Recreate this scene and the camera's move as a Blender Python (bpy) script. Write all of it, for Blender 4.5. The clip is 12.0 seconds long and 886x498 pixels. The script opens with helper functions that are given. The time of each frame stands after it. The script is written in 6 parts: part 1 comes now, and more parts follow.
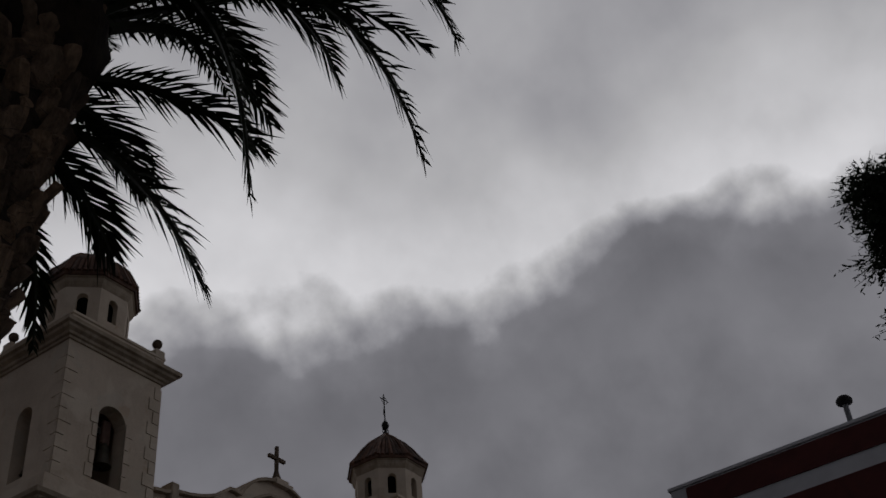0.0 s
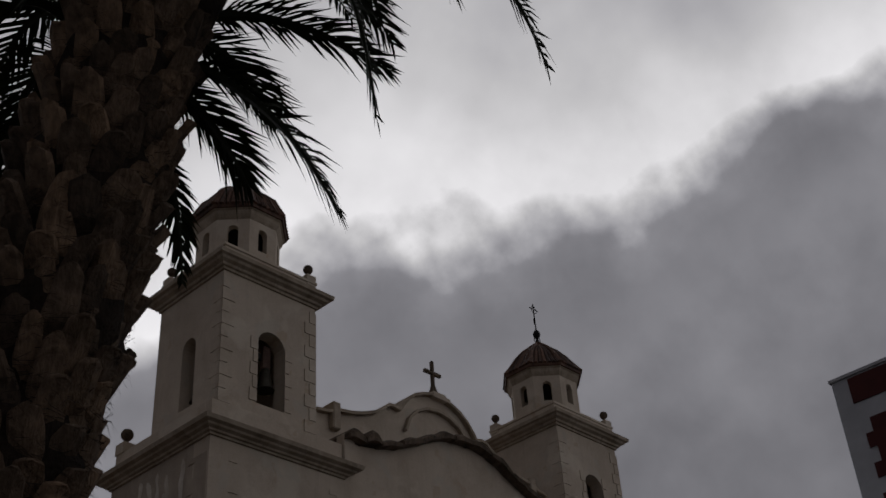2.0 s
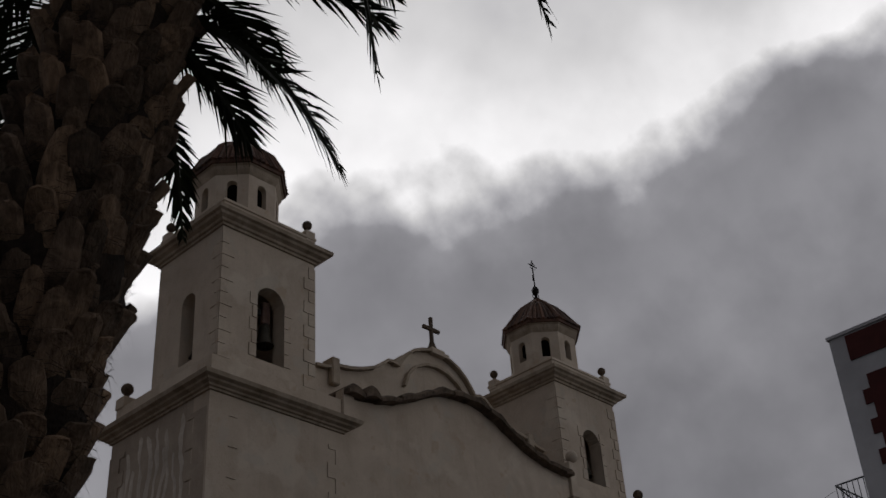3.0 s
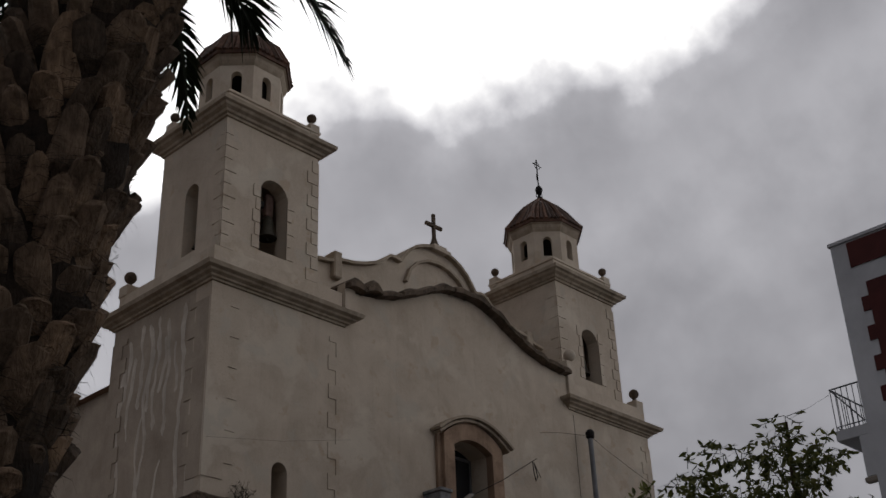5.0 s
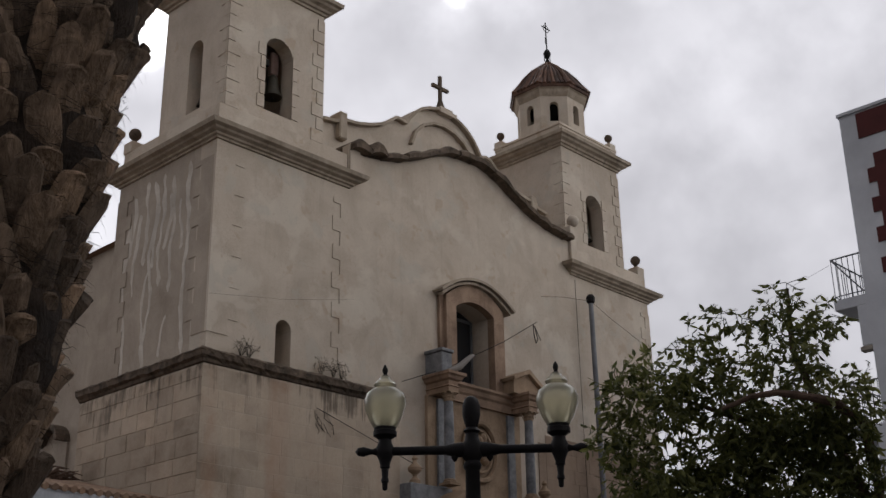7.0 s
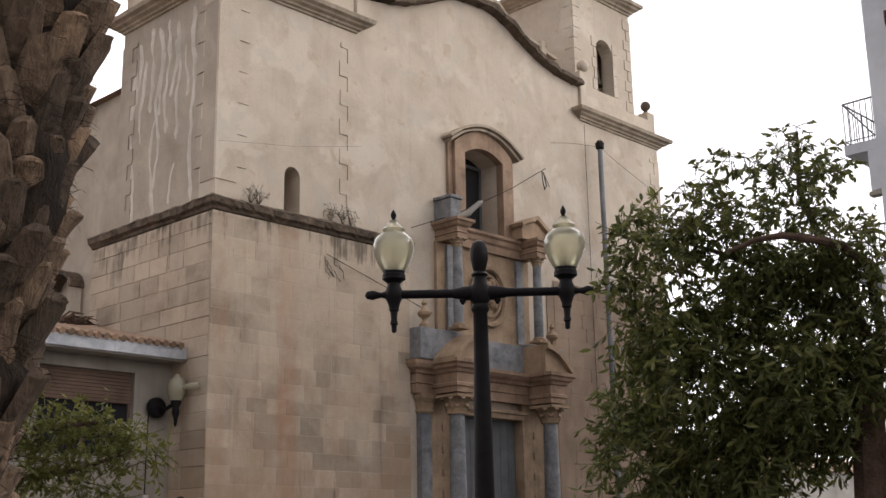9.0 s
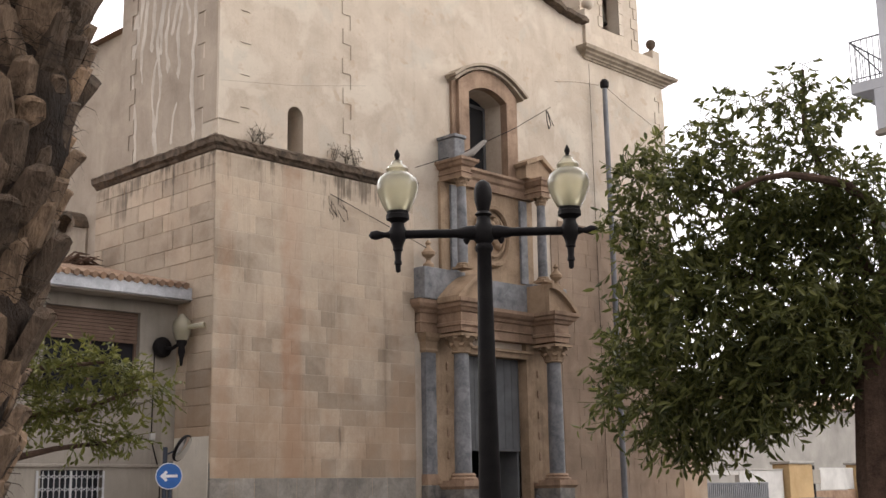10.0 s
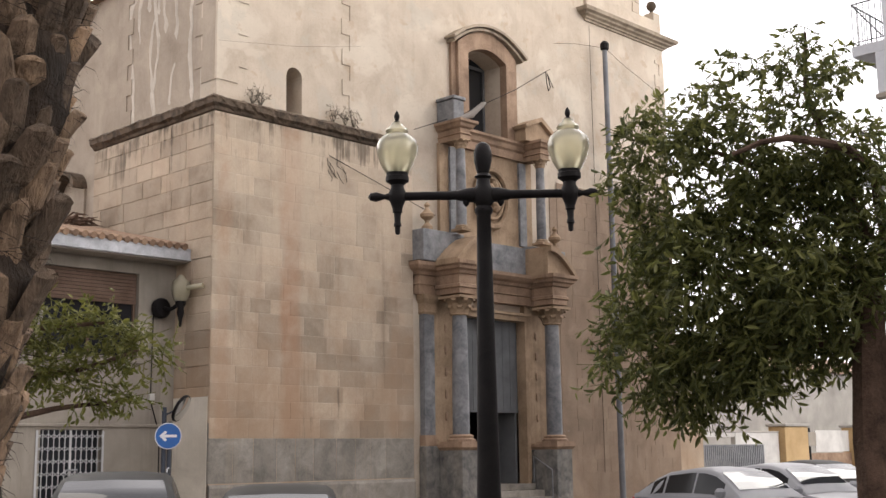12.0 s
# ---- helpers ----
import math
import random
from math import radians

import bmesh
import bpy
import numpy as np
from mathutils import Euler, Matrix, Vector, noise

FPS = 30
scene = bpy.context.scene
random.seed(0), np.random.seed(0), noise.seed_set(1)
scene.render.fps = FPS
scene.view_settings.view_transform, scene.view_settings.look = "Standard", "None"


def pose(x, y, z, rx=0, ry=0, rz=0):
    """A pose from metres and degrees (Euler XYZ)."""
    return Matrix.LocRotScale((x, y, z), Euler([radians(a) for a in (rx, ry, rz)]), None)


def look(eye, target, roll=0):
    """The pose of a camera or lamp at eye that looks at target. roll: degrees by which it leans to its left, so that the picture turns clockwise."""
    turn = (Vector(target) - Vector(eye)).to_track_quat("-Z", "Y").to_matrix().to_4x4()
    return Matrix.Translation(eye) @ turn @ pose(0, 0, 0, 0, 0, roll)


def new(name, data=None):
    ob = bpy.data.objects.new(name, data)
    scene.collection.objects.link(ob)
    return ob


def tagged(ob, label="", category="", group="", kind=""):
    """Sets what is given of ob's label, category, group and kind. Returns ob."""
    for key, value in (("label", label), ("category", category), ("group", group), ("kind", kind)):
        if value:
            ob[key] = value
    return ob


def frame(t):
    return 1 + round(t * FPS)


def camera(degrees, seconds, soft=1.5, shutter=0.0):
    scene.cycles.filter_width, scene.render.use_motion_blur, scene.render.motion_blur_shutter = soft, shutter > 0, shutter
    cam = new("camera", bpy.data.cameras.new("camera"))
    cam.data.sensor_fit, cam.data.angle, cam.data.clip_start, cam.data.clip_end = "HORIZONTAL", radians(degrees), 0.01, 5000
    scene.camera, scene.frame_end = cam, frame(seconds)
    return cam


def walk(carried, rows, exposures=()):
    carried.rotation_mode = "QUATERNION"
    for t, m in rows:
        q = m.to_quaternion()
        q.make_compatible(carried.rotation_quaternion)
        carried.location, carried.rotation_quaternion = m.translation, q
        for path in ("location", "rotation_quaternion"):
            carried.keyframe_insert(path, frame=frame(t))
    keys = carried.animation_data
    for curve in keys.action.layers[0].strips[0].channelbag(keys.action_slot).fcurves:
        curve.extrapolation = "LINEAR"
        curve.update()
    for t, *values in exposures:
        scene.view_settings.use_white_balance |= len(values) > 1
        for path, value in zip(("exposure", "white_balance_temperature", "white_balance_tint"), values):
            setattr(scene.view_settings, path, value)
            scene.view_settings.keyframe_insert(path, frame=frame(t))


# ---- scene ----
cam = camera(40.126, 12.0)
# seconds, eye x, y, z, then turns about x, y, z in degrees
ROWS = [
    (0.0, -0.021, 0.022, 1.700, 128.480, 4.032, -53.194),
    (0.5, -0.031, 0.032, 1.700, 127.338, 3.989, -48.002),
    (1.0, -0.021, 0.022, 1.700, 126.439, 3.681, -45.490),
    (1.5, 0.000, -0.000, 1.700, 125.667, 3.591, -45.186),
    (2.0, 0.014, -0.014, 1.700, 124.801, 3.425, -45.235),
    (2.5, 0.014, -0.014, 1.700, 123.862, 3.464, -45.237),
    (3.0, 0.010, -0.011, 1.700, 122.728, 3.305, -45.372),
    (5.0, 0.007, -0.007, 1.698, 117.842, 1.979, -45.976),
    (5.5, 0.000, -0.000, 1.695, 116.446, 1.606, -46.125),
    (6.0, 0.000, -0.000, 1.688, 114.859, 1.277, -46.234),
    (6.5, -0.002, 0.002, 1.680, 113.259, 1.053, -46.274),
    (7.0, -0.008, 0.009, 1.672, 111.412, 0.842, -46.292),
    (7.5, -0.008, 0.009, 1.665, 109.619, 0.789, -46.244),
    (9.5, 0.000, -0.000, 1.650, 102.647, 0.941, -45.698),
    (10.0, 0.000, -0.000, 1.650, 101.377, 0.957, -45.619),
    (10.5, 0.000, -0.000, 1.650, 100.499, 0.907, -45.614),
    (11.0, -0.007, 0.007, 1.650, 99.903, 0.830, -45.686),
    (11.5, -0.007, 0.007, 1.650, 99.645, 0.787, -45.728),
    (12.0, -0.007, 0.007, 1.650, 99.586, 0.737, -45.740),
]
STOPS = [(0.0, -3.66, 6450, 12), (1.0, -3.52, 6480, 12), (2.0, -3.34, 6520, 12), (3.0, -3.10, 6570, 11), (5.0, -2.40, 6600, 10), (6.5, -1.74, 6530, 10), (7.5, -1.15, 6680, 10), (9.5, -0.05, 6930, 11), (10.5, 0.22, 7040, 11), (12.0, 0.34, 7040, 11)]
walk(cam, [(t, pose(x, y, z, rx, ry, rz)) for t, x, y, z, rx, ry, rz in ROWS], STOPS)


# ---- sky and sun ----
def nodes_of(tree):
    def add(kind, **inputs):
        n = tree.nodes.new(kind)
        for key, value in inputs.items():
            k = int(key[1:]) if key[0] == "i" and key[1:].isdigit() else key
            if isinstance(value, bpy.types.NodeSocket):
                tree.links.new(value, n.inputs[k])
            else:
                n.inputs[k].default_value = value
        return n
    return add


def math_node(add, op, a, b=0.0, c=0.0):
    n = add("ShaderNodeMath", i0=a, i1=b, i2=c)
    n.operation = op
    return n.outputs[0]


def ramp(add, fac, stops, smooth=False):
    n = add("ShaderNodeValToRGB", i0=fac)
    els = n.color_ramp.elements
    while len(els) < len(stops):
        els.new(0.5)
    for e, (pos, col) in zip(els, stops):
        e.position = pos
        e.color = (col, col, col, 1) if isinstance(col, (int, float)) else (*col, 1)
    if smooth:
        n.color_ramp.interpolation = "EASE"
    return n.outputs[0]


def mix(add, fac, a, b, blend="MIX"):
    n = add("ShaderNodeMix")
    n.data_type, n.blend_type = "RGBA", blend
    for k, v in ((0, fac), (6, a), (7, b)):
        if isinstance(v, bpy.types.NodeSocket):
            n.id_data.links.new(v, n.inputs[k])
        else:
            n.inputs[k].default_value = v if k == 0 else (*v[:3], 1)
    return n.outputs[2]


SUN_ELEVATION, SUN_ROTATION = 62.0, 335.0


def build_sky():
    world = bpy.data.worlds.new("overcast_sky")
    world.use_nodes = True
    scene.world = world
    tree = world.node_tree
    tree.nodes.clear()
    add = nodes_of(tree)
    co = add("ShaderNodeTexCoord").outputs["Generated"]
    sky = add("ShaderNodeTexSky")
    sky.sky_type, sky.sun_disc = "NISHITA", False
    sky.sun_elevation, sky.sun_rotation = radians(SUN_ELEVATION), radians(SUN_ROTATION)
    # cloud bank: a ragged edge along a great circle, brightest just above it
    dot = add("ShaderNodeVectorMath", i0=co, i1=SKY_N)
    dot.operation = "DOT_PRODUCT"
    big = add("ShaderNodeTexNoise", Vector=co, Scale=5.5, Detail=4.0, Roughness=0.45, Distortion=0.0).outputs[0]
    fine = add("ShaderNodeTexNoise", Vector=co, Scale=15.0, Detail=5.0, Roughness=0.5, Distortion=0.0).outputs[0]
    soft = add("ShaderNodeTexNoise", Vector=co, Scale=2.2, Detail=3.0, Roughness=0.5).outputs[0]
    s = math_node(add, "MULTIPLY_ADD", math_node(add, "SUBTRACT", big, 0.5), 0.20, dot.outputs["Value"])
    s = math_node(add, "MULTIPLY_ADD", math_node(add, "SUBTRACT", fine, 0.5), 0.07, s)
    pos = math_node(add, "MULTIPLY_ADD", s, 1.0, 0.4)
    level = ramp(add, pos, [(0.0, 0.33), (0.14, 0.345), (0.275, 0.43), (0.33, 0.39), (0.366, 0.45), (0.388, 0.88), (0.41, 1.50), (0.46, 1.34), (0.54, 0.95), (0.68, 0.64), (0.80, 0.26), (1.0, 0.18)])
    veil = math_node(add, "MULTIPLY_ADD", math_node(add, "SUBTRACT", soft, 0.5), 0.75, 1.0)
    veil = math_node(add, "MULTIPLY_ADD", math_node(add, "SUBTRACT", fine, 0.5), 0.6, veil)
    level = math_node(add, "MULTIPLY", level, veil)
    tint = ramp(add, level, [(0.0, (0.955, 0.95, 1.05)), (0.5, (0.975, 0.975, 1.045)), (1.0, (1.0, 1.0, 1.015))])
    cloud = mix(add, 1.0, tint, level, "MULTIPLY")
    cloud = mix(add, 1.0, cloud, (CLOUD, CLOUD, CLOUD), "MULTIPLY")
    blue = mix(add, 1.0, sky.outputs[0], (0.10, 0.10, 0.10), "MULTIPLY")
    out = mix(add, 0.94, blue, cloud)
    bg = add("ShaderNodeBackground", Color=out, Strength=1.0)
    tree.links.new(bg.outputs[0], add("ShaderNodeOutputWorld").inputs[0])


CLOUD = 5.6
SKY_N = (-0.595, -0.1885, 0.7813)
build_sky()
sun = new("sun", bpy.data.lights.new("sun", "SUN"))
sun.data.energy, sun.data.angle, sun.data.color = 0.5, radians(40), (1.0, 0.95, 0.88)
sun.matrix_world = look((0, 0, 60), (-60 * math.cos(radians(SUN_ELEVATION)) * math.sin(radians(SUN_ROTATION)), -60 * math.cos(radians(SUN_ELEVATION)) * math.cos(radians(SUN_ROTATION)), 60 - 60 * math.sin(radians(SUN_ELEVATION))))


# ---- materials ----
def surface(name, dark, light, rough=0.8, grain=30.0, stain=1.2, bump=0.15, metal=0.0, streak=0.0, spread=0.0, streak_col=(0.1, 0.09, 0.08), distance=0.01, spec=0.3, fibre=0.0, wide=0.7):
    """A material that varies between two colours at two scales, with fine relief, runs of dirt and a spread from piece to piece."""
    m = bpy.data.materials.new(name)
    m.use_nodes = True
    tree = m.node_tree
    tree.nodes.clear()
    add = nodes_of(tree)
    co = add("ShaderNodeNewGeometry").outputs["Position"]
    along = add("ShaderNodeMapping", Vector=co, Scale=(1, 1, 1 - fibre)).outputs[0]
    a = add("ShaderNodeTexNoise", Vector=along, Scale=grain, Detail=5.0, Roughness=0.65).outputs[0]
    b = add("ShaderNodeTexNoise", Vector=co, Scale=stain, Detail=4.0, Roughness=0.6, Distortion=0.6).outputs[0]
    f = math_node(add, "MULTIPLY_ADD", a, 0.35, math_node(add, "MULTIPLY", b, 0.75))
    f = ramp(add, f, [(0.34, 0.0), (0.70, 1.0)])
    col = mix(add, f, dark, light)
    blotch = add("ShaderNodeTexNoise", Vector=co, Scale=0.45, Detail=7.0, Roughness=0.62, Distortion=0.8).outputs[0]
    blotch = math_node(add, "MULTIPLY_ADD", blotch, wide, 1.0 - wide / 2)
    col = mix(add, 1.0, col, blotch, "MULTIPLY")
    if streak:
        stretched = add("ShaderNodeMapping", Vector=co, Scale=(3.2, 3.2, 0.22)).outputs[0]
        c = add("ShaderNodeTexNoise", Vector=stretched, Scale=1.3, Detail=5.0, Roughness=0.7).outputs[0]
        c = ramp(add, c, [(0.52, 0.0), (0.78, 1.0)])
        col = mix(add, math_node(add, "MULTIPLY", c, streak), col, streak_col)
        moved = add("ShaderNodeMapping", Vector=co, Location=(7.3, 2.1, 4.0), Scale=(2.3, 2.3, 0.12)).outputs[0]
        e = add("ShaderNodeTexNoise", Vector=moved, Scale=1.1, Detail=6.0, Roughness=0.7).outputs[0]
        e = ramp(add, e, [(0.56, 0.0), (0.74, 1.0)])
        col = mix(add, math_node(add, "MULTIPLY", e, streak * 1.1), col, tuple(k * 0.42 for k in streak_col))
    if spread:
        r = add("ShaderNodeObjectInfo").outputs["Random"]
        g = add("ShaderNodeNewGeometry").outputs["Random Per Island"]
        r = math_node(add, "FRACT", math_node(add, "ADD", r, g))
        v = math_node(add, "MULTIPLY_ADD", math_node(add, "SUBTRACT", r, 0.5), spread, 1.0)
        hue = add("ShaderNodeHueSaturation", Color=col, Value=v, Saturation=math_node(add, "MULTIPLY_ADD", r, spread * 0.15, 1.0 - spread * 0.08))
        col = hue.outputs[0]
    bsdf = add("ShaderNodeBsdfPrincipled", Roughness=rough, Metallic=metal)
    bsdf.inputs["Specular IOR Level"].default_value = spec
    tree.links.new(col, bsdf.inputs["Base Color"])
    if bump:
        n = add("ShaderNodeBump", Strength=bump, Distance=distance, Height=math_node(add, "ADD", a, b))
        tree.links.new(n.outputs[0], bsdf.inputs["Normal"])
    tree.links.new(bsdf.outputs[0], add("ShaderNodeOutputMaterial").inputs[0])
    return m


def glass_like(name, color, rough=0.05, transmission=0.0):
    m = bpy.data.materials.new(name)
    m.use_nodes = True
    b = m.node_tree.nodes["Principled BSDF"]
    b.inputs["Base Color"].default_value = (*color, 1)
    b.inputs["Roughness"].default_value = rough
    b.inputs["Transmission Weight"].default_value = transmission
    return m


def leaf_material(name, dark, light, rough=0.45, through_light=0.25):
    m = bpy.data.materials.new(name)
    m.use_nodes = True
    tree = m.node_tree
    tree.nodes.clear()
    add = nodes_of(tree)
    r = add("ShaderNodeNewGeometry").outputs["Random Per Island"]
    col = mix(add, r, dark, light)
    co = add("ShaderNodeNewGeometry").outputs["Position"]
    b = add("ShaderNodeTexNoise", Vector=co, Scale=1.4, Detail=2.0).outputs[0]
    col = mix(add, math_node(add, "MULTIPLY", b, 0.6), col, dark)
    bsdf = add("ShaderNodeBsdfPrincipled", Roughness=rough)
    bsdf.inputs["Specular IOR Level"].default_value = 0.34
    tree.links.new(col, bsdf.inputs["Base Color"])
    tr = add("ShaderNodeBsdfTranslucent", Color=col)
    ms = add("ShaderNodeMixShader", i0=through_light, i1=bsdf.outputs[0], i2=tr.outputs[0])
    tree.links.new(ms.outputs[0], add("ShaderNodeOutputMaterial").inputs[0])
    return m


PLASTER = surface("aged_cream_plaster", (0.42, 0.343, 0.266), (0.575, 0.492, 0.396), 0.9, 22, 0.8, 0.25, streak=0.13, streak_col=(0.30, 0.235, 0.17), wide=0.32)
# streaked taupe copy of PLASTER for side faces, darkened to carry their shade
PLASTER_SIDE = surface("weathered_shaded_plaster", (0.29, 0.235, 0.185), (0.45, 0.38, 0.305), 0.9, 22, 0.8, 0.3, streak=0.22, streak_col=(0.25, 0.21, 0.17), wide=0.5)
STONE = surface("ochre_ashlar", (0.33, 0.245, 0.175), (0.52, 0.425, 0.325), 0.9, 26, 0.7, 0.35, streak=0.45, spread=0.30, streak_col=(0.33, 0.21, 0.14))
MORTAR = surface("stone_joint", (0.44, 0.355, 0.265), (0.60, 0.51, 0.405), 0.95, 40, 0.7, 0.3, streak=0.4, streak_col=(0.34, 0.205, 0.13))
# brownish facing right of the portal; the tree's shade is mixed into its colour
BROWN_STONE = surface("shaded_brown_ashlar", (0.19, 0.132, 0.092), (0.33, 0.245, 0.178), 0.9, 26, 0.7, 0.35, streak=0.3, spread=0.12, streak_col=(0.26, 0.16, 0.105))


def weather(m):
    """Rust and soot washed down the ashlar, and single blocks of a darker or paler bed."""
    add = nodes_of(m.node_tree)
    bsdf = [n for n in m.node_tree.nodes if n.type == "BSDF_PRINCIPLED"][0]
    col = bsdf.inputs["Base Color"].links[0].from_socket
    co = add("ShaderNodeNewGeometry").outputs["Position"]
    xyz = add("ShaderNodeSeparateXYZ", Vector=co).outputs
    r = add("ShaderNodeObjectInfo").outputs["Random"]
    bed = ramp(add, r, [(0.0, 0.72), (0.16, 0.82), (0.26, 0.95), (0.76, 1.0), (0.86, 1.10), (1.0, 1.20)])
    col = mix(add, 1.0, col, bed, "MULTIPLY")
    long = add("ShaderNodeMapping", Vector=co, Scale=(1.0, 1.0, 0.35)).outputs[0]
    n = add("ShaderNodeTexNoise", Vector=long, Scale=1.9, Detail=5.0, Roughness=0.65).outputs[0]
    for x0, half, depth, shade in ((19.12, 0.42, 1.0, (0.36, 0.185, 0.105)), (17.05, 0.24, 0.6, (0.38, 0.21, 0.125)), (22.7, 0.25, 0.35, (0.36, 0.21, 0.13))):
        off = math_node(add, "ABSOLUTE", math_node(add, "SUBTRACT", math_node(add, "MULTIPLY_ADD", n, 0.7, xyz[0]), x0 + 0.35))
        f = math_node(add, "SUBTRACT", 1.0, math_node(add, "DIVIDE", off, half))
        f = math_node(add, "MAXIMUM", f, 0.0)
        f = math_node(add, "MULTIPLY", math_node(add, "MINIMUM", math_node(add, "MULTIPLY", f, 1.6), 1.0), depth)
        col = mix(add, math_node(add, "MULTIPLY", f, n), col, shade)
    runs = add("ShaderNodeMapping", Vector=co, Scale=(3.6, 3.6, 0.16)).outputs[0]
    s = add("ShaderNodeTexNoise", Vector=runs, Scale=1.6, Detail=6.0, Roughness=0.75).outputs[0]
    reach = add("ShaderNodeMapRange", i0=xyz[2], i1=7.9, i2=10.0, i3=-0.12, i4=0.11).outputs[0]
    group = add("ShaderNodeTexNoise", Vector=co, Scale=0.9, Detail=3.0, Roughness=0.6).outputs[0]
    group = add("ShaderNodeMapRange", i0=group, i1=0.38, i2=0.64, i3=-0.16, i4=0.07).outputs[0]
    s = math_node(add, "ADD", math_node(add, "ADD", s, group), reach)
    s = ramp(add, s, [(0.52, 0.0), (0.70, 0.75)])
    col = mix(add, s, col, (0.10, 0.08, 0.062))
    # iron-rich lower courses
    rust = add("ShaderNodeTexNoise", Vector=co, Scale=0.6, Detail=6.0, Roughness=0.6).outputs[0]
    low = add("ShaderNodeMapRange", i0=xyz[2], i1=3.2, i2=6.5, i3=0.12, i4=-0.12).outputs[0]
    col = mix(add, ramp(add, math_node(add, "ADD", rust, low), [(0.46, 0.0), (0.66, 0.48)]), col, (0.37, 0.24, 0.15))
    # old lime render still clinging to the stone, more of it higher up
    cling = add("ShaderNodeTexNoise", Vector=co, Scale=0.75, Detail=8.0, Roughness=0.62, Distortion=0.5).outputs[0]
    height = add("ShaderNodeMapRange", i0=xyz[2], i1=3.0, i2=7.5, i3=-0.10, i4=0.11).outputs[0]
    cover = ramp(add, math_node(add, "ADD", cling, height), [(0.49, 0.0), (0.64, 0.55)])
    tone = add("ShaderNodeTexNoise", Vector=co, Scale=9.0, Detail=5.0, Roughness=0.7).outputs[0]
    col = mix(add, cover, col, mix(add, tone, (0.42, 0.33, 0.245), (0.58, 0.49, 0.385)))
    col = mix(add, s, col, (0.12, 0.095, 0.072))
    m.node_tree.links.new(col, bsdf.inputs["Base Color"])


def patch_up(m):
    """Plaster mended at different times: paler and greyer patches with soft ragged edges, and hairline cracks."""
    add = nodes_of(m.node_tree)
    bsdf = [n for n in m.node_tree.nodes if n.type == "BSDF_PRINCIPLED"][0]
    col = bsdf.inputs["Base Color"].links[0].from_socket
    co = add("ShaderNodeNewGeometry").outputs["Position"]
    for scale, lo, hi, amount, shade in ((0.55, 0.54, 0.60, 0.55, (0.63, 0.56, 0.46)), (0.9, 0.58, 0.63, 0.45, (0.47, 0.43, 0.36)), (1.7, 0.62, 0.68, 0.5, (0.42, 0.31, 0.215))):
        spot = add("ShaderNodeMapping", Vector=co, Location=(scale * 13, scale * 5, scale * 21)).outputs[0]
        n = add("ShaderNodeTexNoise", Vector=spot, Scale=scale, Detail=6.0, Roughness=0.55, Distortion=0.3).outputs[0]
        col = mix(add, ramp(add, n, [(lo, 0.0), (hi, amount)]), col, shade)
    crack = add("ShaderNodeTexNoise", Vector=co, Scale=1.3, Detail=8.0, Roughness=0.7, Distortion=1.2).outputs[0]
    crack = math_node(add, "ABSOLUTE", math_node(add, "SUBTRACT", crack, 0.5))
    col = mix(add, ramp(add, crack, [(0.0, 0.45), (0.004, 0.0)]), col, (0.26, 0.20, 0.15))
    m.node_tree.links.new(col, bsdf.inputs["Base Color"])


patch_up(PLASTER)
weather(STONE)
weather(MORTAR)
DADO = surface("grey_dado_stone", (0.15, 0.138, 0.122), (0.33, 0.298, 0.258), 0.85, 26, 2.2, 0.4, streak=0.55, streak_col=(0.34, 0.285, 0.22), spread=0.25, wide=1.1)
PEDESTAL = surface("dark_veined_pedestal_stone", (0.055, 0.057, 0.06), (0.24, 0.225, 0.20), 0.75, 9, 3.0, 0.3, streak=0.4, streak_col=(0.26, 0.22, 0.175), wide=1.0)
CORNICE = surface("weathered_cornice_stone", (0.24, 0.19, 0.135), (0.44, 0.365, 0.285), 0.9, 30, 1.8, 0.35, streak=0.5)
GRIME = surface("blackened_ledge_stone", (0.030, 0.024, 0.019), (0.17, 0.125, 0.09), 0.95, 18, 3.2, 0.6)
RED_STONE = surface("reddish_portal_stone", (0.17, 0.108, 0.072), (0.39, 0.268, 0.185), 0.85, 30, 1.6, 0.3, streak=0.35, streak_col=(0.12, 0.085, 0.06))
OCHRE_STONE = surface("ochre_portal_stone", (0.19, 0.13, 0.08), (0.40, 0.285, 0.19), 0.85, 30, 1.6, 0.3, streak=0.35, streak_col=(0.12, 0.085, 0.06))
GREY_MARBLE = surface("grey_marble", (0.085, 0.09, 0.098), (0.26, 0.26, 0.265), 0.65, 14, 2.4, 0.1, spread=0.1)
TILE = surface("glazed_dark_tile", (0.032, 0.018, 0.014), (0.15, 0.085, 0.06), 0.6, 20, 3.0, 0.2, spread=0.8, spec=0.15)
CLAY = surface("clay_roof_tile", (0.17, 0.10, 0.065), (0.34, 0.23, 0.155), 0.85, 24, 2.5, 0.3, spread=0.4)
IRON = surface("black_cast_iron", (0.006, 0.005, 0.006), (0.014, 0.012, 0.012), 0.6, 60, 4, 0.15, spec=0.15)
STEEL = surface("galvanised_steel", (0.11, 0.115, 0.125), (0.21, 0.215, 0.225), 0.6, 40, 2, 0.1, metal=0.2)
# near-black colour stands in for shade inside belfry, lantern and hall
DARK = surface("interior_shade_black", (0.012, 0.011, 0.010), (0.03, 0.027, 0.024), 0.95, 10, 1, 0)
BRONZE = surface("dark_bronze", (0.05, 0.045, 0.035), (0.10, 0.09, 0.07), 0.5, 30, 4, 0.1, metal=0.6)
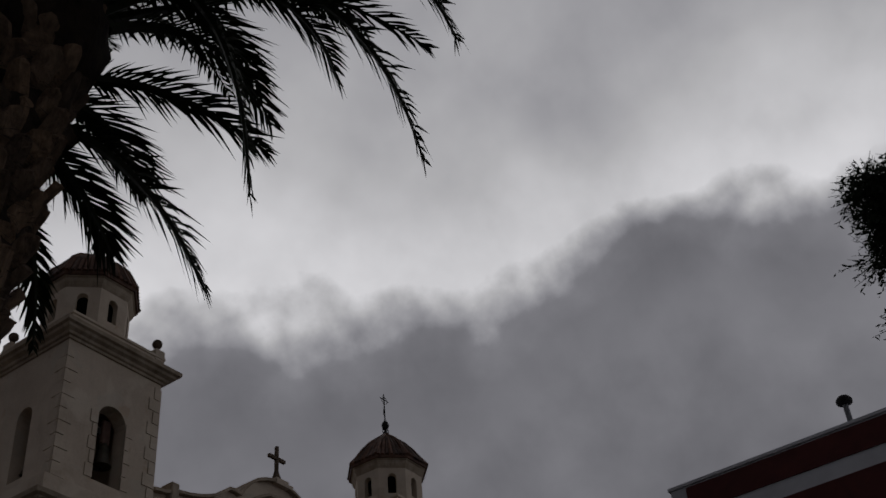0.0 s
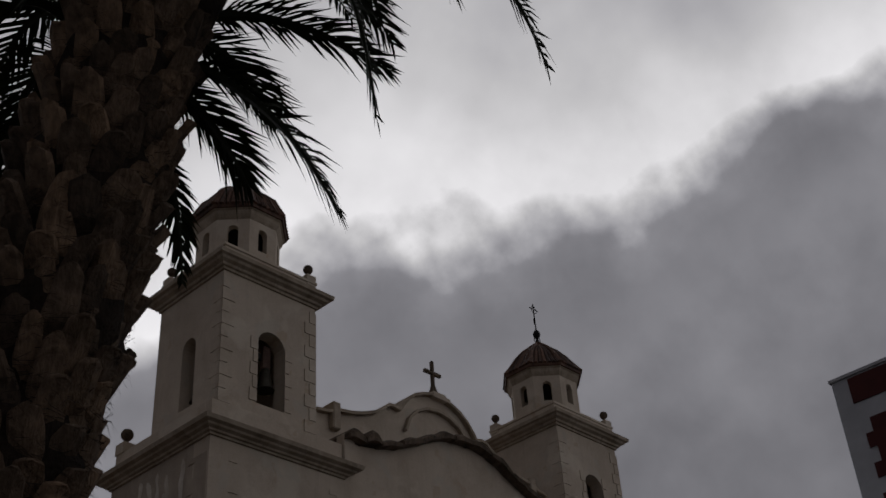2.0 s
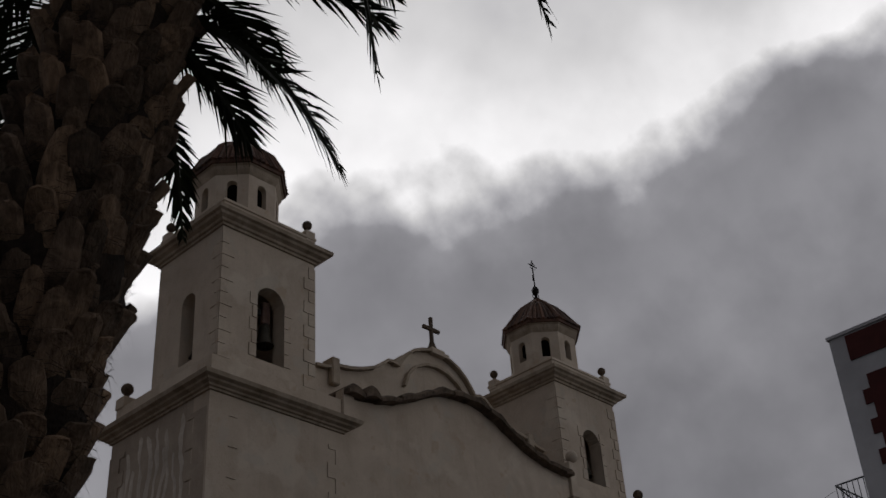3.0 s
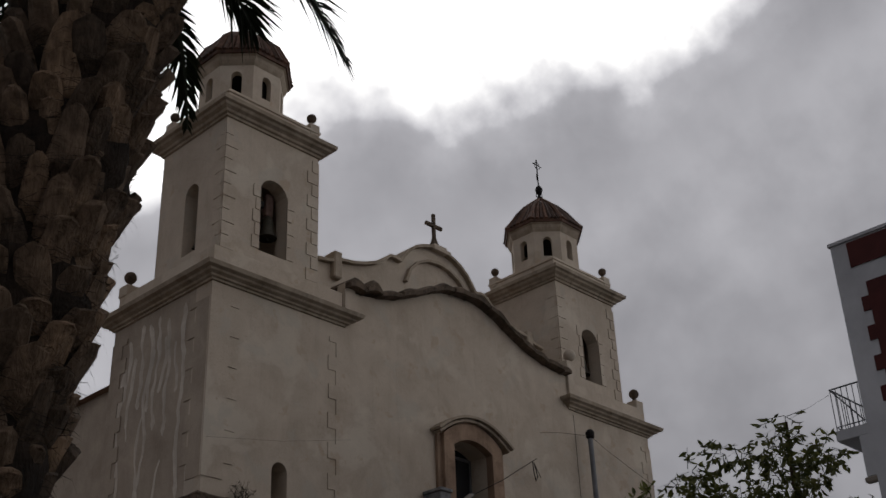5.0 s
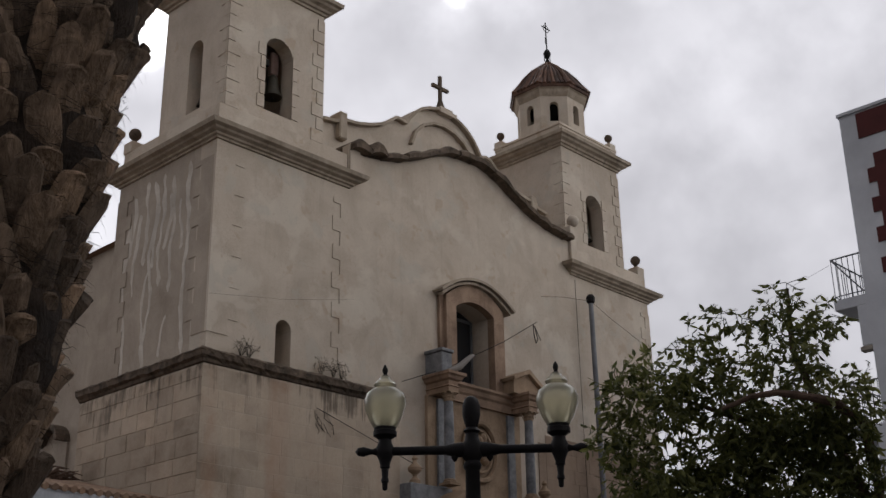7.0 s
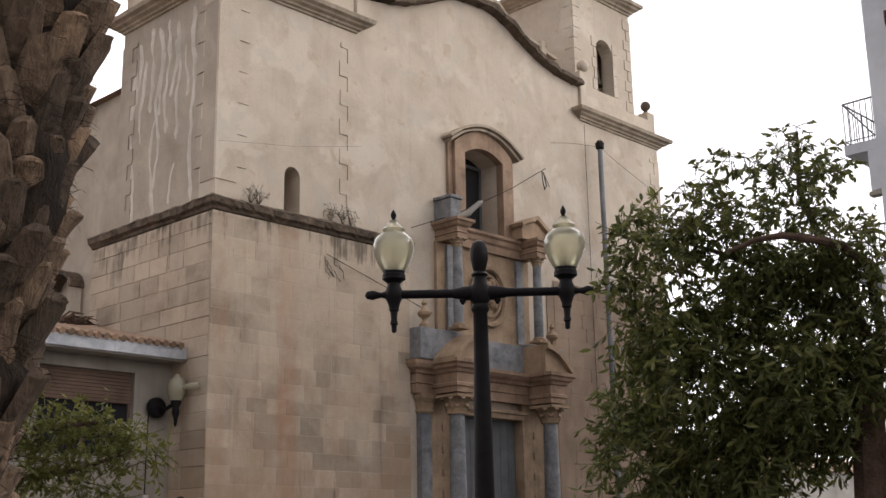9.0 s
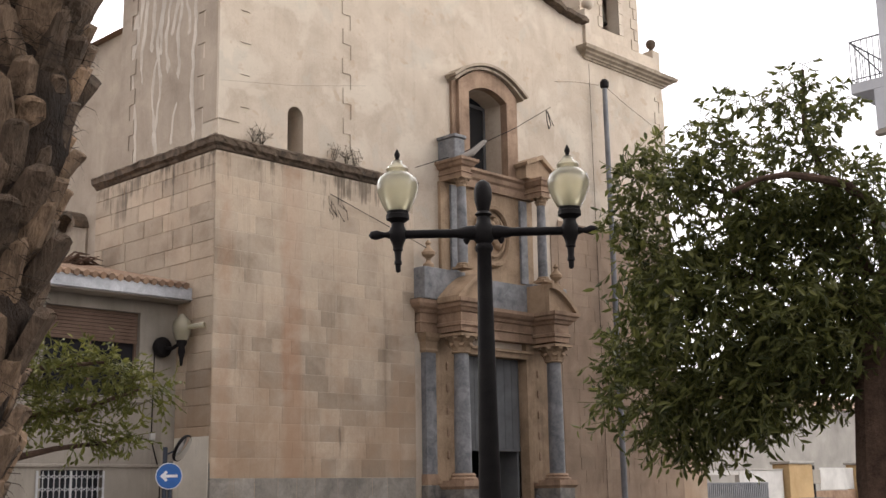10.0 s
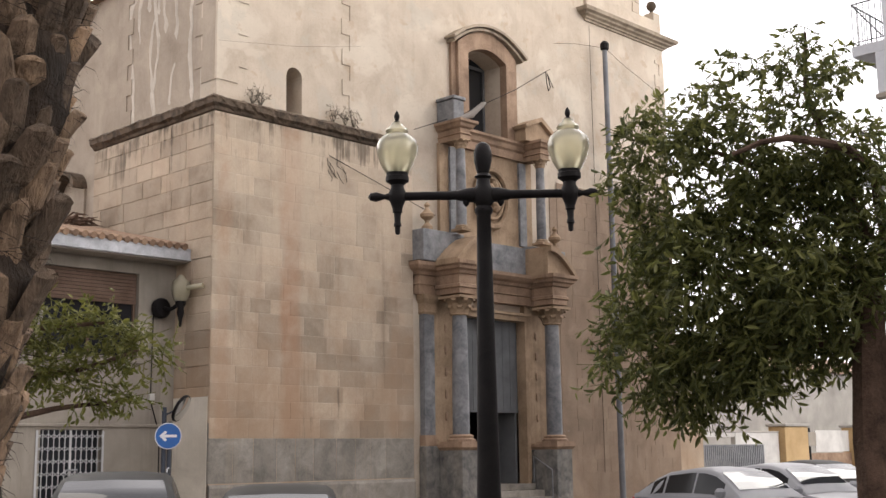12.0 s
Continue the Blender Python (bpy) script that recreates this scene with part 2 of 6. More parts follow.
DOOR_GREY = surface("grey_painted_door", (0.09, 0.094, 0.098), (0.145, 0.15, 0.155), 0.7, 40, 1.5, 0.1)
HOUSE_GREY = surface("grey_house_render", (0.24, 0.212, 0.18), (0.355, 0.315, 0.265), 0.9, 40, 0.9, 0.2, streak=0.25)
WHITE_PAINT = surface("white_wall_paint", (0.44, 0.42, 0.395), (0.60, 0.58, 0.545), 0.85, 30, 1.0, 0.1)
FLAT_WHITE = surface("white_facade_paint", (0.50, 0.51, 0.54), (0.62, 0.63, 0.66), 0.85, 30, 0.7, 0.1)
BRICK_RED = surface("dark_red_facing_brick", (0.06, 0.014, 0.014), (0.10, 0.024, 0.022), 0.8, 50, 1.5, 0.3)
TRUNK = surface("palm_fibre", (0.010, 0.007, 0.005), (0.055, 0.037, 0.026), 0.95, 70, 6, 1.0, distance=0.03, fibre=0.85)
BOOT = surface("cut_leaf_base", (0.050, 0.034, 0.023), (0.26, 0.178, 0.120), 0.95, 45, 9, 1.0, spread=1.1, distance=0.02, fibre=0.9)
BARK = surface("brown_bark", (0.035, 0.020, 0.014), (0.15, 0.095, 0.068), 0.95, 40, 6, 0.7, distance=0.02)
FROND = leaf_material("palm_leaflet", (0.014, 0.020, 0.008), (0.04, 0.05, 0.02), 0.6, 0.06)
LEAF = leaf_material("broad_leaf", (0.046, 0.058, 0.017), (0.235, 0.235, 0.072), 0.45, 0.45)
LEAF_LIGHT = leaf_material("young_leaf", (0.09, 0.098, 0.022), (0.235, 0.225, 0.06), 0.5, 0.42)
NEEDLE = leaf_material("conifer_scale", (0.012, 0.022, 0.010), (0.035, 0.05, 0.02), 0.6, 0.1)


def opal(name, col):
    """Thin milky plastic: part scattered, part clear, with a glossy skin."""
    m = bpy.data.materials.new(name)
    m.use_nodes = True
    tree = m.node_tree
    tree.nodes.clear()
    add = nodes_of(tree)
    co = add("ShaderNodeNewGeometry").outputs["Position"]
    n = add("ShaderNodeTexNoise", Vector=co, Scale=6.0, Detail=4.0).outputs[0]
    c = mix(add, n, tuple(k * 0.86 for k in col), col)
    milk = add("ShaderNodeMixShader", i0=0.55, i1=add("ShaderNodeBsdfDiffuse", Color=c).outputs[0], i2=add("ShaderNodeBsdfTranslucent", Color=c).outputs[0])
    clear = add("ShaderNodeBsdfTransparent", Color=(0.93, 0.91, 0.80, 1))
    body = add("ShaderNodeMixShader", i0=0.46, i1=milk.outputs[0], i2=clear.outputs[0])
    skin = add("ShaderNodeMixShader", i0=add("ShaderNodeFresnel", IOR=1.45).outputs[0], i1=body.outputs[0], i2=add("ShaderNodeBsdfGlossy", Roughness=0.08).outputs[0])
    tree.links.new(skin.outputs[0], add("ShaderNodeOutputMaterial").inputs[0])
    return m


GLOBE = opal("cream_lamp_globe", (0.83, 0.775, 0.60))
SOCKET = surface("pale_lamp_socket", (0.45, 0.44, 0.40), (0.62, 0.61, 0.56), 0.5, 30, 3, 0)
GLASS = glass_like("dark_window_glass", (0.02, 0.022, 0.025), 0.08)
ASPHALT = surface("asphalt", (0.04, 0.04, 0.042), (0.075, 0.073, 0.07), 0.95, 60, 0.4, 0.4)
PAVING = surface("paving", (0.22, 0.20, 0.18), (0.34, 0.31, 0.28), 0.9, 30, 0.8, 0.3, spread=0.2)


# ---- mesh helpers ----
def root_of(ob):
    while ob.parent:
        ob = ob.parent
    return ob


def thing(name, at, label, category, group="", kind=""):
    ob = new(name)
    ob.location = at
    ob.empty_display_size = 0.2
    return tagged(ob, label, category, group, kind)


def part(name, bm, material, parent=None, label="", smooth=False, kind="", weld=False):
    """One mesh object from a bmesh in world places; its origin is its thing's base."""
    me = bpy.data.meshes.new(name)
    if parent:
        bmesh.ops.translate(bm, verts=bm.verts, vec=-root_of(parent).location)
    if weld:
        bmesh.ops.remove_doubles(bm, verts=bm.verts, dist=2e-4)
    bmesh.ops.recalc_face_normals(bm, faces=bm.faces)
    if smooth:
        for f in bm.faces:
            f.smooth = True
    bm.to_mesh(me)
    bm.free()
    me.materials.append(material)
    ob = new(name, me)
    ob.parent = parent
    if smooth:
        me.set_sharp_from_angle(angle=radians(40))
    return tagged(ob, label, kind=kind)


def box(bm, x0, x1, y0, y1, z0, z1, bevel=0.0, turn=None):
    v = [bm.verts.new(p) for p in ((x0, y0, z0), (x1, y0, z0), (x1, y1, z0), (x0, y1, z0), (x0, y0, z1), (x1, y0, z1), (x1, y1, z1), (x0, y1, z1))]
    fs = [bm.faces.new([v[i] for i in q]) for q in ((3, 2, 1, 0), (4, 5, 6, 7), (0, 1, 5, 4), (1, 2, 6, 5), (2, 3, 7, 6), (3, 0, 4, 7))]
    if bevel:
        es = list({e for f in fs for e in f.edges})
        bmesh.ops.bevel(bm, geom=es, offset=bevel, segments=1, affect="EDGES", clamp_overlap=True)
    if turn:
        bmesh.ops.transform(bm, matrix=turn, verts=bm.verts)
    return bm


def prism(bm, outline, to3d, d0, d1):
    """A solid: the outline (u, z) from depth d0 to d1, placed by to3d(u, d, z)."""
    a = [bm.verts.new(to3d(u, d0, z)) for u, z in outline]
    b = [bm.verts.new(to3d(u, d1, z)) for u, z in outline]
    n = len(a)
    bm.faces.new(a)
    bm.faces.new(b[::-1])
    for i in range(n):
        bm.faces.new((a[i], a[(i + 1) % n], b[(i + 1) % n], b[i]))


def lathe(bm, profile, at, segs=16, phase=0.0, closed=True):
    """A turned solid: the profile (radius, z) about the upright at `at`."""
    rings = []
    for r, z in profile:
        rings.append([bm.verts.new((at[0] + max(r, 1e-4) * math.cos(phase + 2 * math.pi * i / segs), at[1] + max(r, 1e-4) * math.sin(phase + 2 * math.pi * i / segs), at[2] + z)) for i in range(segs)])
    for a, b in zip(rings, rings[1:]):
        for i in range(segs):
            bm.faces.new((a[i], a[(i + 1) % segs], b[(i + 1) % segs], b[i]))
    if closed:
        bm.faces.new(rings[0][::-1])
        bm.faces.new(rings[-1])


def tube(bm, pts, radii, segs=8):
    pts = [Vector(p) for p in pts]
    rings = []
    side = None
    for i, p in enumerate(pts):
        d = (pts[min(i + 1, len(pts) - 1)] - pts[max(i - 1, 0)]).normalized()
        if side is None:
            side = d.cross(Vector((0.3, 0.2, 1)) if abs(d.z) < 0.9 else Vector((1, 0, 0))).normalized()
        side = (side - d * side.dot(d)).normalized()
        up = d.cross(side)
        r = radii[i] if isinstance(radii, (list, tuple)) else radii
        rings.append([bm.verts.new(p + r * (math.cos(2 * math.pi * k / segs) * side + math.sin(2 * math.pi * k / segs) * up)) for k in range(segs)])
    for a, b in zip(rings, rings[1:]):
        for k in range(segs):
            bm.faces.new((a[k], a[(k + 1) % segs], b[(k + 1) % segs], b[k]))
    bm.faces.new(rings[0][::-1])
    bm.faces.new(rings[-1])


def front(y0):
    return lambda u, d, z: (u, y0 + d, z)


def side(x0):
    return lambda u, d, z: (x0 + d, u, z)


def arch(uc, w, z, rise, n=10):
    """Points of an arch from its left springing to its right one."""
    return [(uc - w / 2 * math.cos(math.pi * i / n), z + rise * math.sin(math.pi * i / n)) for i in range(n + 1)]


def wall(bm, u0, u1, z0, z1, holes, to3d, thick):
    """A wall with arched holes through it: (centre, width, sill, springing, rise)."""
    u = u0
    for uc, w, zb, zs, rise in sorted(holes):
        prism(bm, [(u, z0), (uc - w / 2, z0), (uc - w / 2, z1), (u, z1)], to3d, 0, thick)
        prism(bm, [(uc - w / 2, z0), (uc + w / 2, z0), (uc + w / 2, zb), (uc - w / 2, zb)], to3d, 0, thick)
        top = arch(uc, w, zs, rise) if rise else [(uc - w / 2, zs), (uc + w / 2, zs)]
        for (ua, za), (ub, zb2) in zip(top, top[1:]):
            prism(bm, [(ua, za), (ub, zb2), (ub, z1), (ua, z1)], to3d, 0, thick)
        u = uc + w / 2
    prism(bm, [(u, z0), (u1, z0), (u1, z1), (u, z1)], to3d, 0, thick)


def moulding(bm, x0, x1, y0, y1, profile):
    """A cornice round a rectangle: the profile (overhang, z) from below upwards, closed over the top."""
    rings = [[bm.verts.new(p) for p in ((x0 - o, y0 - o, z), (x1 + o, y0 - o, z), (x1 + o, y1 + o, z), (x0 - o, y1 + o, z))] for o, z in profile]
    for a, b in zip(rings, rings[1:]):
        for i in range(4):
            bm.faces.new((a[i], a[(i + 1) % 4], b[(i + 1) % 4], b[i]))
    bm.faces.new(rings[0][::-1])
    bm.faces.new(rings[-1])


def strip_moulding(bm, u0, u1, profile, to3d, ends=True):
    """A straight moulding: the profile (proud, z), proud is towards the viewer; the ends return by the overhang."""
    last = []
    for o, z in profile:
        e = o if ends else 0
        last.append([bm.verts.new(to3d(u0 - e, -o, z)), bm.verts.new(to3d(u1 + e, -o, z)), bm.verts.new(to3d(u1 + e, 0.05, z)), bm.verts.new(to3d(u0 - e, 0.05, z))])
    for a, b in zip(last, last[1:]):
        for i in range(4):
            bm.faces.new((a[i], a[(i + 1) % 4], b[(i + 1) % 4], b[i]))
    bm.faces.new(last[0][::-1])
    bm.faces.new(last[-1])


def B():
    return bmesh.new()


# ---- ground ----
def build_ground():
    bm = B()
    box(bm, -900, 900, -900, 900, -0.3, 0.0)
    part("ground", bm, ASPHALT, None, "grey asphalt of the street and square", kind="structure")
    bm = B()
    box(bm, -8, 44, 21.9, 60, 0.004, 0.14, 0.02)
    part("pavement", bm, PAVING, None, "pale paved footway along the church front", kind="structure")


build_ground()

# ---- church ----
CX, FY = 26.56, 24.0
TOWERS = ((19.10, 0.0, -1), (34.13, -0.35, 1))
TY, LH, UH = 26.30, 2.31, 1.74

church = thing("church", (CX, FY, 0), "old cream plastered church with twin bell towers and stone portal", "church")


def finial(parent, x, y, z, r=0.16):
    bm = B()
    lathe(bm, [(r * 0.75, 0), (r * 0.55, 0.05), (r * 0.35, 0.12), (r * 0.45, 0.16)], (x, y, z), 10)
    lathe(bm, [(r * math.sin(math.pi * i / 10), r - r * math.cos(math.pi * i / 10)) for i in range(11)], (x, y, z + 0.13), 14, closed=False)
    part("ball_finial", bm, GRIME, parent, "weathered stone ball", smooth=True)


def iron_cross(parent, x, y, z, h):
    bm = B()
    lathe(bm, [(0.16, 0), (0.10, 0.1), (0.05, 0.25), (0.13, 0.38), (0.16, 0.5), (0.11, 0.62), (0.03, 0.72), (0.03, 0.8)], (x, y, z), 10)
    tube(bm, [(x, y, z + 0.7), (x - 0.02, y, z + h)], 0.028, 6)
    zz = z + h - 0.25
    tube(bm, [(x - 0.27, y, zz), (x + 0.27, y, zz)], 0.022, 6)
    for s in (-1, 1):
        tube(bm, [(x, y, zz - 0.2), (x + s * 0.15, y, zz - 0.13), (x + s * 0.17, y, zz - 0.02)], 0.012, 5)
        tube(bm, [(x, y, zz + 0.14), (x + s * 0.11, y, zz + 0.1), (x + s * 0.15, y, zz + 0.02)], 0.012, 5)
        tube(bm, [(x + s * 0.05, y, z), (x + s * 0.2, y, z + 0.15), (x + s * 0.16, y, z + 0.36)], 0.02, 5)
    box(bm, x - 0.09, x + 0.02, y - 0.006, y + 0.006, z + h - 1.0, z + h - 0.72)
    part("iron_cross", bm, IRON, parent, "thin wrought iron finial cross")


def build_tower(tx, dz, sgn):
    x0, x1, y0, y1 = tx - LH, tx + LH, FY, FY + 2 * LH
    bm = B()
    if sgn < 0:
        wall(bm, x0, x1, 0, 16.2, [(19.22, 0.52, 10.36, 11.4, 0.27)], front(y0), 0.7)
    else:
        box(bm, x0, x1, y0, y0 + 0.7, 0, 16.2)
    box(bm, x1 - 0.7, x1, y0 + 0.7, y1, 0, 16.2)
    tower = part("tower", bm, PLASTER, church, "square plastered bell tower with stone quoins", weld=True)
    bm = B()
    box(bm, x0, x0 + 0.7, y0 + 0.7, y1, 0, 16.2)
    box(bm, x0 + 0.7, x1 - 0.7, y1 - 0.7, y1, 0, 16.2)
    part("tower_side", bm, PLASTER_SIDE, tower, "weathered plaster side, its shade put into the grey")
    bm = B()
    moulding(bm, x0, x1, y0, y1, [(0.02, 16.16), (0.06, 16.17), (0.07, 16.22), (0.14, 16.24), (0.16, 16.29), (0.27, 16.33), (0.30, 16.38), (0.42, 16.42), (0.46, 16.53), (0.05, 16.60)])
    part("cornice", bm, CORNICE, tower, "stepped stone cornice stained dark")
    # low parapet with corner piers and balls
    bm = B()
    h0, h1 = 16.56, 17.26
    wall(bm, x0 + 0.02, x1 - 0.02, h0, h1, [], front(y0 + 0.02), 0.3)
    wall(bm, y0 + 0.33, y1 - 0.3, h0, h1, [], side(x0 + 0.02), 0.3)
    wall(bm, y0 + 0.33, y1 - 0.3, h0, h1, [], side(x1 - 0.32), 0.3)
    wall(bm, x0 + 0.02, x1 - 0.02, h0, h1, [], front(y1 - 0.3), 0.28)
    part("parapet", bm, PLASTER, tower)
    for x, y in ((x0 + 0.2, y1 - 0.2), (x1 - 0.2, y0 + 0.25), (x1 - 0.2, y1 - 0.2)):
        if sgn < 0 and x > tx and y < TY:
            continue
        bm = B()
        box(bm, x - 0.22, x + 0.22, y - 0.22, y + 0.22, h1 - 0.02, h1 + 0.34, 0.02)
        part("pier", bm, PLASTER, tower)
        finial(tower, x, y, h1 + 0.34, 0.19)
    # belfry arched at front and left; unseen back and right closed to darken inside
    u0, u1, v0, v1 = tx - UH, tx + UH, TY - UH, TY + UH - 0.3
    top = 22.0 + dz
    hole = lambda c, w=1.0: (c, w, 17.95, 19.92 + dz, w / 2)
    bm = B()
    wall(bm, u0, u1, 16.55, top, [hole(tx + 0.07)], front(v0), 0.5)
    wall(bm, u0, u1, 16.55, top, [], front(v1 - 0.5), 0.5)
    wall(bm, v0 + 0.5, v1 - 0.5, 16.55, top, [hole(TY - 0.2, 0.66)], side(u0), 0.5)
    wall(bm, v0 + 0.5, v1 - 0.5, 16.55, top, [], side(u1 - 0.5), 0.5)
    belfry = part("belfry", bm, PLASTER, tower, "plastered belfry with arched openings", weld=True)
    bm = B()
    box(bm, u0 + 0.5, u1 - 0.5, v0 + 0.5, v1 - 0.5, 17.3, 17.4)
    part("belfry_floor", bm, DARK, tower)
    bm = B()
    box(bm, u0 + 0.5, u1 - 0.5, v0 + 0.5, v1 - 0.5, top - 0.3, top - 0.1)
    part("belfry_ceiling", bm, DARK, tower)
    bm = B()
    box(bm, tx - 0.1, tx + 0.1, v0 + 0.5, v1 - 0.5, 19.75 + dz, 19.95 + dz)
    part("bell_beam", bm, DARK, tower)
    bm = B()
    moulding(bm, u0, u1, v0, v1, [(0.03, 17.28), (0.06, 17.3), (0.06, 17.5), (0.02, 17.54)])
    part("base_band", bm, PLASTER, tower)
    bm = B()
    moulding(bm, u0, u1, v0, v1, [(0.02, 21.90 + dz), (0.06, 21.91 + dz), (0.07, 21.98 + dz), (0.14, 22.0 + dz), (0.17, 22.07 + dz), (0.29, 22.12 + dz), (0.33, 22.19 + dz), (0.42, 22.22 + dz), (0.44, 22.34 + dz), (0.1, 22.39 + dz)])
    part("upper_cornice", bm, CORNICE, tower, "stepped stone cornice")
    bm = B()
    moulding(bm, u0, u1, v0, v1, [(0.0, 22.36 + dz), (0.0, 22.78 + dz), (0.05, 22.80 + dz), (0.05, 22.88 + dz), (-0.2, 22.92 + dz)])
    part("upper_parapet", bm, PLASTER, tower)
    for sx in (-1, 1):
        for sy in (-1, 1):
            if (sx, sy) == (-1, -1):
                continue
            x, y = tx + sx * 1.58, TY - 0.15 + sy * 1.43
            bm = B()
            box(bm, x - 0.19, x + 0.19, y - 0.19, y + 0.19, 22.7 + dz, 23.12 + dz, 0.02)
            part("upper_pier", bm, PLASTER, tower)
            finial(tower, x, y, 23.12 + dz, 0.16)
    # eight-sided lantern: eight wall panels with round-headed openings
    r_in = 1.26
    half = r_in * math.tan(math.pi / 8)
    for k in range(8):
        a = k * math.pi / 4
        n, t = Vector((math.cos(a), math.sin(a), 0)), Vector((-math.sin(a), math.cos(a), 0))
        place = lambda u, d, z: tuple(Vector((tx, TY, z)) + n * (r_in - d) + t * u)
        bm = B()
        wall(bm, -half, half, 22.85 + dz, 24.75 + dz, [(0, 0.34, 23.55 + dz, 24.22 + dz, 0.17)], place, 0.22)
        part("lantern_wall", bm, PLASTER, tower)
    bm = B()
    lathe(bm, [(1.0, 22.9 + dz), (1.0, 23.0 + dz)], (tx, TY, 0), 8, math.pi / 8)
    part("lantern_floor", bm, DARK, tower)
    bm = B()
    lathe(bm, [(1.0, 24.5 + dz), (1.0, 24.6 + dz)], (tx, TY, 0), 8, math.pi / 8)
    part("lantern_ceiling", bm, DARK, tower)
    bm = B()
    lathe(bm, [(1.37, 24.62 + dz), (1.42, 24.70 + dz), (1.46, 24.78 + dz), (1.48, 24.9 + dz), (1.54, 24.95 + dz), (1.54, 24.99 + dz), (1.2, 25.0 + dz)], (tx, TY, 0), 8, math.pi / 8)
    part("lantern_eave", bm, CORNICE, tower, "moulded stone eave")
    k = 1.0 if sgn < 0 else 0.86
    prof = [(1.60, 24.96 + dz), (1.62, 25.05 + dz), (1.44 * (1 + k) / 2, 25.40 + dz), (1.24 * k, 25.80 + dz), (0.84 * k, 26.2 + dz), (0.42 * k, 26.5 + dz), (0.1, 26.72 + dz)]
    bm = B()
    lathe(bm, prof, (tx, TY, 0), 8, math.pi / 8)
    part("lantern_roof", bm, TILE, tower, "eight-sided roof of dark glazed tiles")
    # rows of barrel tiles down each of the eight slopes, and ridges
    bm = B()
    for k in range(8):
        a0, a1 = math.pi / 8 + k * math.pi / 4, math.pi / 8 + (k + 1) * math.pi / 4
        for j in range(7):
            f = (j + 0.5) / 7
            pts = []
            for r, z in prof[1:]:
                p0, p1 = Vector((math.cos(a0), math.sin(a0), 0)) * r, Vector((math.cos(a1), math.sin(a1), 0)) * r
                p = p0.lerp(p1, f)
                if r * 0.765 * min(f, 1 - f) < 0.06 and r < 1.5:
                    break
                pts.append((tx + p.x, TY + p.y, z + 0.015))
            if len(pts) > 1:
                tube(bm, pts, [0.085 - 0.006 * i for i in range(len(pts))], 6)
    part("roof_tiles", bm, TILE, tower, "rows of dark barrel tiles", kind="stuff")
    for k in range(8):
        a = math.pi / 8 + k * math.pi / 4
        bm = B()
        tube(bm, [(tx + r * math.cos(a), TY + r * math.sin(a), z + 0.04) for r, z in prof[1:]], [0.09, 0.09, 0.085, 0.08, 0.07, 0.06], 6)
        part("ridge", bm, TILE, tower)
    iron_cross(tower, tx, TY, 26.74 + dz, 1.95)
    return tower


towers = [build_tower(*a) for a in TOWERS]


def coping(bm, pts, y0, y1, thick):
    """A band that follows a top line (x, z) from y0 to y1."""
    rows = []
    for i, (x, z) in enumerate(pts):
        a, b = pts[max(i - 1, 0)], pts[min(i + 1, len(pts) - 1)]
        d = Vector((b[0] - a[0], b[1] - a[1])).normalized()
        nx, nz = -d.y * thick, d.x * thick
        rows.append([bm.verts.new(p) for p in ((x, y0, z), (x, y1, z), (x + nx, y1, z + nz), (x + nx, y0 , z + nz))])
    for a, b in zip(rows, rows[1:]):
        for i in range(4):
            bm.faces.new((a[i], a[(i + 1) % 4], b[(i + 1) % 4], b[i]))
    bm.faces.new(rows[0][::-1])
    bm.faces.new(rows[-1])


def both_ways(half):
    """Points given from the middle outwards become the whole symmetric line."""
    return [(CX - d, z) for d, z in reversed(half) if d > 0] + [(CX + d, z) for d, z in half]


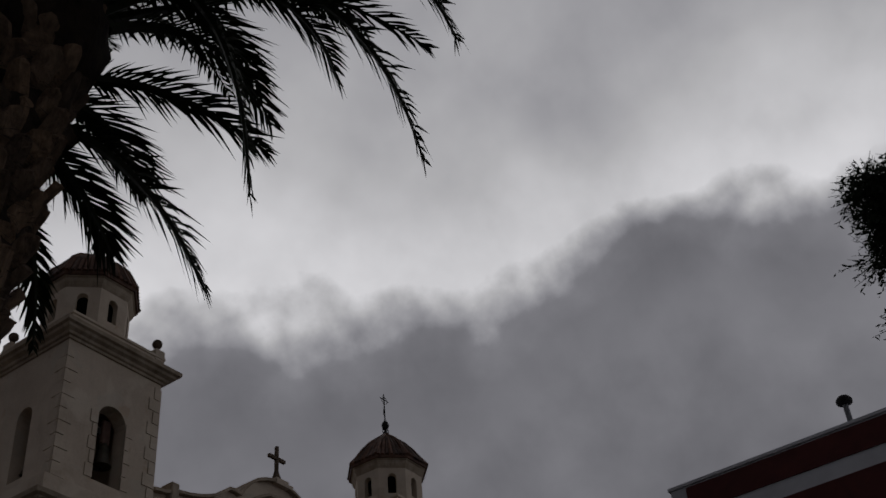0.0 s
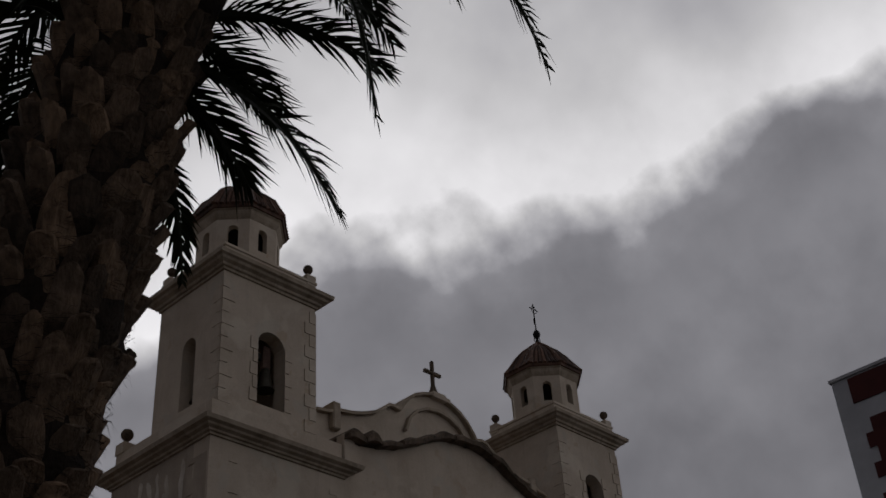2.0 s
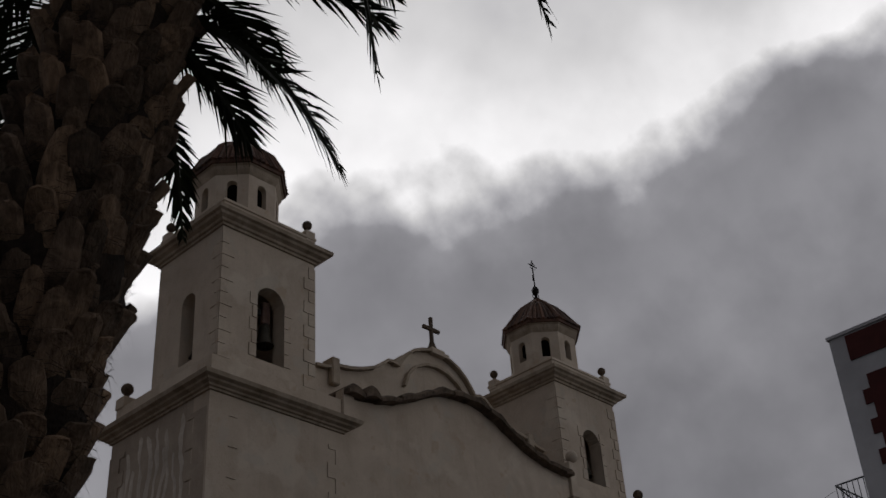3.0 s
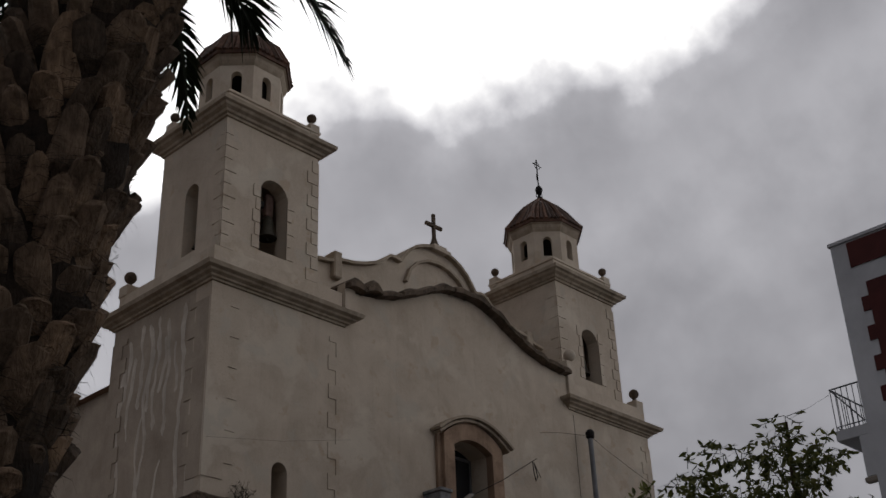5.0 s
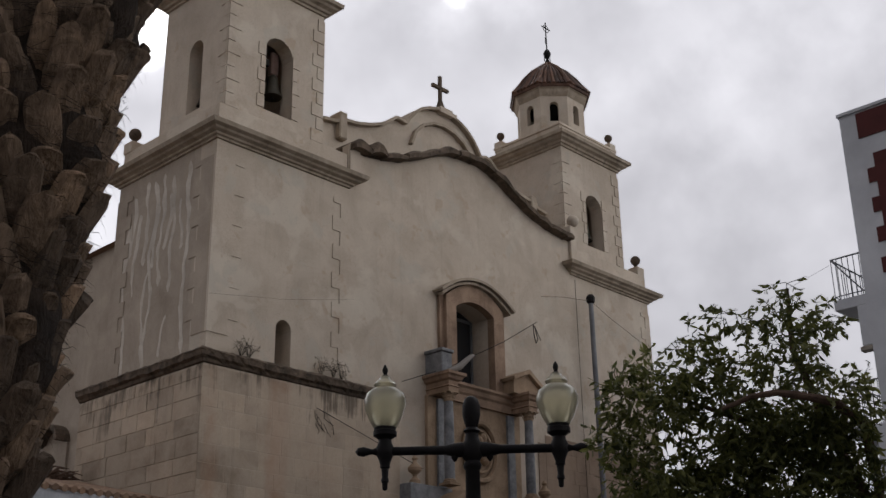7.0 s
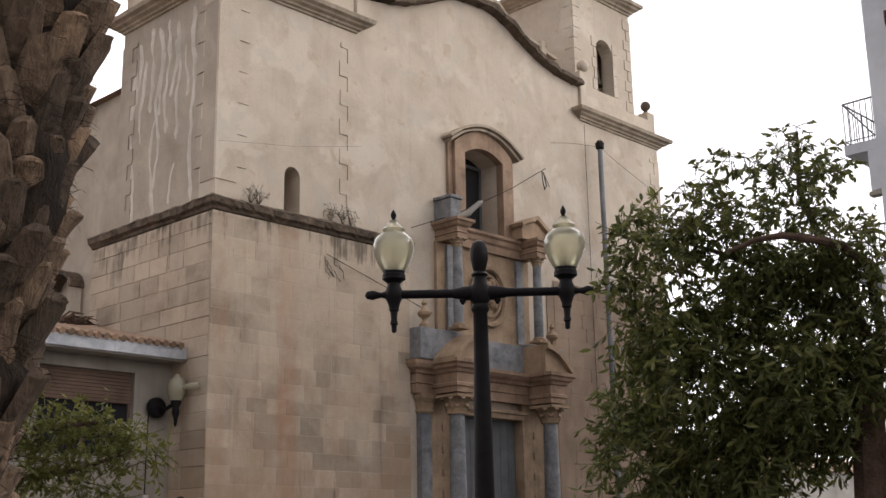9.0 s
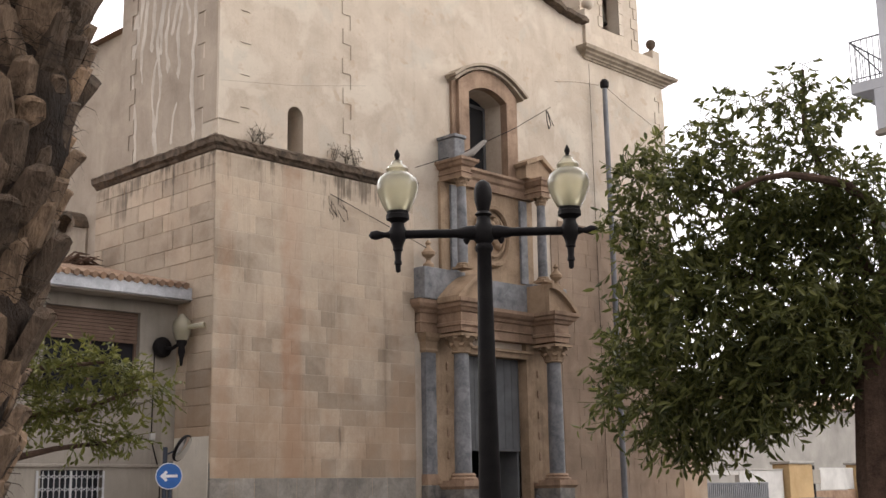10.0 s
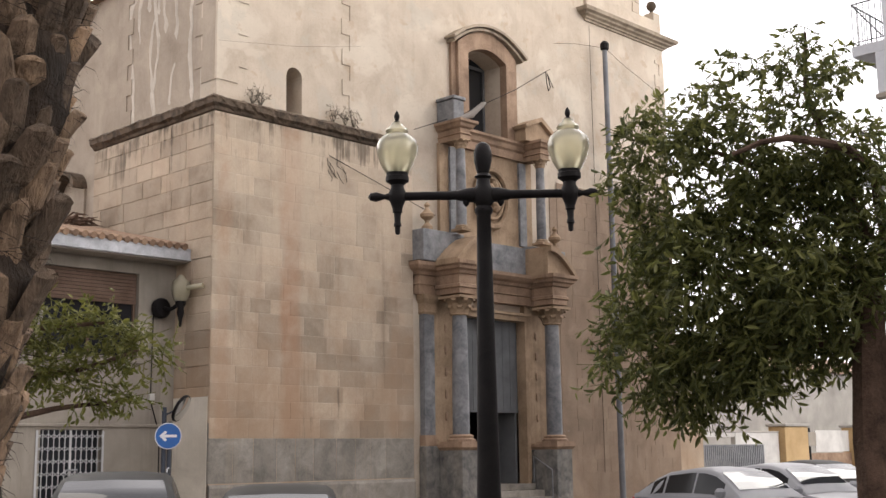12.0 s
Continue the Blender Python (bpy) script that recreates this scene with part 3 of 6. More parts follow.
def build_front():
    bm = B()
    line = both_ways([(0, 18.74), (0.5, 18.71), (1.0, 18.60), (1.5, 18.42), (2.0, 18.16), (2.6, 17.88), (3.2, 17.66), (3.8, 17.52), (4.3, 17.43), (4.7, 17.40), (5.1, 17.43)])
    to = front(FY)
    # wall round the door and the window over it
    x0, x1 = TOWERS[0][0] + LH, TOWERS[1][0] - LH
    door, niche = (25.25, 27.87), (25.68, 27.44)
    top_at = lambda x: np.interp(x, [p[0] for p in line], [p[1] for p in line])
    xs = sorted({x0, x1, *door, *niche, *[p[0] for p in line if x0 < p[0] < x1], *[niche[0] + (niche[1] - niche[0]) * i / 8 for i in range(9)]})
    for a, b in zip(xs, xs[1:]):
        if b - a < 1e-6:
            continue
        m = (a + b) / 2
        za, zb = top_at(a), top_at(b)
        low = 5.55 if door[0] < m < door[1] else 0
        if niche[0] < m < niche[1]:
            rise = lambda x: 13.56 + 0.28 * (1 - ((x - CX) / 0.88) ** 2)
            prism(bm, [(a, low), (b, low), (b, 11.15), (a, 11.15)], to, 0, 1.25)
            prism(bm, [(a, rise(a)), (b, rise(b)), (b, zb), (a, za)], to, 0, 0.8)
            prism(bm, [(a, rise(a)), (b, rise(b)), (b, 14.5), (a, 14.5)], to, 0.8, 1.25)
        else:
            prism(bm, [(a, low), (b, low), (b, zb), (a, za)], to, 0, 0.8)
            if abs(m - CX) < 2:
                prism(bm, [(a, 10.5), (b, 10.5), (b, 14.5), (a, 14.5)], to, 0.8, 1.25)
    bmesh.ops.remove_doubles(bm, verts=bm.verts, dist=1e-4)
    w = part("front_wall", bm, PLASTER, church, "cream plastered front wall with curved gable")
    # coping of heavy weathered slabs, each humped and set a little askew
    rnd = random.Random(4)
    x = CX - 5.12
    while x < CX + 5.0:
        ln = rnd.uniform(0.55, 0.95)
        xe = min(x + ln, CX + 5.2)
        hump = 0.26 if x < CX - 4.2 and x > CX - 5.2 else rnd.uniform(0.05, 0.12)
        out, sag, thick = rnd.uniform(0.30, 0.42), rnd.uniform(-0.03, 0.03), rnd.uniform(0.16, 0.22)
        bm = B()
        rows = []
        for i in range(7):
            f = i / 6
            xx = x + (xe - x) * f
            z = top_at(xx) + sag - 0.02 + 0.03 * noise.noise(Vector((xx * 3, 1, 0)))
            t = thick + hump * math.sin(math.pi * f)
            lip = out + 0.03 * noise.noise(Vector((xx * 5, 7, 0)))
            low = z + 0.35 * hump * math.sin(math.pi * f)
            rows.append([bm.verts.new(q) for q in ((xx, FY - lip, low), (xx, FY - lip - 0.02, low + t * 0.55), (xx, FY - lip + 0.10, z + t), (xx, FY + 0.8, z + t + 0.04), (xx, FY + 0.86, z))])
        for q, w2 in zip(rows, rows[1:]):
            for i in range(5):
                bm.faces.new((q[i], q[(i + 1) % 5], w2[(i + 1) % 5], w2[i]))
        bm.faces.new(rows[0][::-1])
        bm.faces.new(rows[-1])
        part("coping_slab", bm, GRIME, w, "dark weathered coping slab")
        x = xe + 0.012
    # curved pediment set back behind the gable
    rear = both_ways([(0, 21.02), (0.35, 21.0), (0.7, 20.9), (1.05, 20.74), (1.35, 20.5), (1.6, 20.2), (1.74, 19.98), (1.86, 19.95), (2.05, 20.0), (2.25, 19.98), (2.5, 19.78), (2.9, 19.5), (3.4, 19.3), (3.9, 19.16), (4.3, 19.1), (4.5, 19.08), (4.62, 18.98), (4.9, 18.9), (5.3, 18.85)])
    rear = [(x, z - 0.13) for x, z in rear]
    bm = B()
    for (a, za), (b, zb) in zip(rear, rear[1:]):
        prism(bm, [(a, 15), (b, 15), (b, zb), (a, za)], front(25.1), 0, 0.5)
    bmesh.ops.remove_doubles(bm, verts=bm.verts, dist=1e-4)
    r = part("rear_pediment", bm, PLASTER, church, "cream curved pediment behind the gable")
    bm = B()
    coping(bm, rear, 24.92, 25.72, 0.10)
    part("pediment_coping", bm, CORNICE, r)
    bm = B()
    inner = both_ways([(0, 20.35), (0.5, 20.28), (0.95, 20.05), (1.3, 19.7), (1.5, 19.2)])
    coping(bm, inner, 24.94, 25.1, 0.09)
    part("inner_arch", bm, CORNICE, r)
    for s in (-1, 1):
        bm = B()
        box(bm, CX + s * 4.55 - 0.16, CX + s * 4.55 + 0.16, 24.88, 25.4, 18.3, 19.22, 0.04)
        part("pediment_pier", bm, CORNICE, r)
    # cross over the pediment
    kx = CX + 0.17
    bm = B()
    moulding(bm, kx - 0.3, kx + 0.3, 25.0, 25.6, [(0.1, 20.85), (0.1, 20.98), (0.0, 21.02), (0.0, 21.14)])
    part("cross_base", bm, PLASTER, r)
    bm = B()
    lathe(bm, [(0.24, 21.1), (0.2, 21.2), (0.12, 21.4), (0.08, 21.55)], (kx, 25.3, 0), 8)
    box(bm, kx - 0.065, kx + 0.065, 25.24, 25.36, 21.5, 22.5, 0.02)
    box(bm, kx - 0.40, kx + 0.40, 25.235, 25.365, 21.97, 22.10, 0.02)
    part("cross", bm, GRIME, r, "dark stone cross")
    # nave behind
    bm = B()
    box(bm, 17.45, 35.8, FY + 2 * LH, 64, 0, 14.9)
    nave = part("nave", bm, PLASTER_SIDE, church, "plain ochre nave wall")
    bm = B()
    prism(bm, [(17.2, 14.9), (36.0, 14.9), (CX, 17.4)], front(FY + 2 * LH + 0.02), 0, 35)
    part("nave_roof", bm, CLAY, nave, "tiled nave roof")
    bm = B()
    n = 10
    for i in range(n):
        a, b = math.pi * i / n, math.pi * (i + 1) / n
        pts = [(32.0 - r * math.cos(t), 9.35 + 0.75 * r * math.sin(t)) for r, t in ((0.75, a), (0.75, b), (0.6, b), (0.6, a))]
        prism(bm, pts, side(17.45), -0.45, -0.002)
    part("arched_hood", bm, GRIME, nave, "weathered arched hood over a blind opening", weld=True)
    bm = B()
    box(bm, 17.38, 17.448, 31.3, 32.7, 7.6, 9.4)
    part("blind_panel", bm, PLASTER_SIDE, nave)
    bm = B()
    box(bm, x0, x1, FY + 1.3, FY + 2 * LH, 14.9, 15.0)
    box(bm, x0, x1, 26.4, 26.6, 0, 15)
    part("inner_wall", bm, DARK, church, "hall backing coloured near black as interior shade")


build_front()


# ---- church: lower walls, portal, quoins, bells ----
front_wall = [c for c in church.children if c.name == "front_wall"][0]


def build_quoins():
    """Corner stones of the towers, long and short in turn."""
    for (tx, dz, sgn), tower in zip(TOWERS, towers):
        x0, x1, y0 = tx - LH, tx + LH, FY
        z, k = 10.42, 0
        while z < 15.6:
            h = min(0.43, 15.72 - z)
            long = 0.92 if k % 2 == 0 else 0.62
            jit = random.uniform(-0.03, 0.03)
            if z > 10.5 and sgn < 0:
                bm = B()
                box(bm, x0 - 0.028, x0 + long + jit, y0 - 0.028, y0 + 0.05, z, z + h)
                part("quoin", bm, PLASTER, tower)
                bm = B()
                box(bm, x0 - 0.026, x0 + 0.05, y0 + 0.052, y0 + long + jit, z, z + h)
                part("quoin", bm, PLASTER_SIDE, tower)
            if z > 10.5 or sgn > 0:
                bm = B()
                box(bm, x1 - (0.55 if k % 2 == 0 else 0.28) - jit, x1 + 0.012, y0 - 0.028, y0 + 0.05, z, z + h)
                part("quoin", bm, PLASTER, tower)
            if sgn < 0:
                bm = B()
                box(bm, x0 - 0.026, x0 + 0.05, FY + 2 * LH - long * 0.8, FY + 2 * LH + 0.01, z, z + h)
                part("quoin", bm, PLASTER_SIDE, tower)
            z += h
            k += 1
        # belfry corners: shallow blocks
        u0, u1, v0 = tx - UH, tx + UH, TY - UH
        z, k = 17.6, 0
        while z < 21.4 + dz:
            long = 0.42 if k % 2 == 0 else 0.24
            bm = B()
            box(bm, u0 - 0.018, u0 + long, v0 - 0.032, v0 + 0.03, z, z + 0.385)
            part("belfry_quoin", bm, PLASTER, tower)
            bm = B()
            box(bm, u1 - long, u1 + 0.018, v0 - 0.032, v0 + 0.03, z, z + 0.385)
            part("belfry_quoin", bm, PLASTER, tower)
            bm = B()
            box(bm, u0 - 0.03, u0 + 0.03, v0 + 0.032, v0 + long, z, z + 0.40)
            part("belfry_quoin", bm, PLASTER, tower)
            z += 0.415
            k += 1
        # window surrounds of the belfry
        for s in (-1, 1):
            for j in range(5):
                bm = B()
                w = 0.16 if j % 2 else 0.26
                xa = tx + 0.07 + s * 0.50
                box(bm, min(xa, xa + s * w), max(xa, xa + s * w), v0 - 0.03, v0 + 0.03, 17.98 + j * 0.42, 18.36 + j * 0.42)
                part("jamb_block", bm, PLASTER, tower)


build_quoins()


def bell(x, y, z, r):
    b = thing("bell", (x, y, z), "dark bronze bell hanging from a beam in the belfry", "bell", "church bells")
    bm = B()
    lathe(bm, [(r, 0), (r * 0.93, 0.06), (r * 0.74, 0.2), (r * 0.62, 0.42), (r * 0.55, 0.6), (r * 0.36, 0.72), (0.05, 0.76)], (x, y, z), 20)
    part("body", bm, BRONZE, b, smooth=True)
    bm = B()
    box(bm, x - 0.14, x + 0.14, y - 0.1, y + 0.1, z + 0.70, z + 1.45, 0.03)
    part("headstock", bm, surface("old_bell_timber", (0.10, 0.06, 0.05), (0.21, 0.14, 0.115), 0.9, 20, 3, 0.3), b, "heavy timber headstock")
    bm = B()
    tube(bm, [(x, y, z + 0.3), (x, y, z - 0.08)], [0.02, 0.045], 8)
    part("clapper", bm, IRON, b)


bell(19.42, 25.15, 18.82, 0.29)
bell(34.42, 25.2, 18.5, 0.29)
bell(17.95, 26.3, 18.35, 0.30)


def build_base():
    """The stone lower storey: proud of the plaster, with a dark ledge on top."""
    y = FY - 0.09
    x = TOWERS[0][0] - LH - 0.09
    bm = B()
    wall(bm, x, 23.42, 0, 10.0, [], front(y), 0.085)
    wall(bm, FY, 29.55, 0, 10.0, [], side(x), 0.085)
    base = part("stone_base", bm, MORTAR, church, "lower storey of ochre ashlar blocks")
    bm = B()
    prof = [(0.0, 10.02), (0.03, 10.04), (0.05, 10.10), (0.15, 10.15), (0.17, 10.24), (0.19, 10.30), (0.12, 10.36), (-0.05, 10.40)]
    rings = [[bm.verts.new(p) for p in ((23.45, y - o, z), (x - o, y - o, z), (x - o, 29.6, z))] + [bm.verts.new(p) for p in ((x + 0.12, 29.6, z), (x + 0.12, y + 0.12, z), (23.45, y + 0.12, z))] for o, z in prof]
    for a, b in zip(rings, rings[1:]):
        for i in range(6):
            bm.faces.new((a[i], a[(i + 1) % 6], b[(i + 1) % 6], b[i]))
    bm.faces.new(rings[0][::-1])
    bm.faces.new(rings[-1])
    # nibble the edge of the ledge
    bmesh.ops.subdivide_edges(bm, edges=[e for e in bm.edges if e.calc_length() > 3], cuts=60)
    for v in bm.verts:
        if v.co.z > 10.05:
            n = noise.noise(v.co * 2.3) * 0.06 + noise.noise(v.co * 9) * 0.035
            v.co.z += n
            v.co.y += n * 0.9
            v.co.x += n * 0.6 if v.co.x < x + 0.2 else 0
    part("ledge", bm, GRIME, base, "blackened weathered stone ledge")
    bm = B()
    strip_moulding(bm, x, 23.4, [(0.06, 0.0), (0.06, 0.92), (0.02, 1.0)], front(y), False)
    part("footing", bm, DADO, base, "pale stone footing")
    return base


stone_base = build_base()


def unit_block(name, material, chip):
    """A block one metre each way, chamfered at its face (towards -y); shared by all alike."""
    rnd = random.Random(chip)
    bm = B()
    c = 0.03
    o = [bm.verts.new((sx * 0.5, 0.5, sz * 0.5)) for sx, sz in ((-1, -1), (1, -1), (1, 1), (-1, 1))]
    m = [bm.verts.new((sx * 0.5, -0.3, sz * 0.5)) for sx, sz in ((-1, -1), (1, -1), (1, 1), (-1, 1))]
    f = [bm.verts.new((sx * (0.5 - c * rnd.uniform(0.3, 1.2)), -0.5, sz * (0.5 - 1.4 * c * rnd.uniform(0.3, 1.2)))) for sx, sz in ((-1, -1), (1, -1), (1, 1), (-1, 1))]
    for a, b in ((o, m), (m, f)):
        for i in range(4):
            bm.faces.new((a[i], a[(i + 1) % 4], b[(i + 1) % 4], b[i]))
    bm.faces.new(f)
    bmesh.ops.recalc_face_normals(bm, faces=bm.faces)
    me = bpy.data.meshes.new(name)
    bm.to_mesh(me)
    bm.free()
    me.materials.append(material)
    return me


def block(name, me, parent, x, y, z, w, d, h, turn=0.0):
    ob = new(name, me)
    ob.parent = parent
    ob.location = Vector((x, y, z)) - root_of(parent).location
    ob.scale = (w, d, h)
    ob.rotation_euler = (0, 0, turn)
    return ob


# ---- portal ----
def volute_pediment(bm, s, x_out, x_in, z0, z1, y0, y1):
    """One side of a broken curved pediment, rising from the outer end towards the middle."""
    n = 8
    top = [(x_out + (x_in - x_out) * i / n, z0 + (z1 - z0) * math.sin(math.pi / 2 * i / n)) for i in range(n + 1)]
    for (a, za), (b, zb) in zip(top, top[1:]):
        if za - 0.1 > z0:
            prism(bm, [(a, z0 - 0.02), (b, z0 - 0.02), (b, zb - 0.1), (a, za - 0.1)], front(0), y0 + 0.14, y1)
        prism(bm, [(a, za - 0.1), (b, zb - 0.1), (b, zb + 0.05), (a, za + 0.05)], front(0), y0, y1)


def column(name, x, y, z0, z1, r, parent, shaft_mat, base_mat, cap_mat, fat=1.0):
    bm = B()
    lathe(bm, [(r, z0), (r * 0.99, z0 + (z1 - z0) * 0.4), (r * 0.86, z1)], (x, y, 0), 16)
    col = part(name, bm, shaft_mat, parent, "grey marble column", smooth=True)
    r = r * fat
    bm = B()
    h = r * 1.05
    box(bm, x - r * 1.45, x + r * 1.45, y - r * 1.45, y + r * 1.45, z0 - h, z0 - h * 0.6)
    lathe(bm, [(r * 1.4, z0 - h * 0.6), (r * 1.42, z0 - h * 0.4), (r * 1.15, z0 - h * 0.28), (r * 1.22, z0 - h * 0.1), (r * 1.05, z0 + 0.02)], (x, y, 0), 16)
    part("base", bm, base_mat, col, "reddish stone base")
    bm = B()
    ch = r * 1.9
    lathe(bm, [(r * 0.9, z1), (r * 1.0, z1 + 0.03), (r * 0.88, z1 + 0.06), (r * 0.95, z1 + ch * 0.5), (r * 1.3, z1 + ch * 0.86)], (x, y, 0), 16)
    for tier, (za, zb, ra, rb) in enumerate(((0.08, 0.5, 0.95, 1.35), (0.35, 0.86, 1.0, 1.55))):
        for k in range(8):
            a = 2 * math.pi * (k + 0.5 * tier) / 8
            d, t = Vector((math.cos(a), math.sin(a), 0)), Vector((-math.sin(a), math.cos(a), 0))
            c = Vector((x, y, z1))
            w = r * 0.30
            pts = [c + d * r * ra + Vector((0, 0, ch * za)), c + d * r * (ra + 0.12) + Vector((0, 0, ch * (za + zb) / 2)), c + d * r * rb + Vector((0, 0, ch * zb)), c + d * r * (rb + 0.1) + Vector((0, 0, ch * (zb - 0.13)))]
            vs = [[bm.verts.new(p - t * w * q), bm.verts.new(p + t * w * q)] for p, q in zip(pts, (1, 1.1, 0.9, 0.5))]
            for a2, b2 in zip(vs, vs[1:]):
                bm.faces.new((a2[0], a2[1], b2[1], b2[0]))
    box(bm, x - r * 1.5, x + r * 1.5, y - r * 1.5, y + r * 1.5, z1 + ch * 0.86, z1 + ch)
    part("capital", bm, cap_mat, col, "carved leafy stone capital")
    return col


def build_portal():
    p = thing("portal", (CX, 23.2, 0), "two-tiered baroque stone portal with grey marble columns", "portal")
    cols = (24.525, 28.595)
    yf = 23.2
    for x in cols:
        s = -1 if x < CX else 1
        bm = B()
        box(bm, min(x - 0.36, x + s * 0.86), max(x + 0.36, x + s * 0.86), FY - 0.30, FY - 0.01, 0.02, 1.86, 0.02)
        part("rear_pedestal", bm, PEDESTAL, p, "grey stone pedestal")
        bm = B()
        box(bm, x - 0.36, x + 0.36, yf - 0.36, FY - 0.301, 0.02, 1.78, 0.02)
        ped = part("pedestal", bm, PEDESTAL, p, "grey stone pedestal")
        bm = B()
        strip_moulding(bm, x - 0.34, x + 0.34, [(0.02, 1.74), (0.05, 1.78), (0.09, 1.82), (0.09, 1.90)], lambda u, d, z: (u, yf - 0.34 + d if d < 0 else FY, z))
        part("pedestal_cap", bm, RED_STONE, ped, "reddish moulded cap")
        column("column", x, yf, 2.15, 5.45, 0.235, p, GREY_MARBLE, RED_STONE, OCHRE_STONE, 1.2)
        bm = B()
        xp = x + s * 0.60
        box(bm, xp - 0.20, xp + 0.20, FY - 0.2, FY - 0.01, 1.9, 5.5)
        pil = part("pilaster", bm, GREY_MARBLE, p, "flat grey marble pilaster")
        bm = B()
        box(bm, xp - 0.23, xp + 0.23, FY - 0.24, FY - 0.01, 1.87, 2.16)
        part("pilaster_base", bm, RED_STONE, pil)
        bm = B()
        strip_moulding(bm, xp - 0.19, xp + 0.19, [(0.02, 5.5), (0.05, 5.56), (0.03, 5.62), (0.05, 5.8), (0.12, 5.92), (0.13, 6.04)], lambda u, d, z: (u, FY - 0.2 + d if d < 0.04 else FY, z))
        part("pilaster_capital", bm, OCHRE_STONE, pil)
        bm = B()
        xi = CX + s * 1.98
        box(bm, min(CX + s * 1.48, CX + s * 2.48), max(CX + s * 1.48, CX + s * 2.48), FY - 0.19, FY - 0.01, 0.9, 6.05)
        jamb = part("jamb", bm, OCHRE_STONE, p, "ochre stone jamb")
        for k in range(5):
            bm = B()
            lathe(bm, [(0.01, 0.0), (0.07, 0.12), (0.07, 0.24), (0.01, 0.36)], (xi, FY - 0.165, 2.5 + k * 0.62), 6)
            part("jamb_boss", bm, RED_STONE, jamb)
        bm = B()
        to = lambda u, d, z: (u, FY - 0.22 + d if d < 0.04 else FY, z)
        strip_moulding(bm, min(x, x + s * 1.02), max(x, x + s * 1.02), [(0.0, 6.05), (0.0, 6.3), (0.04, 6.33), (0.0, 6.36), (0.0, 6.58), (0.06, 6.6), (0.1, 6.68), (0.2, 6.74), (0.26, 6.84), (0.27, 6.935)], to)
        part("entablature_wing", bm, RED_STONE, p)
        # entablature breaks forward over each column
        bm = B()
        to = lambda u, d, z: (u, yf - 0.34 + d if d < 0.04 else FY, z)
        strip_moulding(bm, x - 0.34, x + 0.34, [(0.0, 6.05), (0.0, 6.2), (0.05, 6.22), (0.05, 6.3), (0.0, 6.33), (0.0, 6.58), (0.06, 6.6), (0.10, 6.68), (0.18, 6.72), (0.2, 6.8), (0.27, 6.84), (0.28, 6.94)], to)
        part("entablature_block", bm, RED_STONE, p, "moulded reddish entablature")
        bm = B()
        volute_pediment(bm, s, x + s * 0.62, x - s * 0.62, 6.95, 7.72, yf - 0.55, FY - 0.2)
        part("broken_pediment", bm, OCHRE_STONE, p, "half of a broken curved pediment", weld=True)
        bm = B()
        xo = CX + s * 2.835
        lathe(bm, [(0.16, 7.86), (0.16, 7.95), (0.1, 8.0), (0.06, 8.06), (0.07, 8.12), (0.19, 8.22), (0.2, 8.3), (0.08, 8.42), (0.05, 8.5), (0.09, 8.56), (0.02, 8.66)], (xo, FY - 0.36, 0), 12)
        part("urn", bm, OCHRE_STONE, p, "carved stone urn", smooth=True)
        # upper tier
        xu = CX + s * 1.785
        bm = B()
        box(bm, min(x - s * 0.55, x + s * 1.12), max(x - s * 0.55, x + s * 1.12), FY - 0.52, FY - 0.01, 6.96, 7.86, 0.02)
        part("upper_pedestal", bm, GREY_MARBLE, p, "grey marble block")
        column("upper_column", xu, 23.30, 8.05, 10.30, 0.150, p, GREY_MARBLE, OCHRE_STONE, OCHRE_STONE)
        bm = B()
        xi = CX + s * 1.54
        box(bm, xi - 0.15, xi + 0.15, FY - 0.2, FY - 0.01, 7.9, 10.5)
        part("upper_pilaster", bm, GREY_MARBLE, p)
        bm = B()
        to = lambda u, d, z: (u, 23.10 + d if d < 0.04 else FY, z)
        strip_moulding(bm, min(xu - s * 0.2, xu + s * 0.2), max(xu - s * 0.2, xu + s * 0.2), [(0, 10.56), (0, 10.7), (0.04, 10.72), (0.0, 10.76), (0.0, 10.88), (0.08, 10.92), (0.12, 11.0), (0.18, 11.04), (0.18, 11.12)], to)
        part("upper_entablature_block", bm, RED_STONE, p)
        bm = B()
        if s < 0:
            box(bm, 24.52, 24.97, 23.30, FY - 0.005, 11.125, 11.78, 0.03)
            box(bm, 24.48, 25.0, 23.25, FY - 0.005, 11.781, 11.88, 0.02)
            part("upper_block", bm, GREY_MARBLE, p, "grey block left of a broken pediment")
        else:
            prism(bm, [(27.75, 11.125), (29.0, 11.125), (29.0, 11.36), (28.4, 11.78), (27.75, 11.52)], front(0), 23.34, FY - 0.005)
            prism(bm, [(27.68, 11.50), (28.4, 11.80), (29.12, 11.34), (29.18, 11.44), (28.42, 11.94), (27.64, 11.60)], front(0), 23.22, FY - 0.005)
            part("upper_pediment", bm, OCHRE_STONE, p, "fragment of a broken stone pediment")
        bm = B()
        box(bm, min(x - s * 0.3, x + s * 1.3), max(x - s * 0.3, x + s * 1.3), FY - 0.50, FY - 0.02, 6.942, 6.957, 0.004)
        part("cornice_capping", bm, GRIME, p, "blackened weathered capping")
    # straight entablature between
    bm = B()
    to = lambda u, d, z: (u, FY - 0.30 + d if d < 0.04 else FY, z)
    strip_moulding(bm, 24.8, 28.3, [(0.0, 6.05), (0.0, 6.3), (0.04, 6.33), (0.0, 6.36), (0.0, 6.58), (0.06, 6.6), (0.1, 6.68), (0.2, 6.74), (0.28, 6.84), (0.28, 6.94)], to, False)
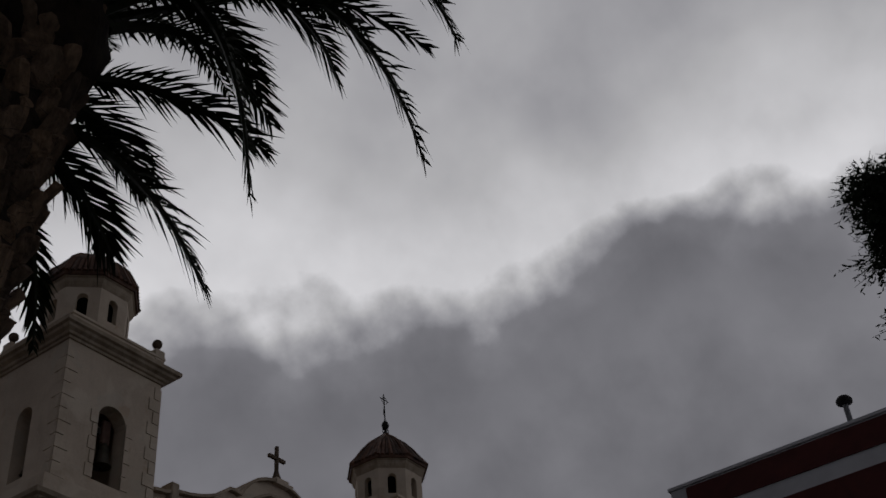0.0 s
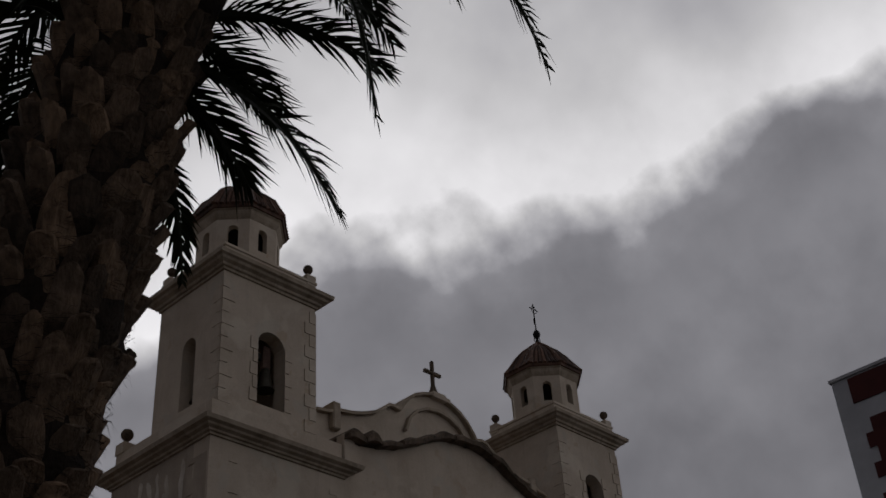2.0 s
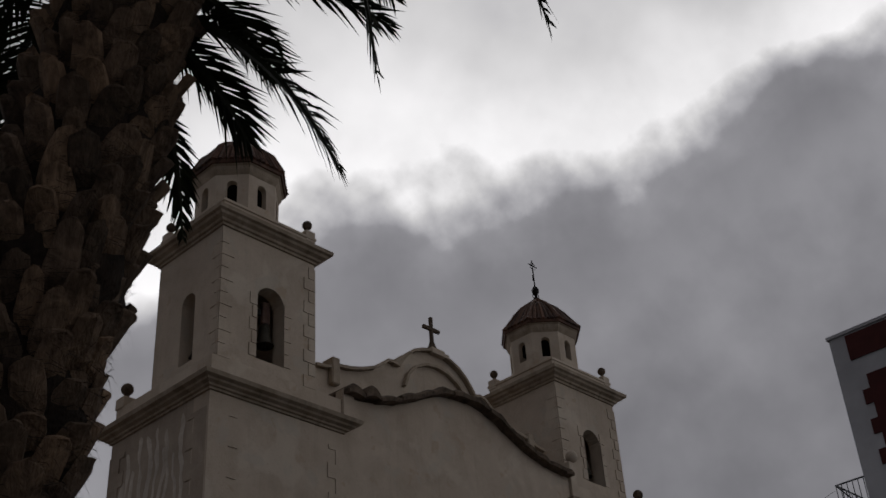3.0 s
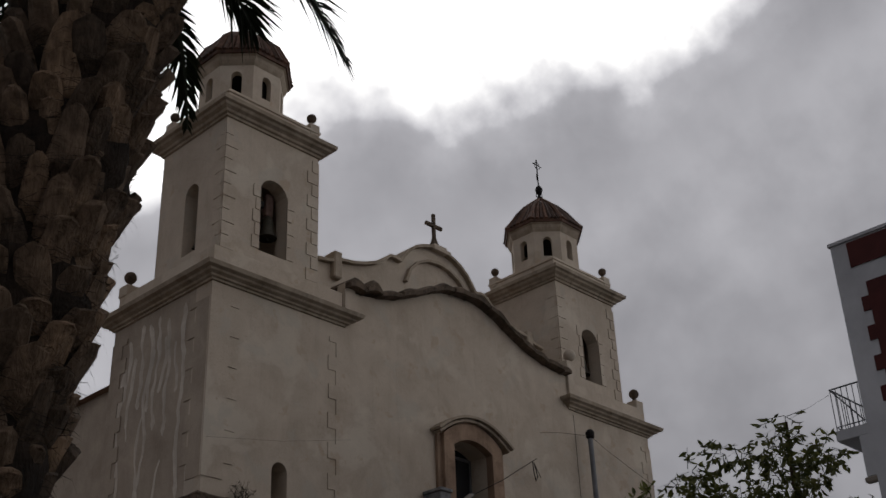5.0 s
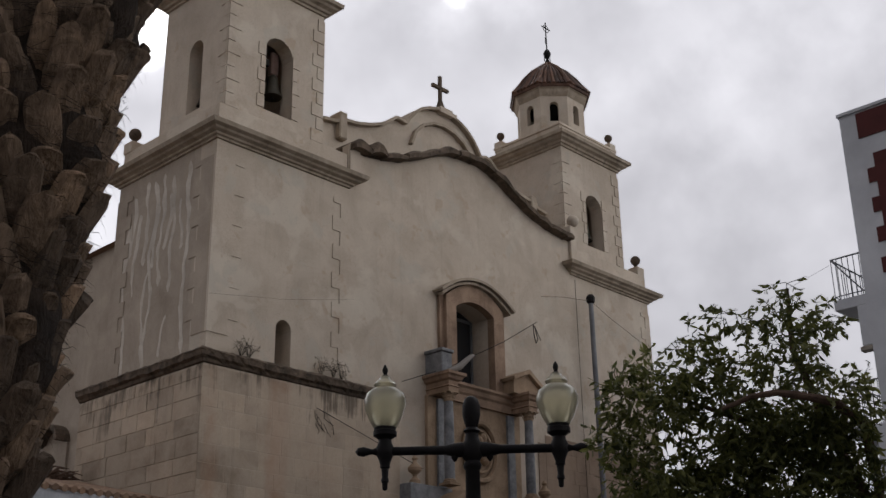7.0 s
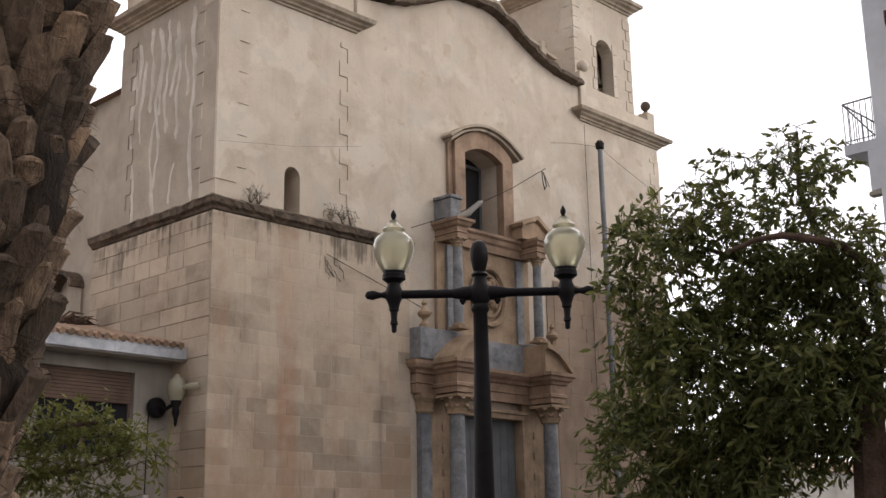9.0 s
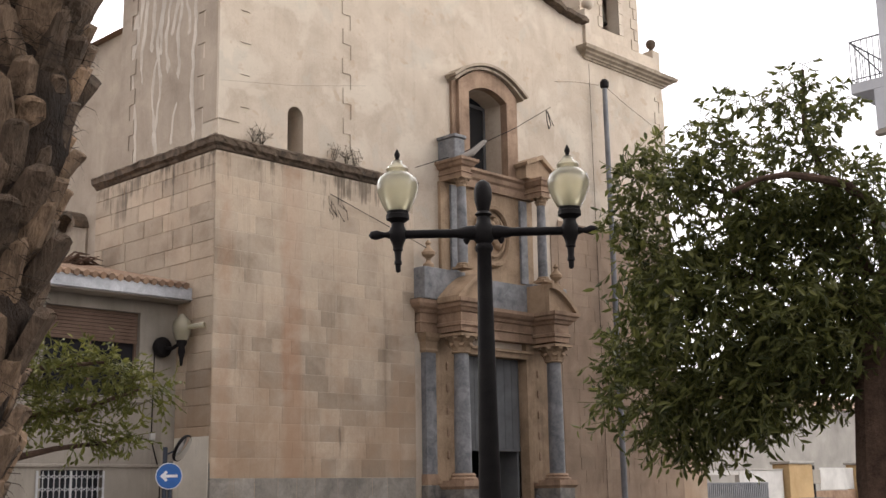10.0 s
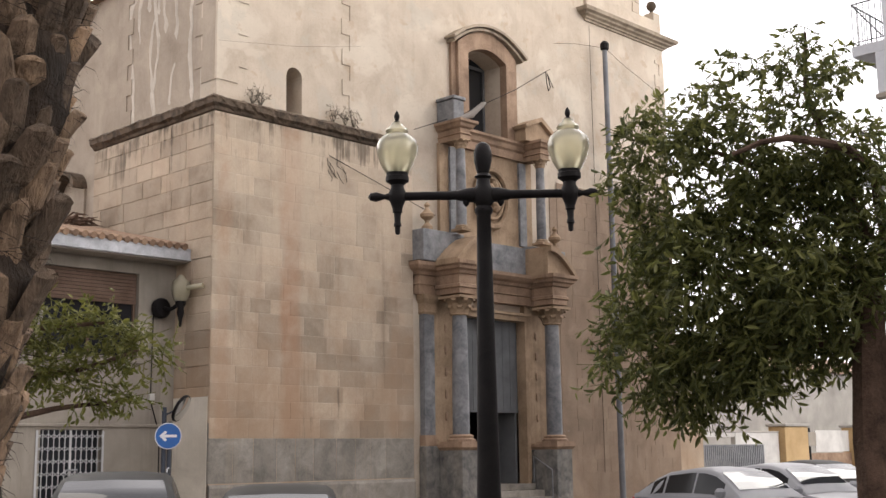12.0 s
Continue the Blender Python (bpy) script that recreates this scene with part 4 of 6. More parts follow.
    part("entablature", bm, RED_STONE, p, "moulded reddish entablature")
    bm = B()
    box(bm, 24.9, 28.2, FY - 0.34, FY - 0.01, 6.95, 7.8)
    part("attic_panel", bm, GREY_MARBLE, p, "grey marble panel")
    bm = B()
    box(bm, 24.5, 28.6, FY - 0.12, FY - 0.01, 7.82, 10.56)
    part("upper_panel", bm, OCHRE_STONE, p, "ochre stone panel")
    bm = B()
    to = lambda u, d, z: (u, FY - 0.22 + d if d < 0.04 else FY, z)
    strip_moulding(bm, 24.7, 28.4, [(0, 10.56), (0, 10.8), (0.06, 10.86), (0.1, 10.98), (0.18, 11.04), (0.18, 11.12)], to, False)
    part("upper_entablature", bm, RED_STONE, p)
    # oval medallion
    bm = B()
    for r0, th in ((0.70, 0.10), (0.50, 0.05)):
        ring = []
        for i in range(28):
            a = 2 * math.pi * i / 28
            c = Vector((CX + 0.1 + r0 * math.cos(a), FY - 0.2, 9.2 + r0 * 1.25 * math.sin(a)))
            d = Vector((math.cos(a), 0, math.sin(a)))
            ring.append([bm.verts.new(c + d * th * math.cos(b) + Vector((0, -th * math.sin(b), 0))) for b in [j * math.pi / 3 for j in range(6)]])
        for i in range(28):
            for j in range(6):
                bm.faces.new((ring[i][j], ring[(i + 1) % 28][j], ring[(i + 1) % 28][(j + 1) % 6], ring[i][(j + 1) % 6]))
    part("medallion_frame", bm, OCHRE_STONE, p, "oval moulded stone frame", smooth=True)
    bm = B()
    for i in range(7):
        a = i * 0.9
        lathe(bm, [(0.02, -0.05), (0.13, 0.03), (0.15, 0.12), (0.09, 0.24), (0.01, 0.3)], (CX + 0.1 + 0.2 * math.cos(a), FY - 0.17, 8.85 + i * 0.11), 7)
    part("carved_relief", bm, OCHRE_STONE, p, "worn carved relief", smooth=True)
    # door frame, leaf and lintel
    bm = B()
    x0, x1, zt = 25.25, 27.87, 5.55
    box(bm, x0 - 0.16, x0, FY - 0.34, FY + 0.1, 0.75, zt)
    box(bm, x1, x1 + 0.16, FY - 0.34, FY + 0.1, 0.75, zt)
    box(bm, x0 - 0.16, x1 + 0.16, FY - 0.34, FY + 0.1, zt, zt + 0.2)
    part("door_frame", bm, OCHRE_STONE, p, "plain moulded door surround")
    bm = B()
    box(bm, x0 - 0.24, x1 + 0.24, FY - 0.40, FY - 0.33, zt + 0.16, zt + 0.24)
    part("door_lintel", bm, OCHRE_STONE, p)
    bm = B()
    box(bm, x0, x1, FY + 0.03, FY + 0.07, 2.90, zt)
    door = part("door_panel", bm, DOOR_GREY, p, "large grey boarded door, fixed upper part")
    for k in range(8):
        a = x0 + (x1 - x0) * k / 8
        bm = B()
        box(bm, a + 0.006, a + (x1 - x0) / 8 - 0.006, FY + 0.005, FY + 0.029, 2.90, zt - 0.004, 0.004)
        part("board", bm, DOOR_GREY, door)
    bm = B()
    box(bm, x0, x1, FY - 0.005, FY + 0.07, 2.83, 2.90)
    part("rail", bm, DOOR_GREY, door)
    bm = B()
    box(bm, x1 - 0.12, x1 - 0.04, FY + 0.04, FY + 1.1, 0.76, 2.84)
    part("open_leaf", bm, DOOR_GREY, p, "grey door leaf standing open")
    for k in range(4):
        bm = B()
        box(bm, 24.95, 28.2, FY - 0.35 - 0.34 * (3 - k), FY + 0.42, 0.02 + 0.184 * k, 0.02 + 0.184 * (k + 1), 0.012)
        part("step", bm, DADO, p, "worn stone step")
    for s in (-1, 1):
        bm = B()
        xr = CX + s * 1.5
        tube(bm, [(xr, 22.9, 0.3), (xr, 22.9, 1.15), (xr, 23.6, 1.55), (xr, 23.6, 0.8)], 0.02, 6)
        part("handrail", bm, STEEL, p, "thin metal handrail")
    # window over the portal with a red stone surround
    w = thing("niche_window", (CX, FY, 11.1), "deep arched window in a reddish stone surround", "window")
    n = 12
    seg = lambda hw, z0, rise: [(CX - hw + 2 * hw * i / n, z0 + rise * (1 - (2 * i / n - 1) ** 2)) for i in range(n + 1)]
    inner, outer = seg(0.86, 13.54, 0.28), seg(1.3, 13.80, 0.56)
    bm = B()
    for (a, b), (c, d) in zip(zip(inner, inner[1:]), zip(outer, outer[1:])):
        prism(bm, [a, b, d, c], front(FY), -0.22, 0.05)
    for s in (-1, 1):
        u0, u1 = sorted((CX + s * 0.86, CX + s * 1.3))
        zz = (13.80, 13.54) if s < 0 else (13.54, 13.80)
        prism(bm, [(u0, 11.12), (u1, 11.12), (u1, zz[1]), (u0, zz[0])], front(FY), -0.22, 0.05)
    part("surround", bm, RED_STONE, w, "reddish stone surround")
    bm = B()
    for s in (-1, 1):
        u0, u1 = sorted((CX + s * 1.3, CX + s * 1.48))
        prism(bm, [(u0, 11.12), (u1, 11.12), (u1, 13.80), (u0, 13.80)], front(FY), -0.1, 0.05)
    part("outer_jamb", bm, RED_STONE, w)
    bm = B()
    coping(bm, seg(1.64, 13.82, 0.64), FY - 0.44, FY + 0.02, 0.08)
    coping(bm, seg(1.54, 13.74, 0.62), FY - 0.34, FY + 0.02, 0.08)
    part("hood", bm, CORNICE, w, "weathered curved hood moulding")
    bm = B()
    box(bm, CX - 0.86, CX + 0.86, FY - 0.1, FY + 0.7, 11.10, 11.165)
    part("sill", bm, RED_STONE, w)
    bm = B()
    box(bm, CX - 0.878, CX + 0.878, FY + 0.74, FY + 0.77, 11.1, 13.84)
    part("pane", bm, GLASS, w, "dark unlit window pane")
    bm = B()
    for u in (-0.86, -0.04, 0.78):
        box(bm, CX + u, CX + u + 0.08, FY + 0.70, FY + 0.738, 11.15, 13.58)
    box(bm, CX - 0.78, CX + 0.78, FY + 0.70, FY + 0.737, 13.5, 13.6)
    part("frame", bm, DOOR_GREY, w)


build_portal()


# ---- drainpipe, ball by the gable, wires, paint runs ----
def build_wall_fittings():
    pole = thing("metal_pole", (32.4, 23.55, 0), "tall grey metal pole against the church wall", "pole")
    bm = B()
    tube(bm, [(32.4, 23.55, 0.14), (32.28, 23.55, 15.2)], [0.10, 0.085], 10)
    part("shaft", bm, STEEL, pole, smooth=True)
    bm = B()
    lathe(bm, [(0.09, 15.1), (0.15, 15.16), (0.16, 15.32), (0.09, 15.42), (0.02, 15.44)], (32.28, 23.55, 0), 10)
    part("cap", bm, IRON, pole, "dark rounded cap")
    bm = B()
    lathe(bm, [(0.22 * math.sin(math.pi * i / 10), 17.98 + 0.22 - 0.22 * math.cos(math.pi * i / 10)) for i in range(11)], (31.98, FY - 0.1, 0), 14, closed=False)
    part("ball_finial", bm, PLASTER, front_wall, smooth=True)
    bm = B()
    box(bm, 31.78, 32.1, FY - 0.12, FY + 0.4, 16.5, 18.0, 0.02)
    part("end_pier", bm, PLASTER, front_wall)
    bm = B()
    box(bm, 21.43, 21.85, FY - 0.06, FY + 0.3, 16.5, 17.62, 0.02)
    part("end_pier", bm, PLASTER, front_wall)
    # slack wires fixed to the wall
    runs = (((20.3, 23.85, 9.46), (22.3, 23.82, 8.9), (24.0, 23.6, 8.3)), ((23.3, 23.7, 10.7), (25.0, 23.5, 11.4), (27.5, 23.5, 12.7), (29.6, 23.8, 13.9)), ((32.3, 23.55, 15.2), (31.0, 23.8, 15.1), (30.0, 23.9, 14.9)),
            ((32.3, 23.55, 15.2), (33.6, 23.8, 15.0), (36.4, 23.9, 14.3)), ((36.4, 24, 14.2), (31.5, 18, 12.9), (25.7, 11.8, 11.6)), ((31.95, 23.93, 16), (31.98, 23.93, 8), (32.0, 23.93, 1)), ((16.75, 23.9, 11.8), (19.2, 23.92, 12.22), (21.64, 23.94, 12.8)))
    for k, pts in enumerate(runs):
        bm = B()
        tube(bm, pts, (0.010, 0.012, 0.006, 0.006, 0.004, 0.007, 0.0025)[k], 5)
        tagged(part("cable", bm, IRON), "thin slack cable fixed to the church wall", "cable", "wall cables")
    bm = B()
    tube(bm, [(29.45, 23.85, 13.8), (29.42, 23.8, 13.4), (29.5, 23.8, 13.15), (29.6, 23.8, 13.3), (29.52, 23.85, 13.75)], 0.018, 5)
    tube(bm, [(29.5, 23.82, 13.7), (29.75, 23.8, 13.3)], 0.012, 5)
    tagged(part("cable_coil", bm, IRON), "loose loop of dark cable hanging on the wall", "cable")
    bm = B()
    rnd = random.Random(3)
    for k in range(7):
        x, z = 20.45 + rnd.uniform(-0.2, 0.3), 9.35 + rnd.uniform(-0.3, 0.1)
        tube(bm, [(x, 23.88, z), (x + rnd.uniform(-0.2, 0.2), 23.85, z - 0.2), (x + rnd.uniform(0, 0.4), 23.88, z - rnd.uniform(0.2, 0.5))], 0.008, 4)
    tagged(part("cable_tangle", bm, IRON), "small tangle of wires on the stone wall", "cable")
    bm = B()
    tube(bm, [(24.62, 23.2, 11.16), (25.05, 23.12, 11.34), (25.5, 23.05, 11.74), (25.62, 23.04, 11.80)], [0.05, 0.10, 0.07, 0.03], 8)
    tagged(part("broken_branch", bm, PAVING), "pale broken spar lying on the portal ledge", "debris")
    # notice on the wall
    bm = B()
    box(bm, 29.98, 30.32, FY - 0.03, FY - 0.002, 1.9, 2.5, 0.005)
    tagged(part("notice_board", bm, WHITE_PAINT), "small pale stone plaque on the church wall", "plaque")
    bm = B()
    for z in (3.05, 3.2, 3.32):
        box(bm, 31.0, 31.3, FY - 0.012, FY - 0.003, z, z + 0.05)
    tagged(part("wall_sign", bm, WHITE_PAINT), "small pale street sign of unreadable lines", "sign")
    LIME = surface("old_lime_paint", (0.42, 0.365, 0.30), (0.63, 0.575, 0.50), 0.9, 30, 1.5, 0.1)
    # runs of spilt lime paint down the tower side
    rnd = random.Random(11)
    xs = TOWERS[0][0] - LH
    # each run starts as a broad splash under the cornice, narrows, wanders, and ends in a drop
    for y0, ztop, zend, w in ((25.12, 15.9, 10.45, 0.10), (25.45, 14.9, 13.4, 0.07), (25.75, 15.7, 12.3, 0.08), (25.95, 11.7, 10.6, 0.06), (26.05, 15.2, 13.6, 0.10), (26.3, 15.9, 12.6, 0.09), (26.6, 15.0, 13.2, 0.08), (26.75, 15.8, 10.6, 0.10), (26.95, 13.2, 10.4, 0.07), (27.2, 15.9, 13.4, 0.11), (27.5, 15.0, 12.6, 0.08), (27.75, 15.6, 13.8, 0.09), (27.95, 14.8, 10.35, 0.10), (28.2, 12.6, 10.4, 0.06)):
        bm = B()
        n = 34
        rows = []
        ph = rnd.uniform(0, 60)
        for i in range(n + 1):
            f = i / n
            z = ztop + (zend - ztop) * f
            yy = y0 + 0.24 * noise.noise(Vector((ph, z * 0.7, 0))) + 0.08 * noise.noise(Vector((ph, z * 2.6, 5)))
            ww = w * (0.75 + 0.6 * noise.noise(Vector((ph + 9, z * 1.9, 3)))) * (1.0 + 0.5 * max(0.0, 1 - f * 3) * (ztop > 14)) * min(1.0, (1 - f) * 14 + 0.15) * min(1.0, f * 20 + 0.2)
            ww *= 1.0 + 0.5 * math.exp(-((f - 0.96) / 0.03) ** 2)
            rows.append((bm.verts.new((xs - 0.004, yy - ww, z)), bm.verts.new((xs - 0.011, yy, z)), bm.verts.new((xs - 0.004, yy + ww, z))))
        for q, k in zip(rows, rows[1:]):
            bm.faces.new((q[0], q[1], k[1], k[0]))
            bm.faces.new((q[1], q[2], k[2], k[1]))
        part("paint_run", bm, LIME, towers[0], "white lime run down the plaster")


build_wall_fittings()


# ---- palm ----
def trunk_at(z):
    a = radians(19.0 + 1.86 * z - 0.03 * z * z)
    return Vector((4.5 * math.sin(a), 4.5 * math.cos(a), z))


def aim(az, el, d):
    a = radians(az)
    return Vector((d * math.sin(a), d * math.cos(a), 1.68 + d * math.tan(radians(el))))


def frond_mesh(root, lift, tip, rnd, leaf=0.26, pairs=50, bare=0.12):
    """A feather leaf: a drooping rib with two rows of narrow folded leaflets."""
    bm = B()
    def at(t):
        return root * (1 - t) ** 2 + lift * 2 * t * (1 - t) + tip * t * t
    n = 14
    tube(bm, [at(i / n) for i in range(n + 1)], [0.030 * (1 - i / n) + 0.005 for i in range(n + 1)], 5)
    for i in range(pairs):
        t = bare + (1 - bare) * (i + rnd.random() * 0.6) / pairs
        p, d = at(t), (at(min(t + 0.02, 1.0)) - at(t - 0.02)).normalized()
        out = d.cross(Vector((0, 0, 1)))
        if out.length < 0.2:
            out = d.cross(Vector((0.8, -0.6, 0)))
        out.normalize()
        up = out.cross(d)
        ln = leaf * (0.35 + 0.9 * math.sin(math.pi * min(1, 0.12 + 0.85 * t)) ** 0.7) * rnd.uniform(0.8, 1.1)
        if t > 0.9:
            ln *= 0.75
        for s in (-1, 1):
            ang = rnd.uniform(0.62, 0.92) * (1.0 - 0.45 * t)
            way = (d * math.cos(ang) + out * s * math.sin(ang) + up * rnd.uniform(-0.1, 0.3)).normalized()
            w = 0.0095 * rnd.uniform(0.8, 1.2)
            mid = p + way * ln * 0.5
            end = p + way * ln + Vector((0, 0, -0.05 * ln - 0.18 * ln * rnd.random()))
            side_way = way.cross(up).normalized()
            a, b = bm.verts.new(p - side_way * w * 0.4), bm.verts.new(p + side_way * w * 0.4)
            c, e, k = bm.verts.new(mid - side_way * w), bm.verts.new(mid + side_way * w), bm.verts.new(mid + up * w * 0.5)
            f = bm.verts.new(end)
            bm.faces.new((a, k, c))
            bm.faces.new((a, b, k))
            bm.faces.new((b, e, k))
            bm.faces.new((c, k, f))
            bm.faces.new((k, e, f))
    return bm


def build_palm():
    base = trunk_at(0)
    palm = thing("palm_tree", base, "tall date palm with a rough trunk of cut leaf bases", "palm tree")
    rnd = random.Random(5)
    bm = B()
    zs = [i * 0.12 for i in range(57)]
    tube(bm, [trunk_at(z) for z in zs], [0.285 + 0.025 * math.sin(z * 9) + (0.08 if z > 6.2 else 0) for z in zs], 20)
    for v in bm.verts:
        v.co += Vector((noise.noise(v.co * 7), noise.noise(v.co * 7 + Vector((9, 0, 0))), 0)) * 0.05
    trunk = part("trunk", bm, TRUNK, palm, "dark fibrous trunk", smooth=True)
    # cut leaf bases in a staggered spiral
    shapes = []
    for k in range(5):
        r = random.Random(40 + k)
        bm = B()
        wb, wm, wt = r.uniform(0.072, 0.085), r.uniform(0.062, 0.075), r.uniform(0.028, 0.05)
        h = r.uniform(0.17, 0.26)
        rows = []
        for z, w, o, th in ((-0.10, wb * 0.8, -0.035, 0.03), (0.0, wb, 0.012, 0.035), (h * 0.55, wm, 0.034, 0.04), (h * 0.84, wm * 0.86, 0.048, 0.045), (h * 0.93, wt, 0.050, 0.045), (h, wt * 0.4, 0.044, 0.04)):
            rows.append([bm.verts.new((o - th, -w, z)), bm.verts.new((o, -w * 0.85, z)), bm.verts.new((o + 0.018, r.uniform(-0.02, 0.02), z + r.uniform(-0.012, 0.02))), bm.verts.new((o, w * 0.85, z)), bm.verts.new((o - th, w, z))])
        for a, b in zip(rows, rows[1:]):
            for i in range(4):
                bm.faces.new((a[i], a[i + 1], b[i + 1], b[i]))
        top = rows[-1]
        bm.faces.new((top[0], top[1], top[2], top[3], top[4]))
        bm.faces.new([q[0] for q in rows] + [q[4] for q in reversed(rows)])
        bmesh.ops.recalc_face_normals(bm, faces=bm.faces)
        me = bpy.data.meshes.new("leaf_base")
        bm.to_mesh(me)
        bm.free()
        me.materials.append(BOOT)
        shapes.append(me)
    row = 0
    z = 0.9
    back = B()
    toward = math.atan2(-base.y, -base.x)
    while z < 6.5:
        for k in range(12):
            a = 2 * math.pi * (k + 0.5 * (row % 2)) / 12 + rnd.uniform(-0.07, 0.07)
            zz = z + rnd.uniform(-0.03, 0.03)
            c = trunk_at(zz)
            shape = shapes[rnd.randrange(5)]
            s = rnd.uniform(0.75, 1.0)
            at = c + Vector((math.cos(a), math.sin(a), 0)) * (0.282 + rnd.uniform(-0.025, 0.025))
            turn = Euler((rnd.uniform(-0.25, 0.25), rnd.uniform(0.02, 0.42), a + rnd.uniform(-0.25, 0.25)))
            size = Vector((s * rnd.uniform(0.75, 1.1), s * rnd.uniform(0.85, 1.2), s * rnd.uniform(0.85, 1.2)))
            if math.cos(a - toward) > 0.1 and z > 1.6:
                ob = new("leaf_base", shape)
                ob.parent = trunk
                ob.location, ob.rotation_euler, ob.scale = at - base, turn, size
            else:
                first = len(back.verts)
                back.from_mesh(shape)
                back.verts.ensure_lookup_table()
                bmesh.ops.transform(back, matrix=Matrix.LocRotScale(at, turn, size), verts=back.verts[first:])
        z += 0.132
        row += 1
    part("leaf_base_rest", back, BOOT, trunk, kind="stuff")
    # torn fibres that stick out between them
    bm = B()
    for k in range(11000):
        z = rnd.uniform(0.8, 6.5)
        a = rnd.uniform(0, 2 * math.pi)
        d = Vector((math.cos(a), math.sin(a), 0))
        side_way = Vector((-d.y, d.x, 0))
        # most lie flat round the trunk in tangled bands, some stand off in tufts
        loose = rnd.random() < 0.14
        p = trunk_at(z) + d * rnd.uniform(0.285, 0.325)
        run = side_way * rnd.choice((-1, 1)) * rnd.uniform(0.03, 0.09)
        q = p + run * (0.4 if loose else 1.0) + d * (rnd.uniform(0.02, 0.06) if loose else rnd.uniform(-0.01, 0.02)) + Vector((0, 0, rnd.uniform(-0.05, 0.02)))
        q2 = q + run * 0.6 + d * (0.02 if loose else -0.01) + Vector((0, 0, rnd.uniform(-0.09, -0.01)))
        t = Vector((0, 0, 0.0016))
        v = [bm.verts.new(x) for x in (p - t, p + t, q + t * 0.7, q - t * 0.7, q2)]
        bm.faces.new((v[0], v[1], v[2], v[3]))
        bm.faces.new((v[3], v[2], v[4]))
    part("trunk_fibre", bm, TRUNK, palm, "loose torn fibres", kind="stuff")
    # crown: leaves with known ends, then the rest of the head
    root = trunk_at(6.5)
    # direction of the foot, of the bend and of the tip of each leaf, then how far out it hangs
    leaves = ((32.6, 43.4, 38.4, 42.2, 41.9, 36.8, 4.5), (39.0, 50.5, 43.6, 48.5, 44.3, 41.2, 4.5), (33.5, 45.6, 39.5, 46.2, 45.3, 43.3, 4.7), (44.0, 51.5, 53.0, 50.0, 55.3, 42.7, 4.5), (47.0, 53.0, 56.5, 52.5, 58.2, 48.2, 4.4), (40.5, 51.0, 48.0, 51.0, 50.0, 46.5, 4.6),
              (31.5, 42.4, 34.2, 41.4, 36.7, 37.9, 4.8), (31.0, 39.2, 32.6, 38.2, 33.2, 33.3, 4.9), (34.5, 48.0, 42.0, 49.5, 45.6, 44.5, 5.0), (32.0, 44.6, 35.5, 44.4, 38.0, 41.2, 4.9), (36.0, 50.0, 42.0, 50.0, 44.8, 46.0, 5.0),
              (26.0, 43.0, 23.6, 43.5, 22.4, 37.3, 5.0), (25.5, 45.0, 22.5, 45.5, 21.2, 40.0, 5.1), (25.0, 44.5, 21.5, 46.0, 19.8, 42.0, 4.6), (25.5, 41.0, 23.5, 40.5, 22.8, 35.5, 5.2), (27.0, 47.5, 24.5, 48.5, 22.6, 45.0, 4.4))
    for az0, el0, az1, el1, az2, el2, d in leaves:
        foot, bend, tip = aim(az0, el0, 4.55), aim(az1, el1, (4.55 + d) / 2), aim(az2, el2, d)
        part("frond", frond_mesh(foot, bend, tip, rnd, 0.14 if el2 < 34 else 0.26, 30 if el2 < 34 else 50, bare=0.02), FROND, palm, "dark arching feather leaf")
        bm = B()
        tube(bm, [root, root.lerp(foot, 0.5) + Vector((0, 0, 0.08)), foot], [0.05, 0.04, 0.03], 6)
        part("leaf_stalk", bm, FROND, palm)
    # near side of the head: unseen fronds added to keep light off the trunk
    for k in range(20):
        a = radians(rnd.uniform(190, 310))
        out = Vector((math.cos(a), math.sin(a), 0))
        tip = root + out * rnd.uniform(1.0, 2.3) + Vector((0, 0, rnd.uniform(0.3, 1.2)))
        bend = root.lerp(tip, 0.55)
        bend.z = root.z + rnd.uniform(0.8, 1.8)
        part("frond", frond_mesh(root, bend, tip, rnd), FROND, palm, "dark arching feather leaf")
    # rest of the head, with more fronds added out of view to shade the trunk
    for k in range(36):
        a = radians(rnd.uniform(150, 330)) if k < 8 else radians(rnd.uniform(0, 360))
        out = Vector((math.cos(a), math.sin(a), 0))
        up = rnd.uniform(1.0, 2.2)
        tip = root + out * rnd.uniform(1.6, 2.6) + Vector((0, 0, rnd.uniform(-0.6, 1.4) if k < 8 else rnd.uniform(1.6, 2.4)))
        if k < 8 and out.x + out.y > 0.3:
            tip.z += 1.5
        lift = root.lerp(tip, 0.5)
        lift.z = root.z + up
        part("frond", frond_mesh(root, lift, tip, rnd), FROND, palm, "dark arching feather leaf")


build_palm()


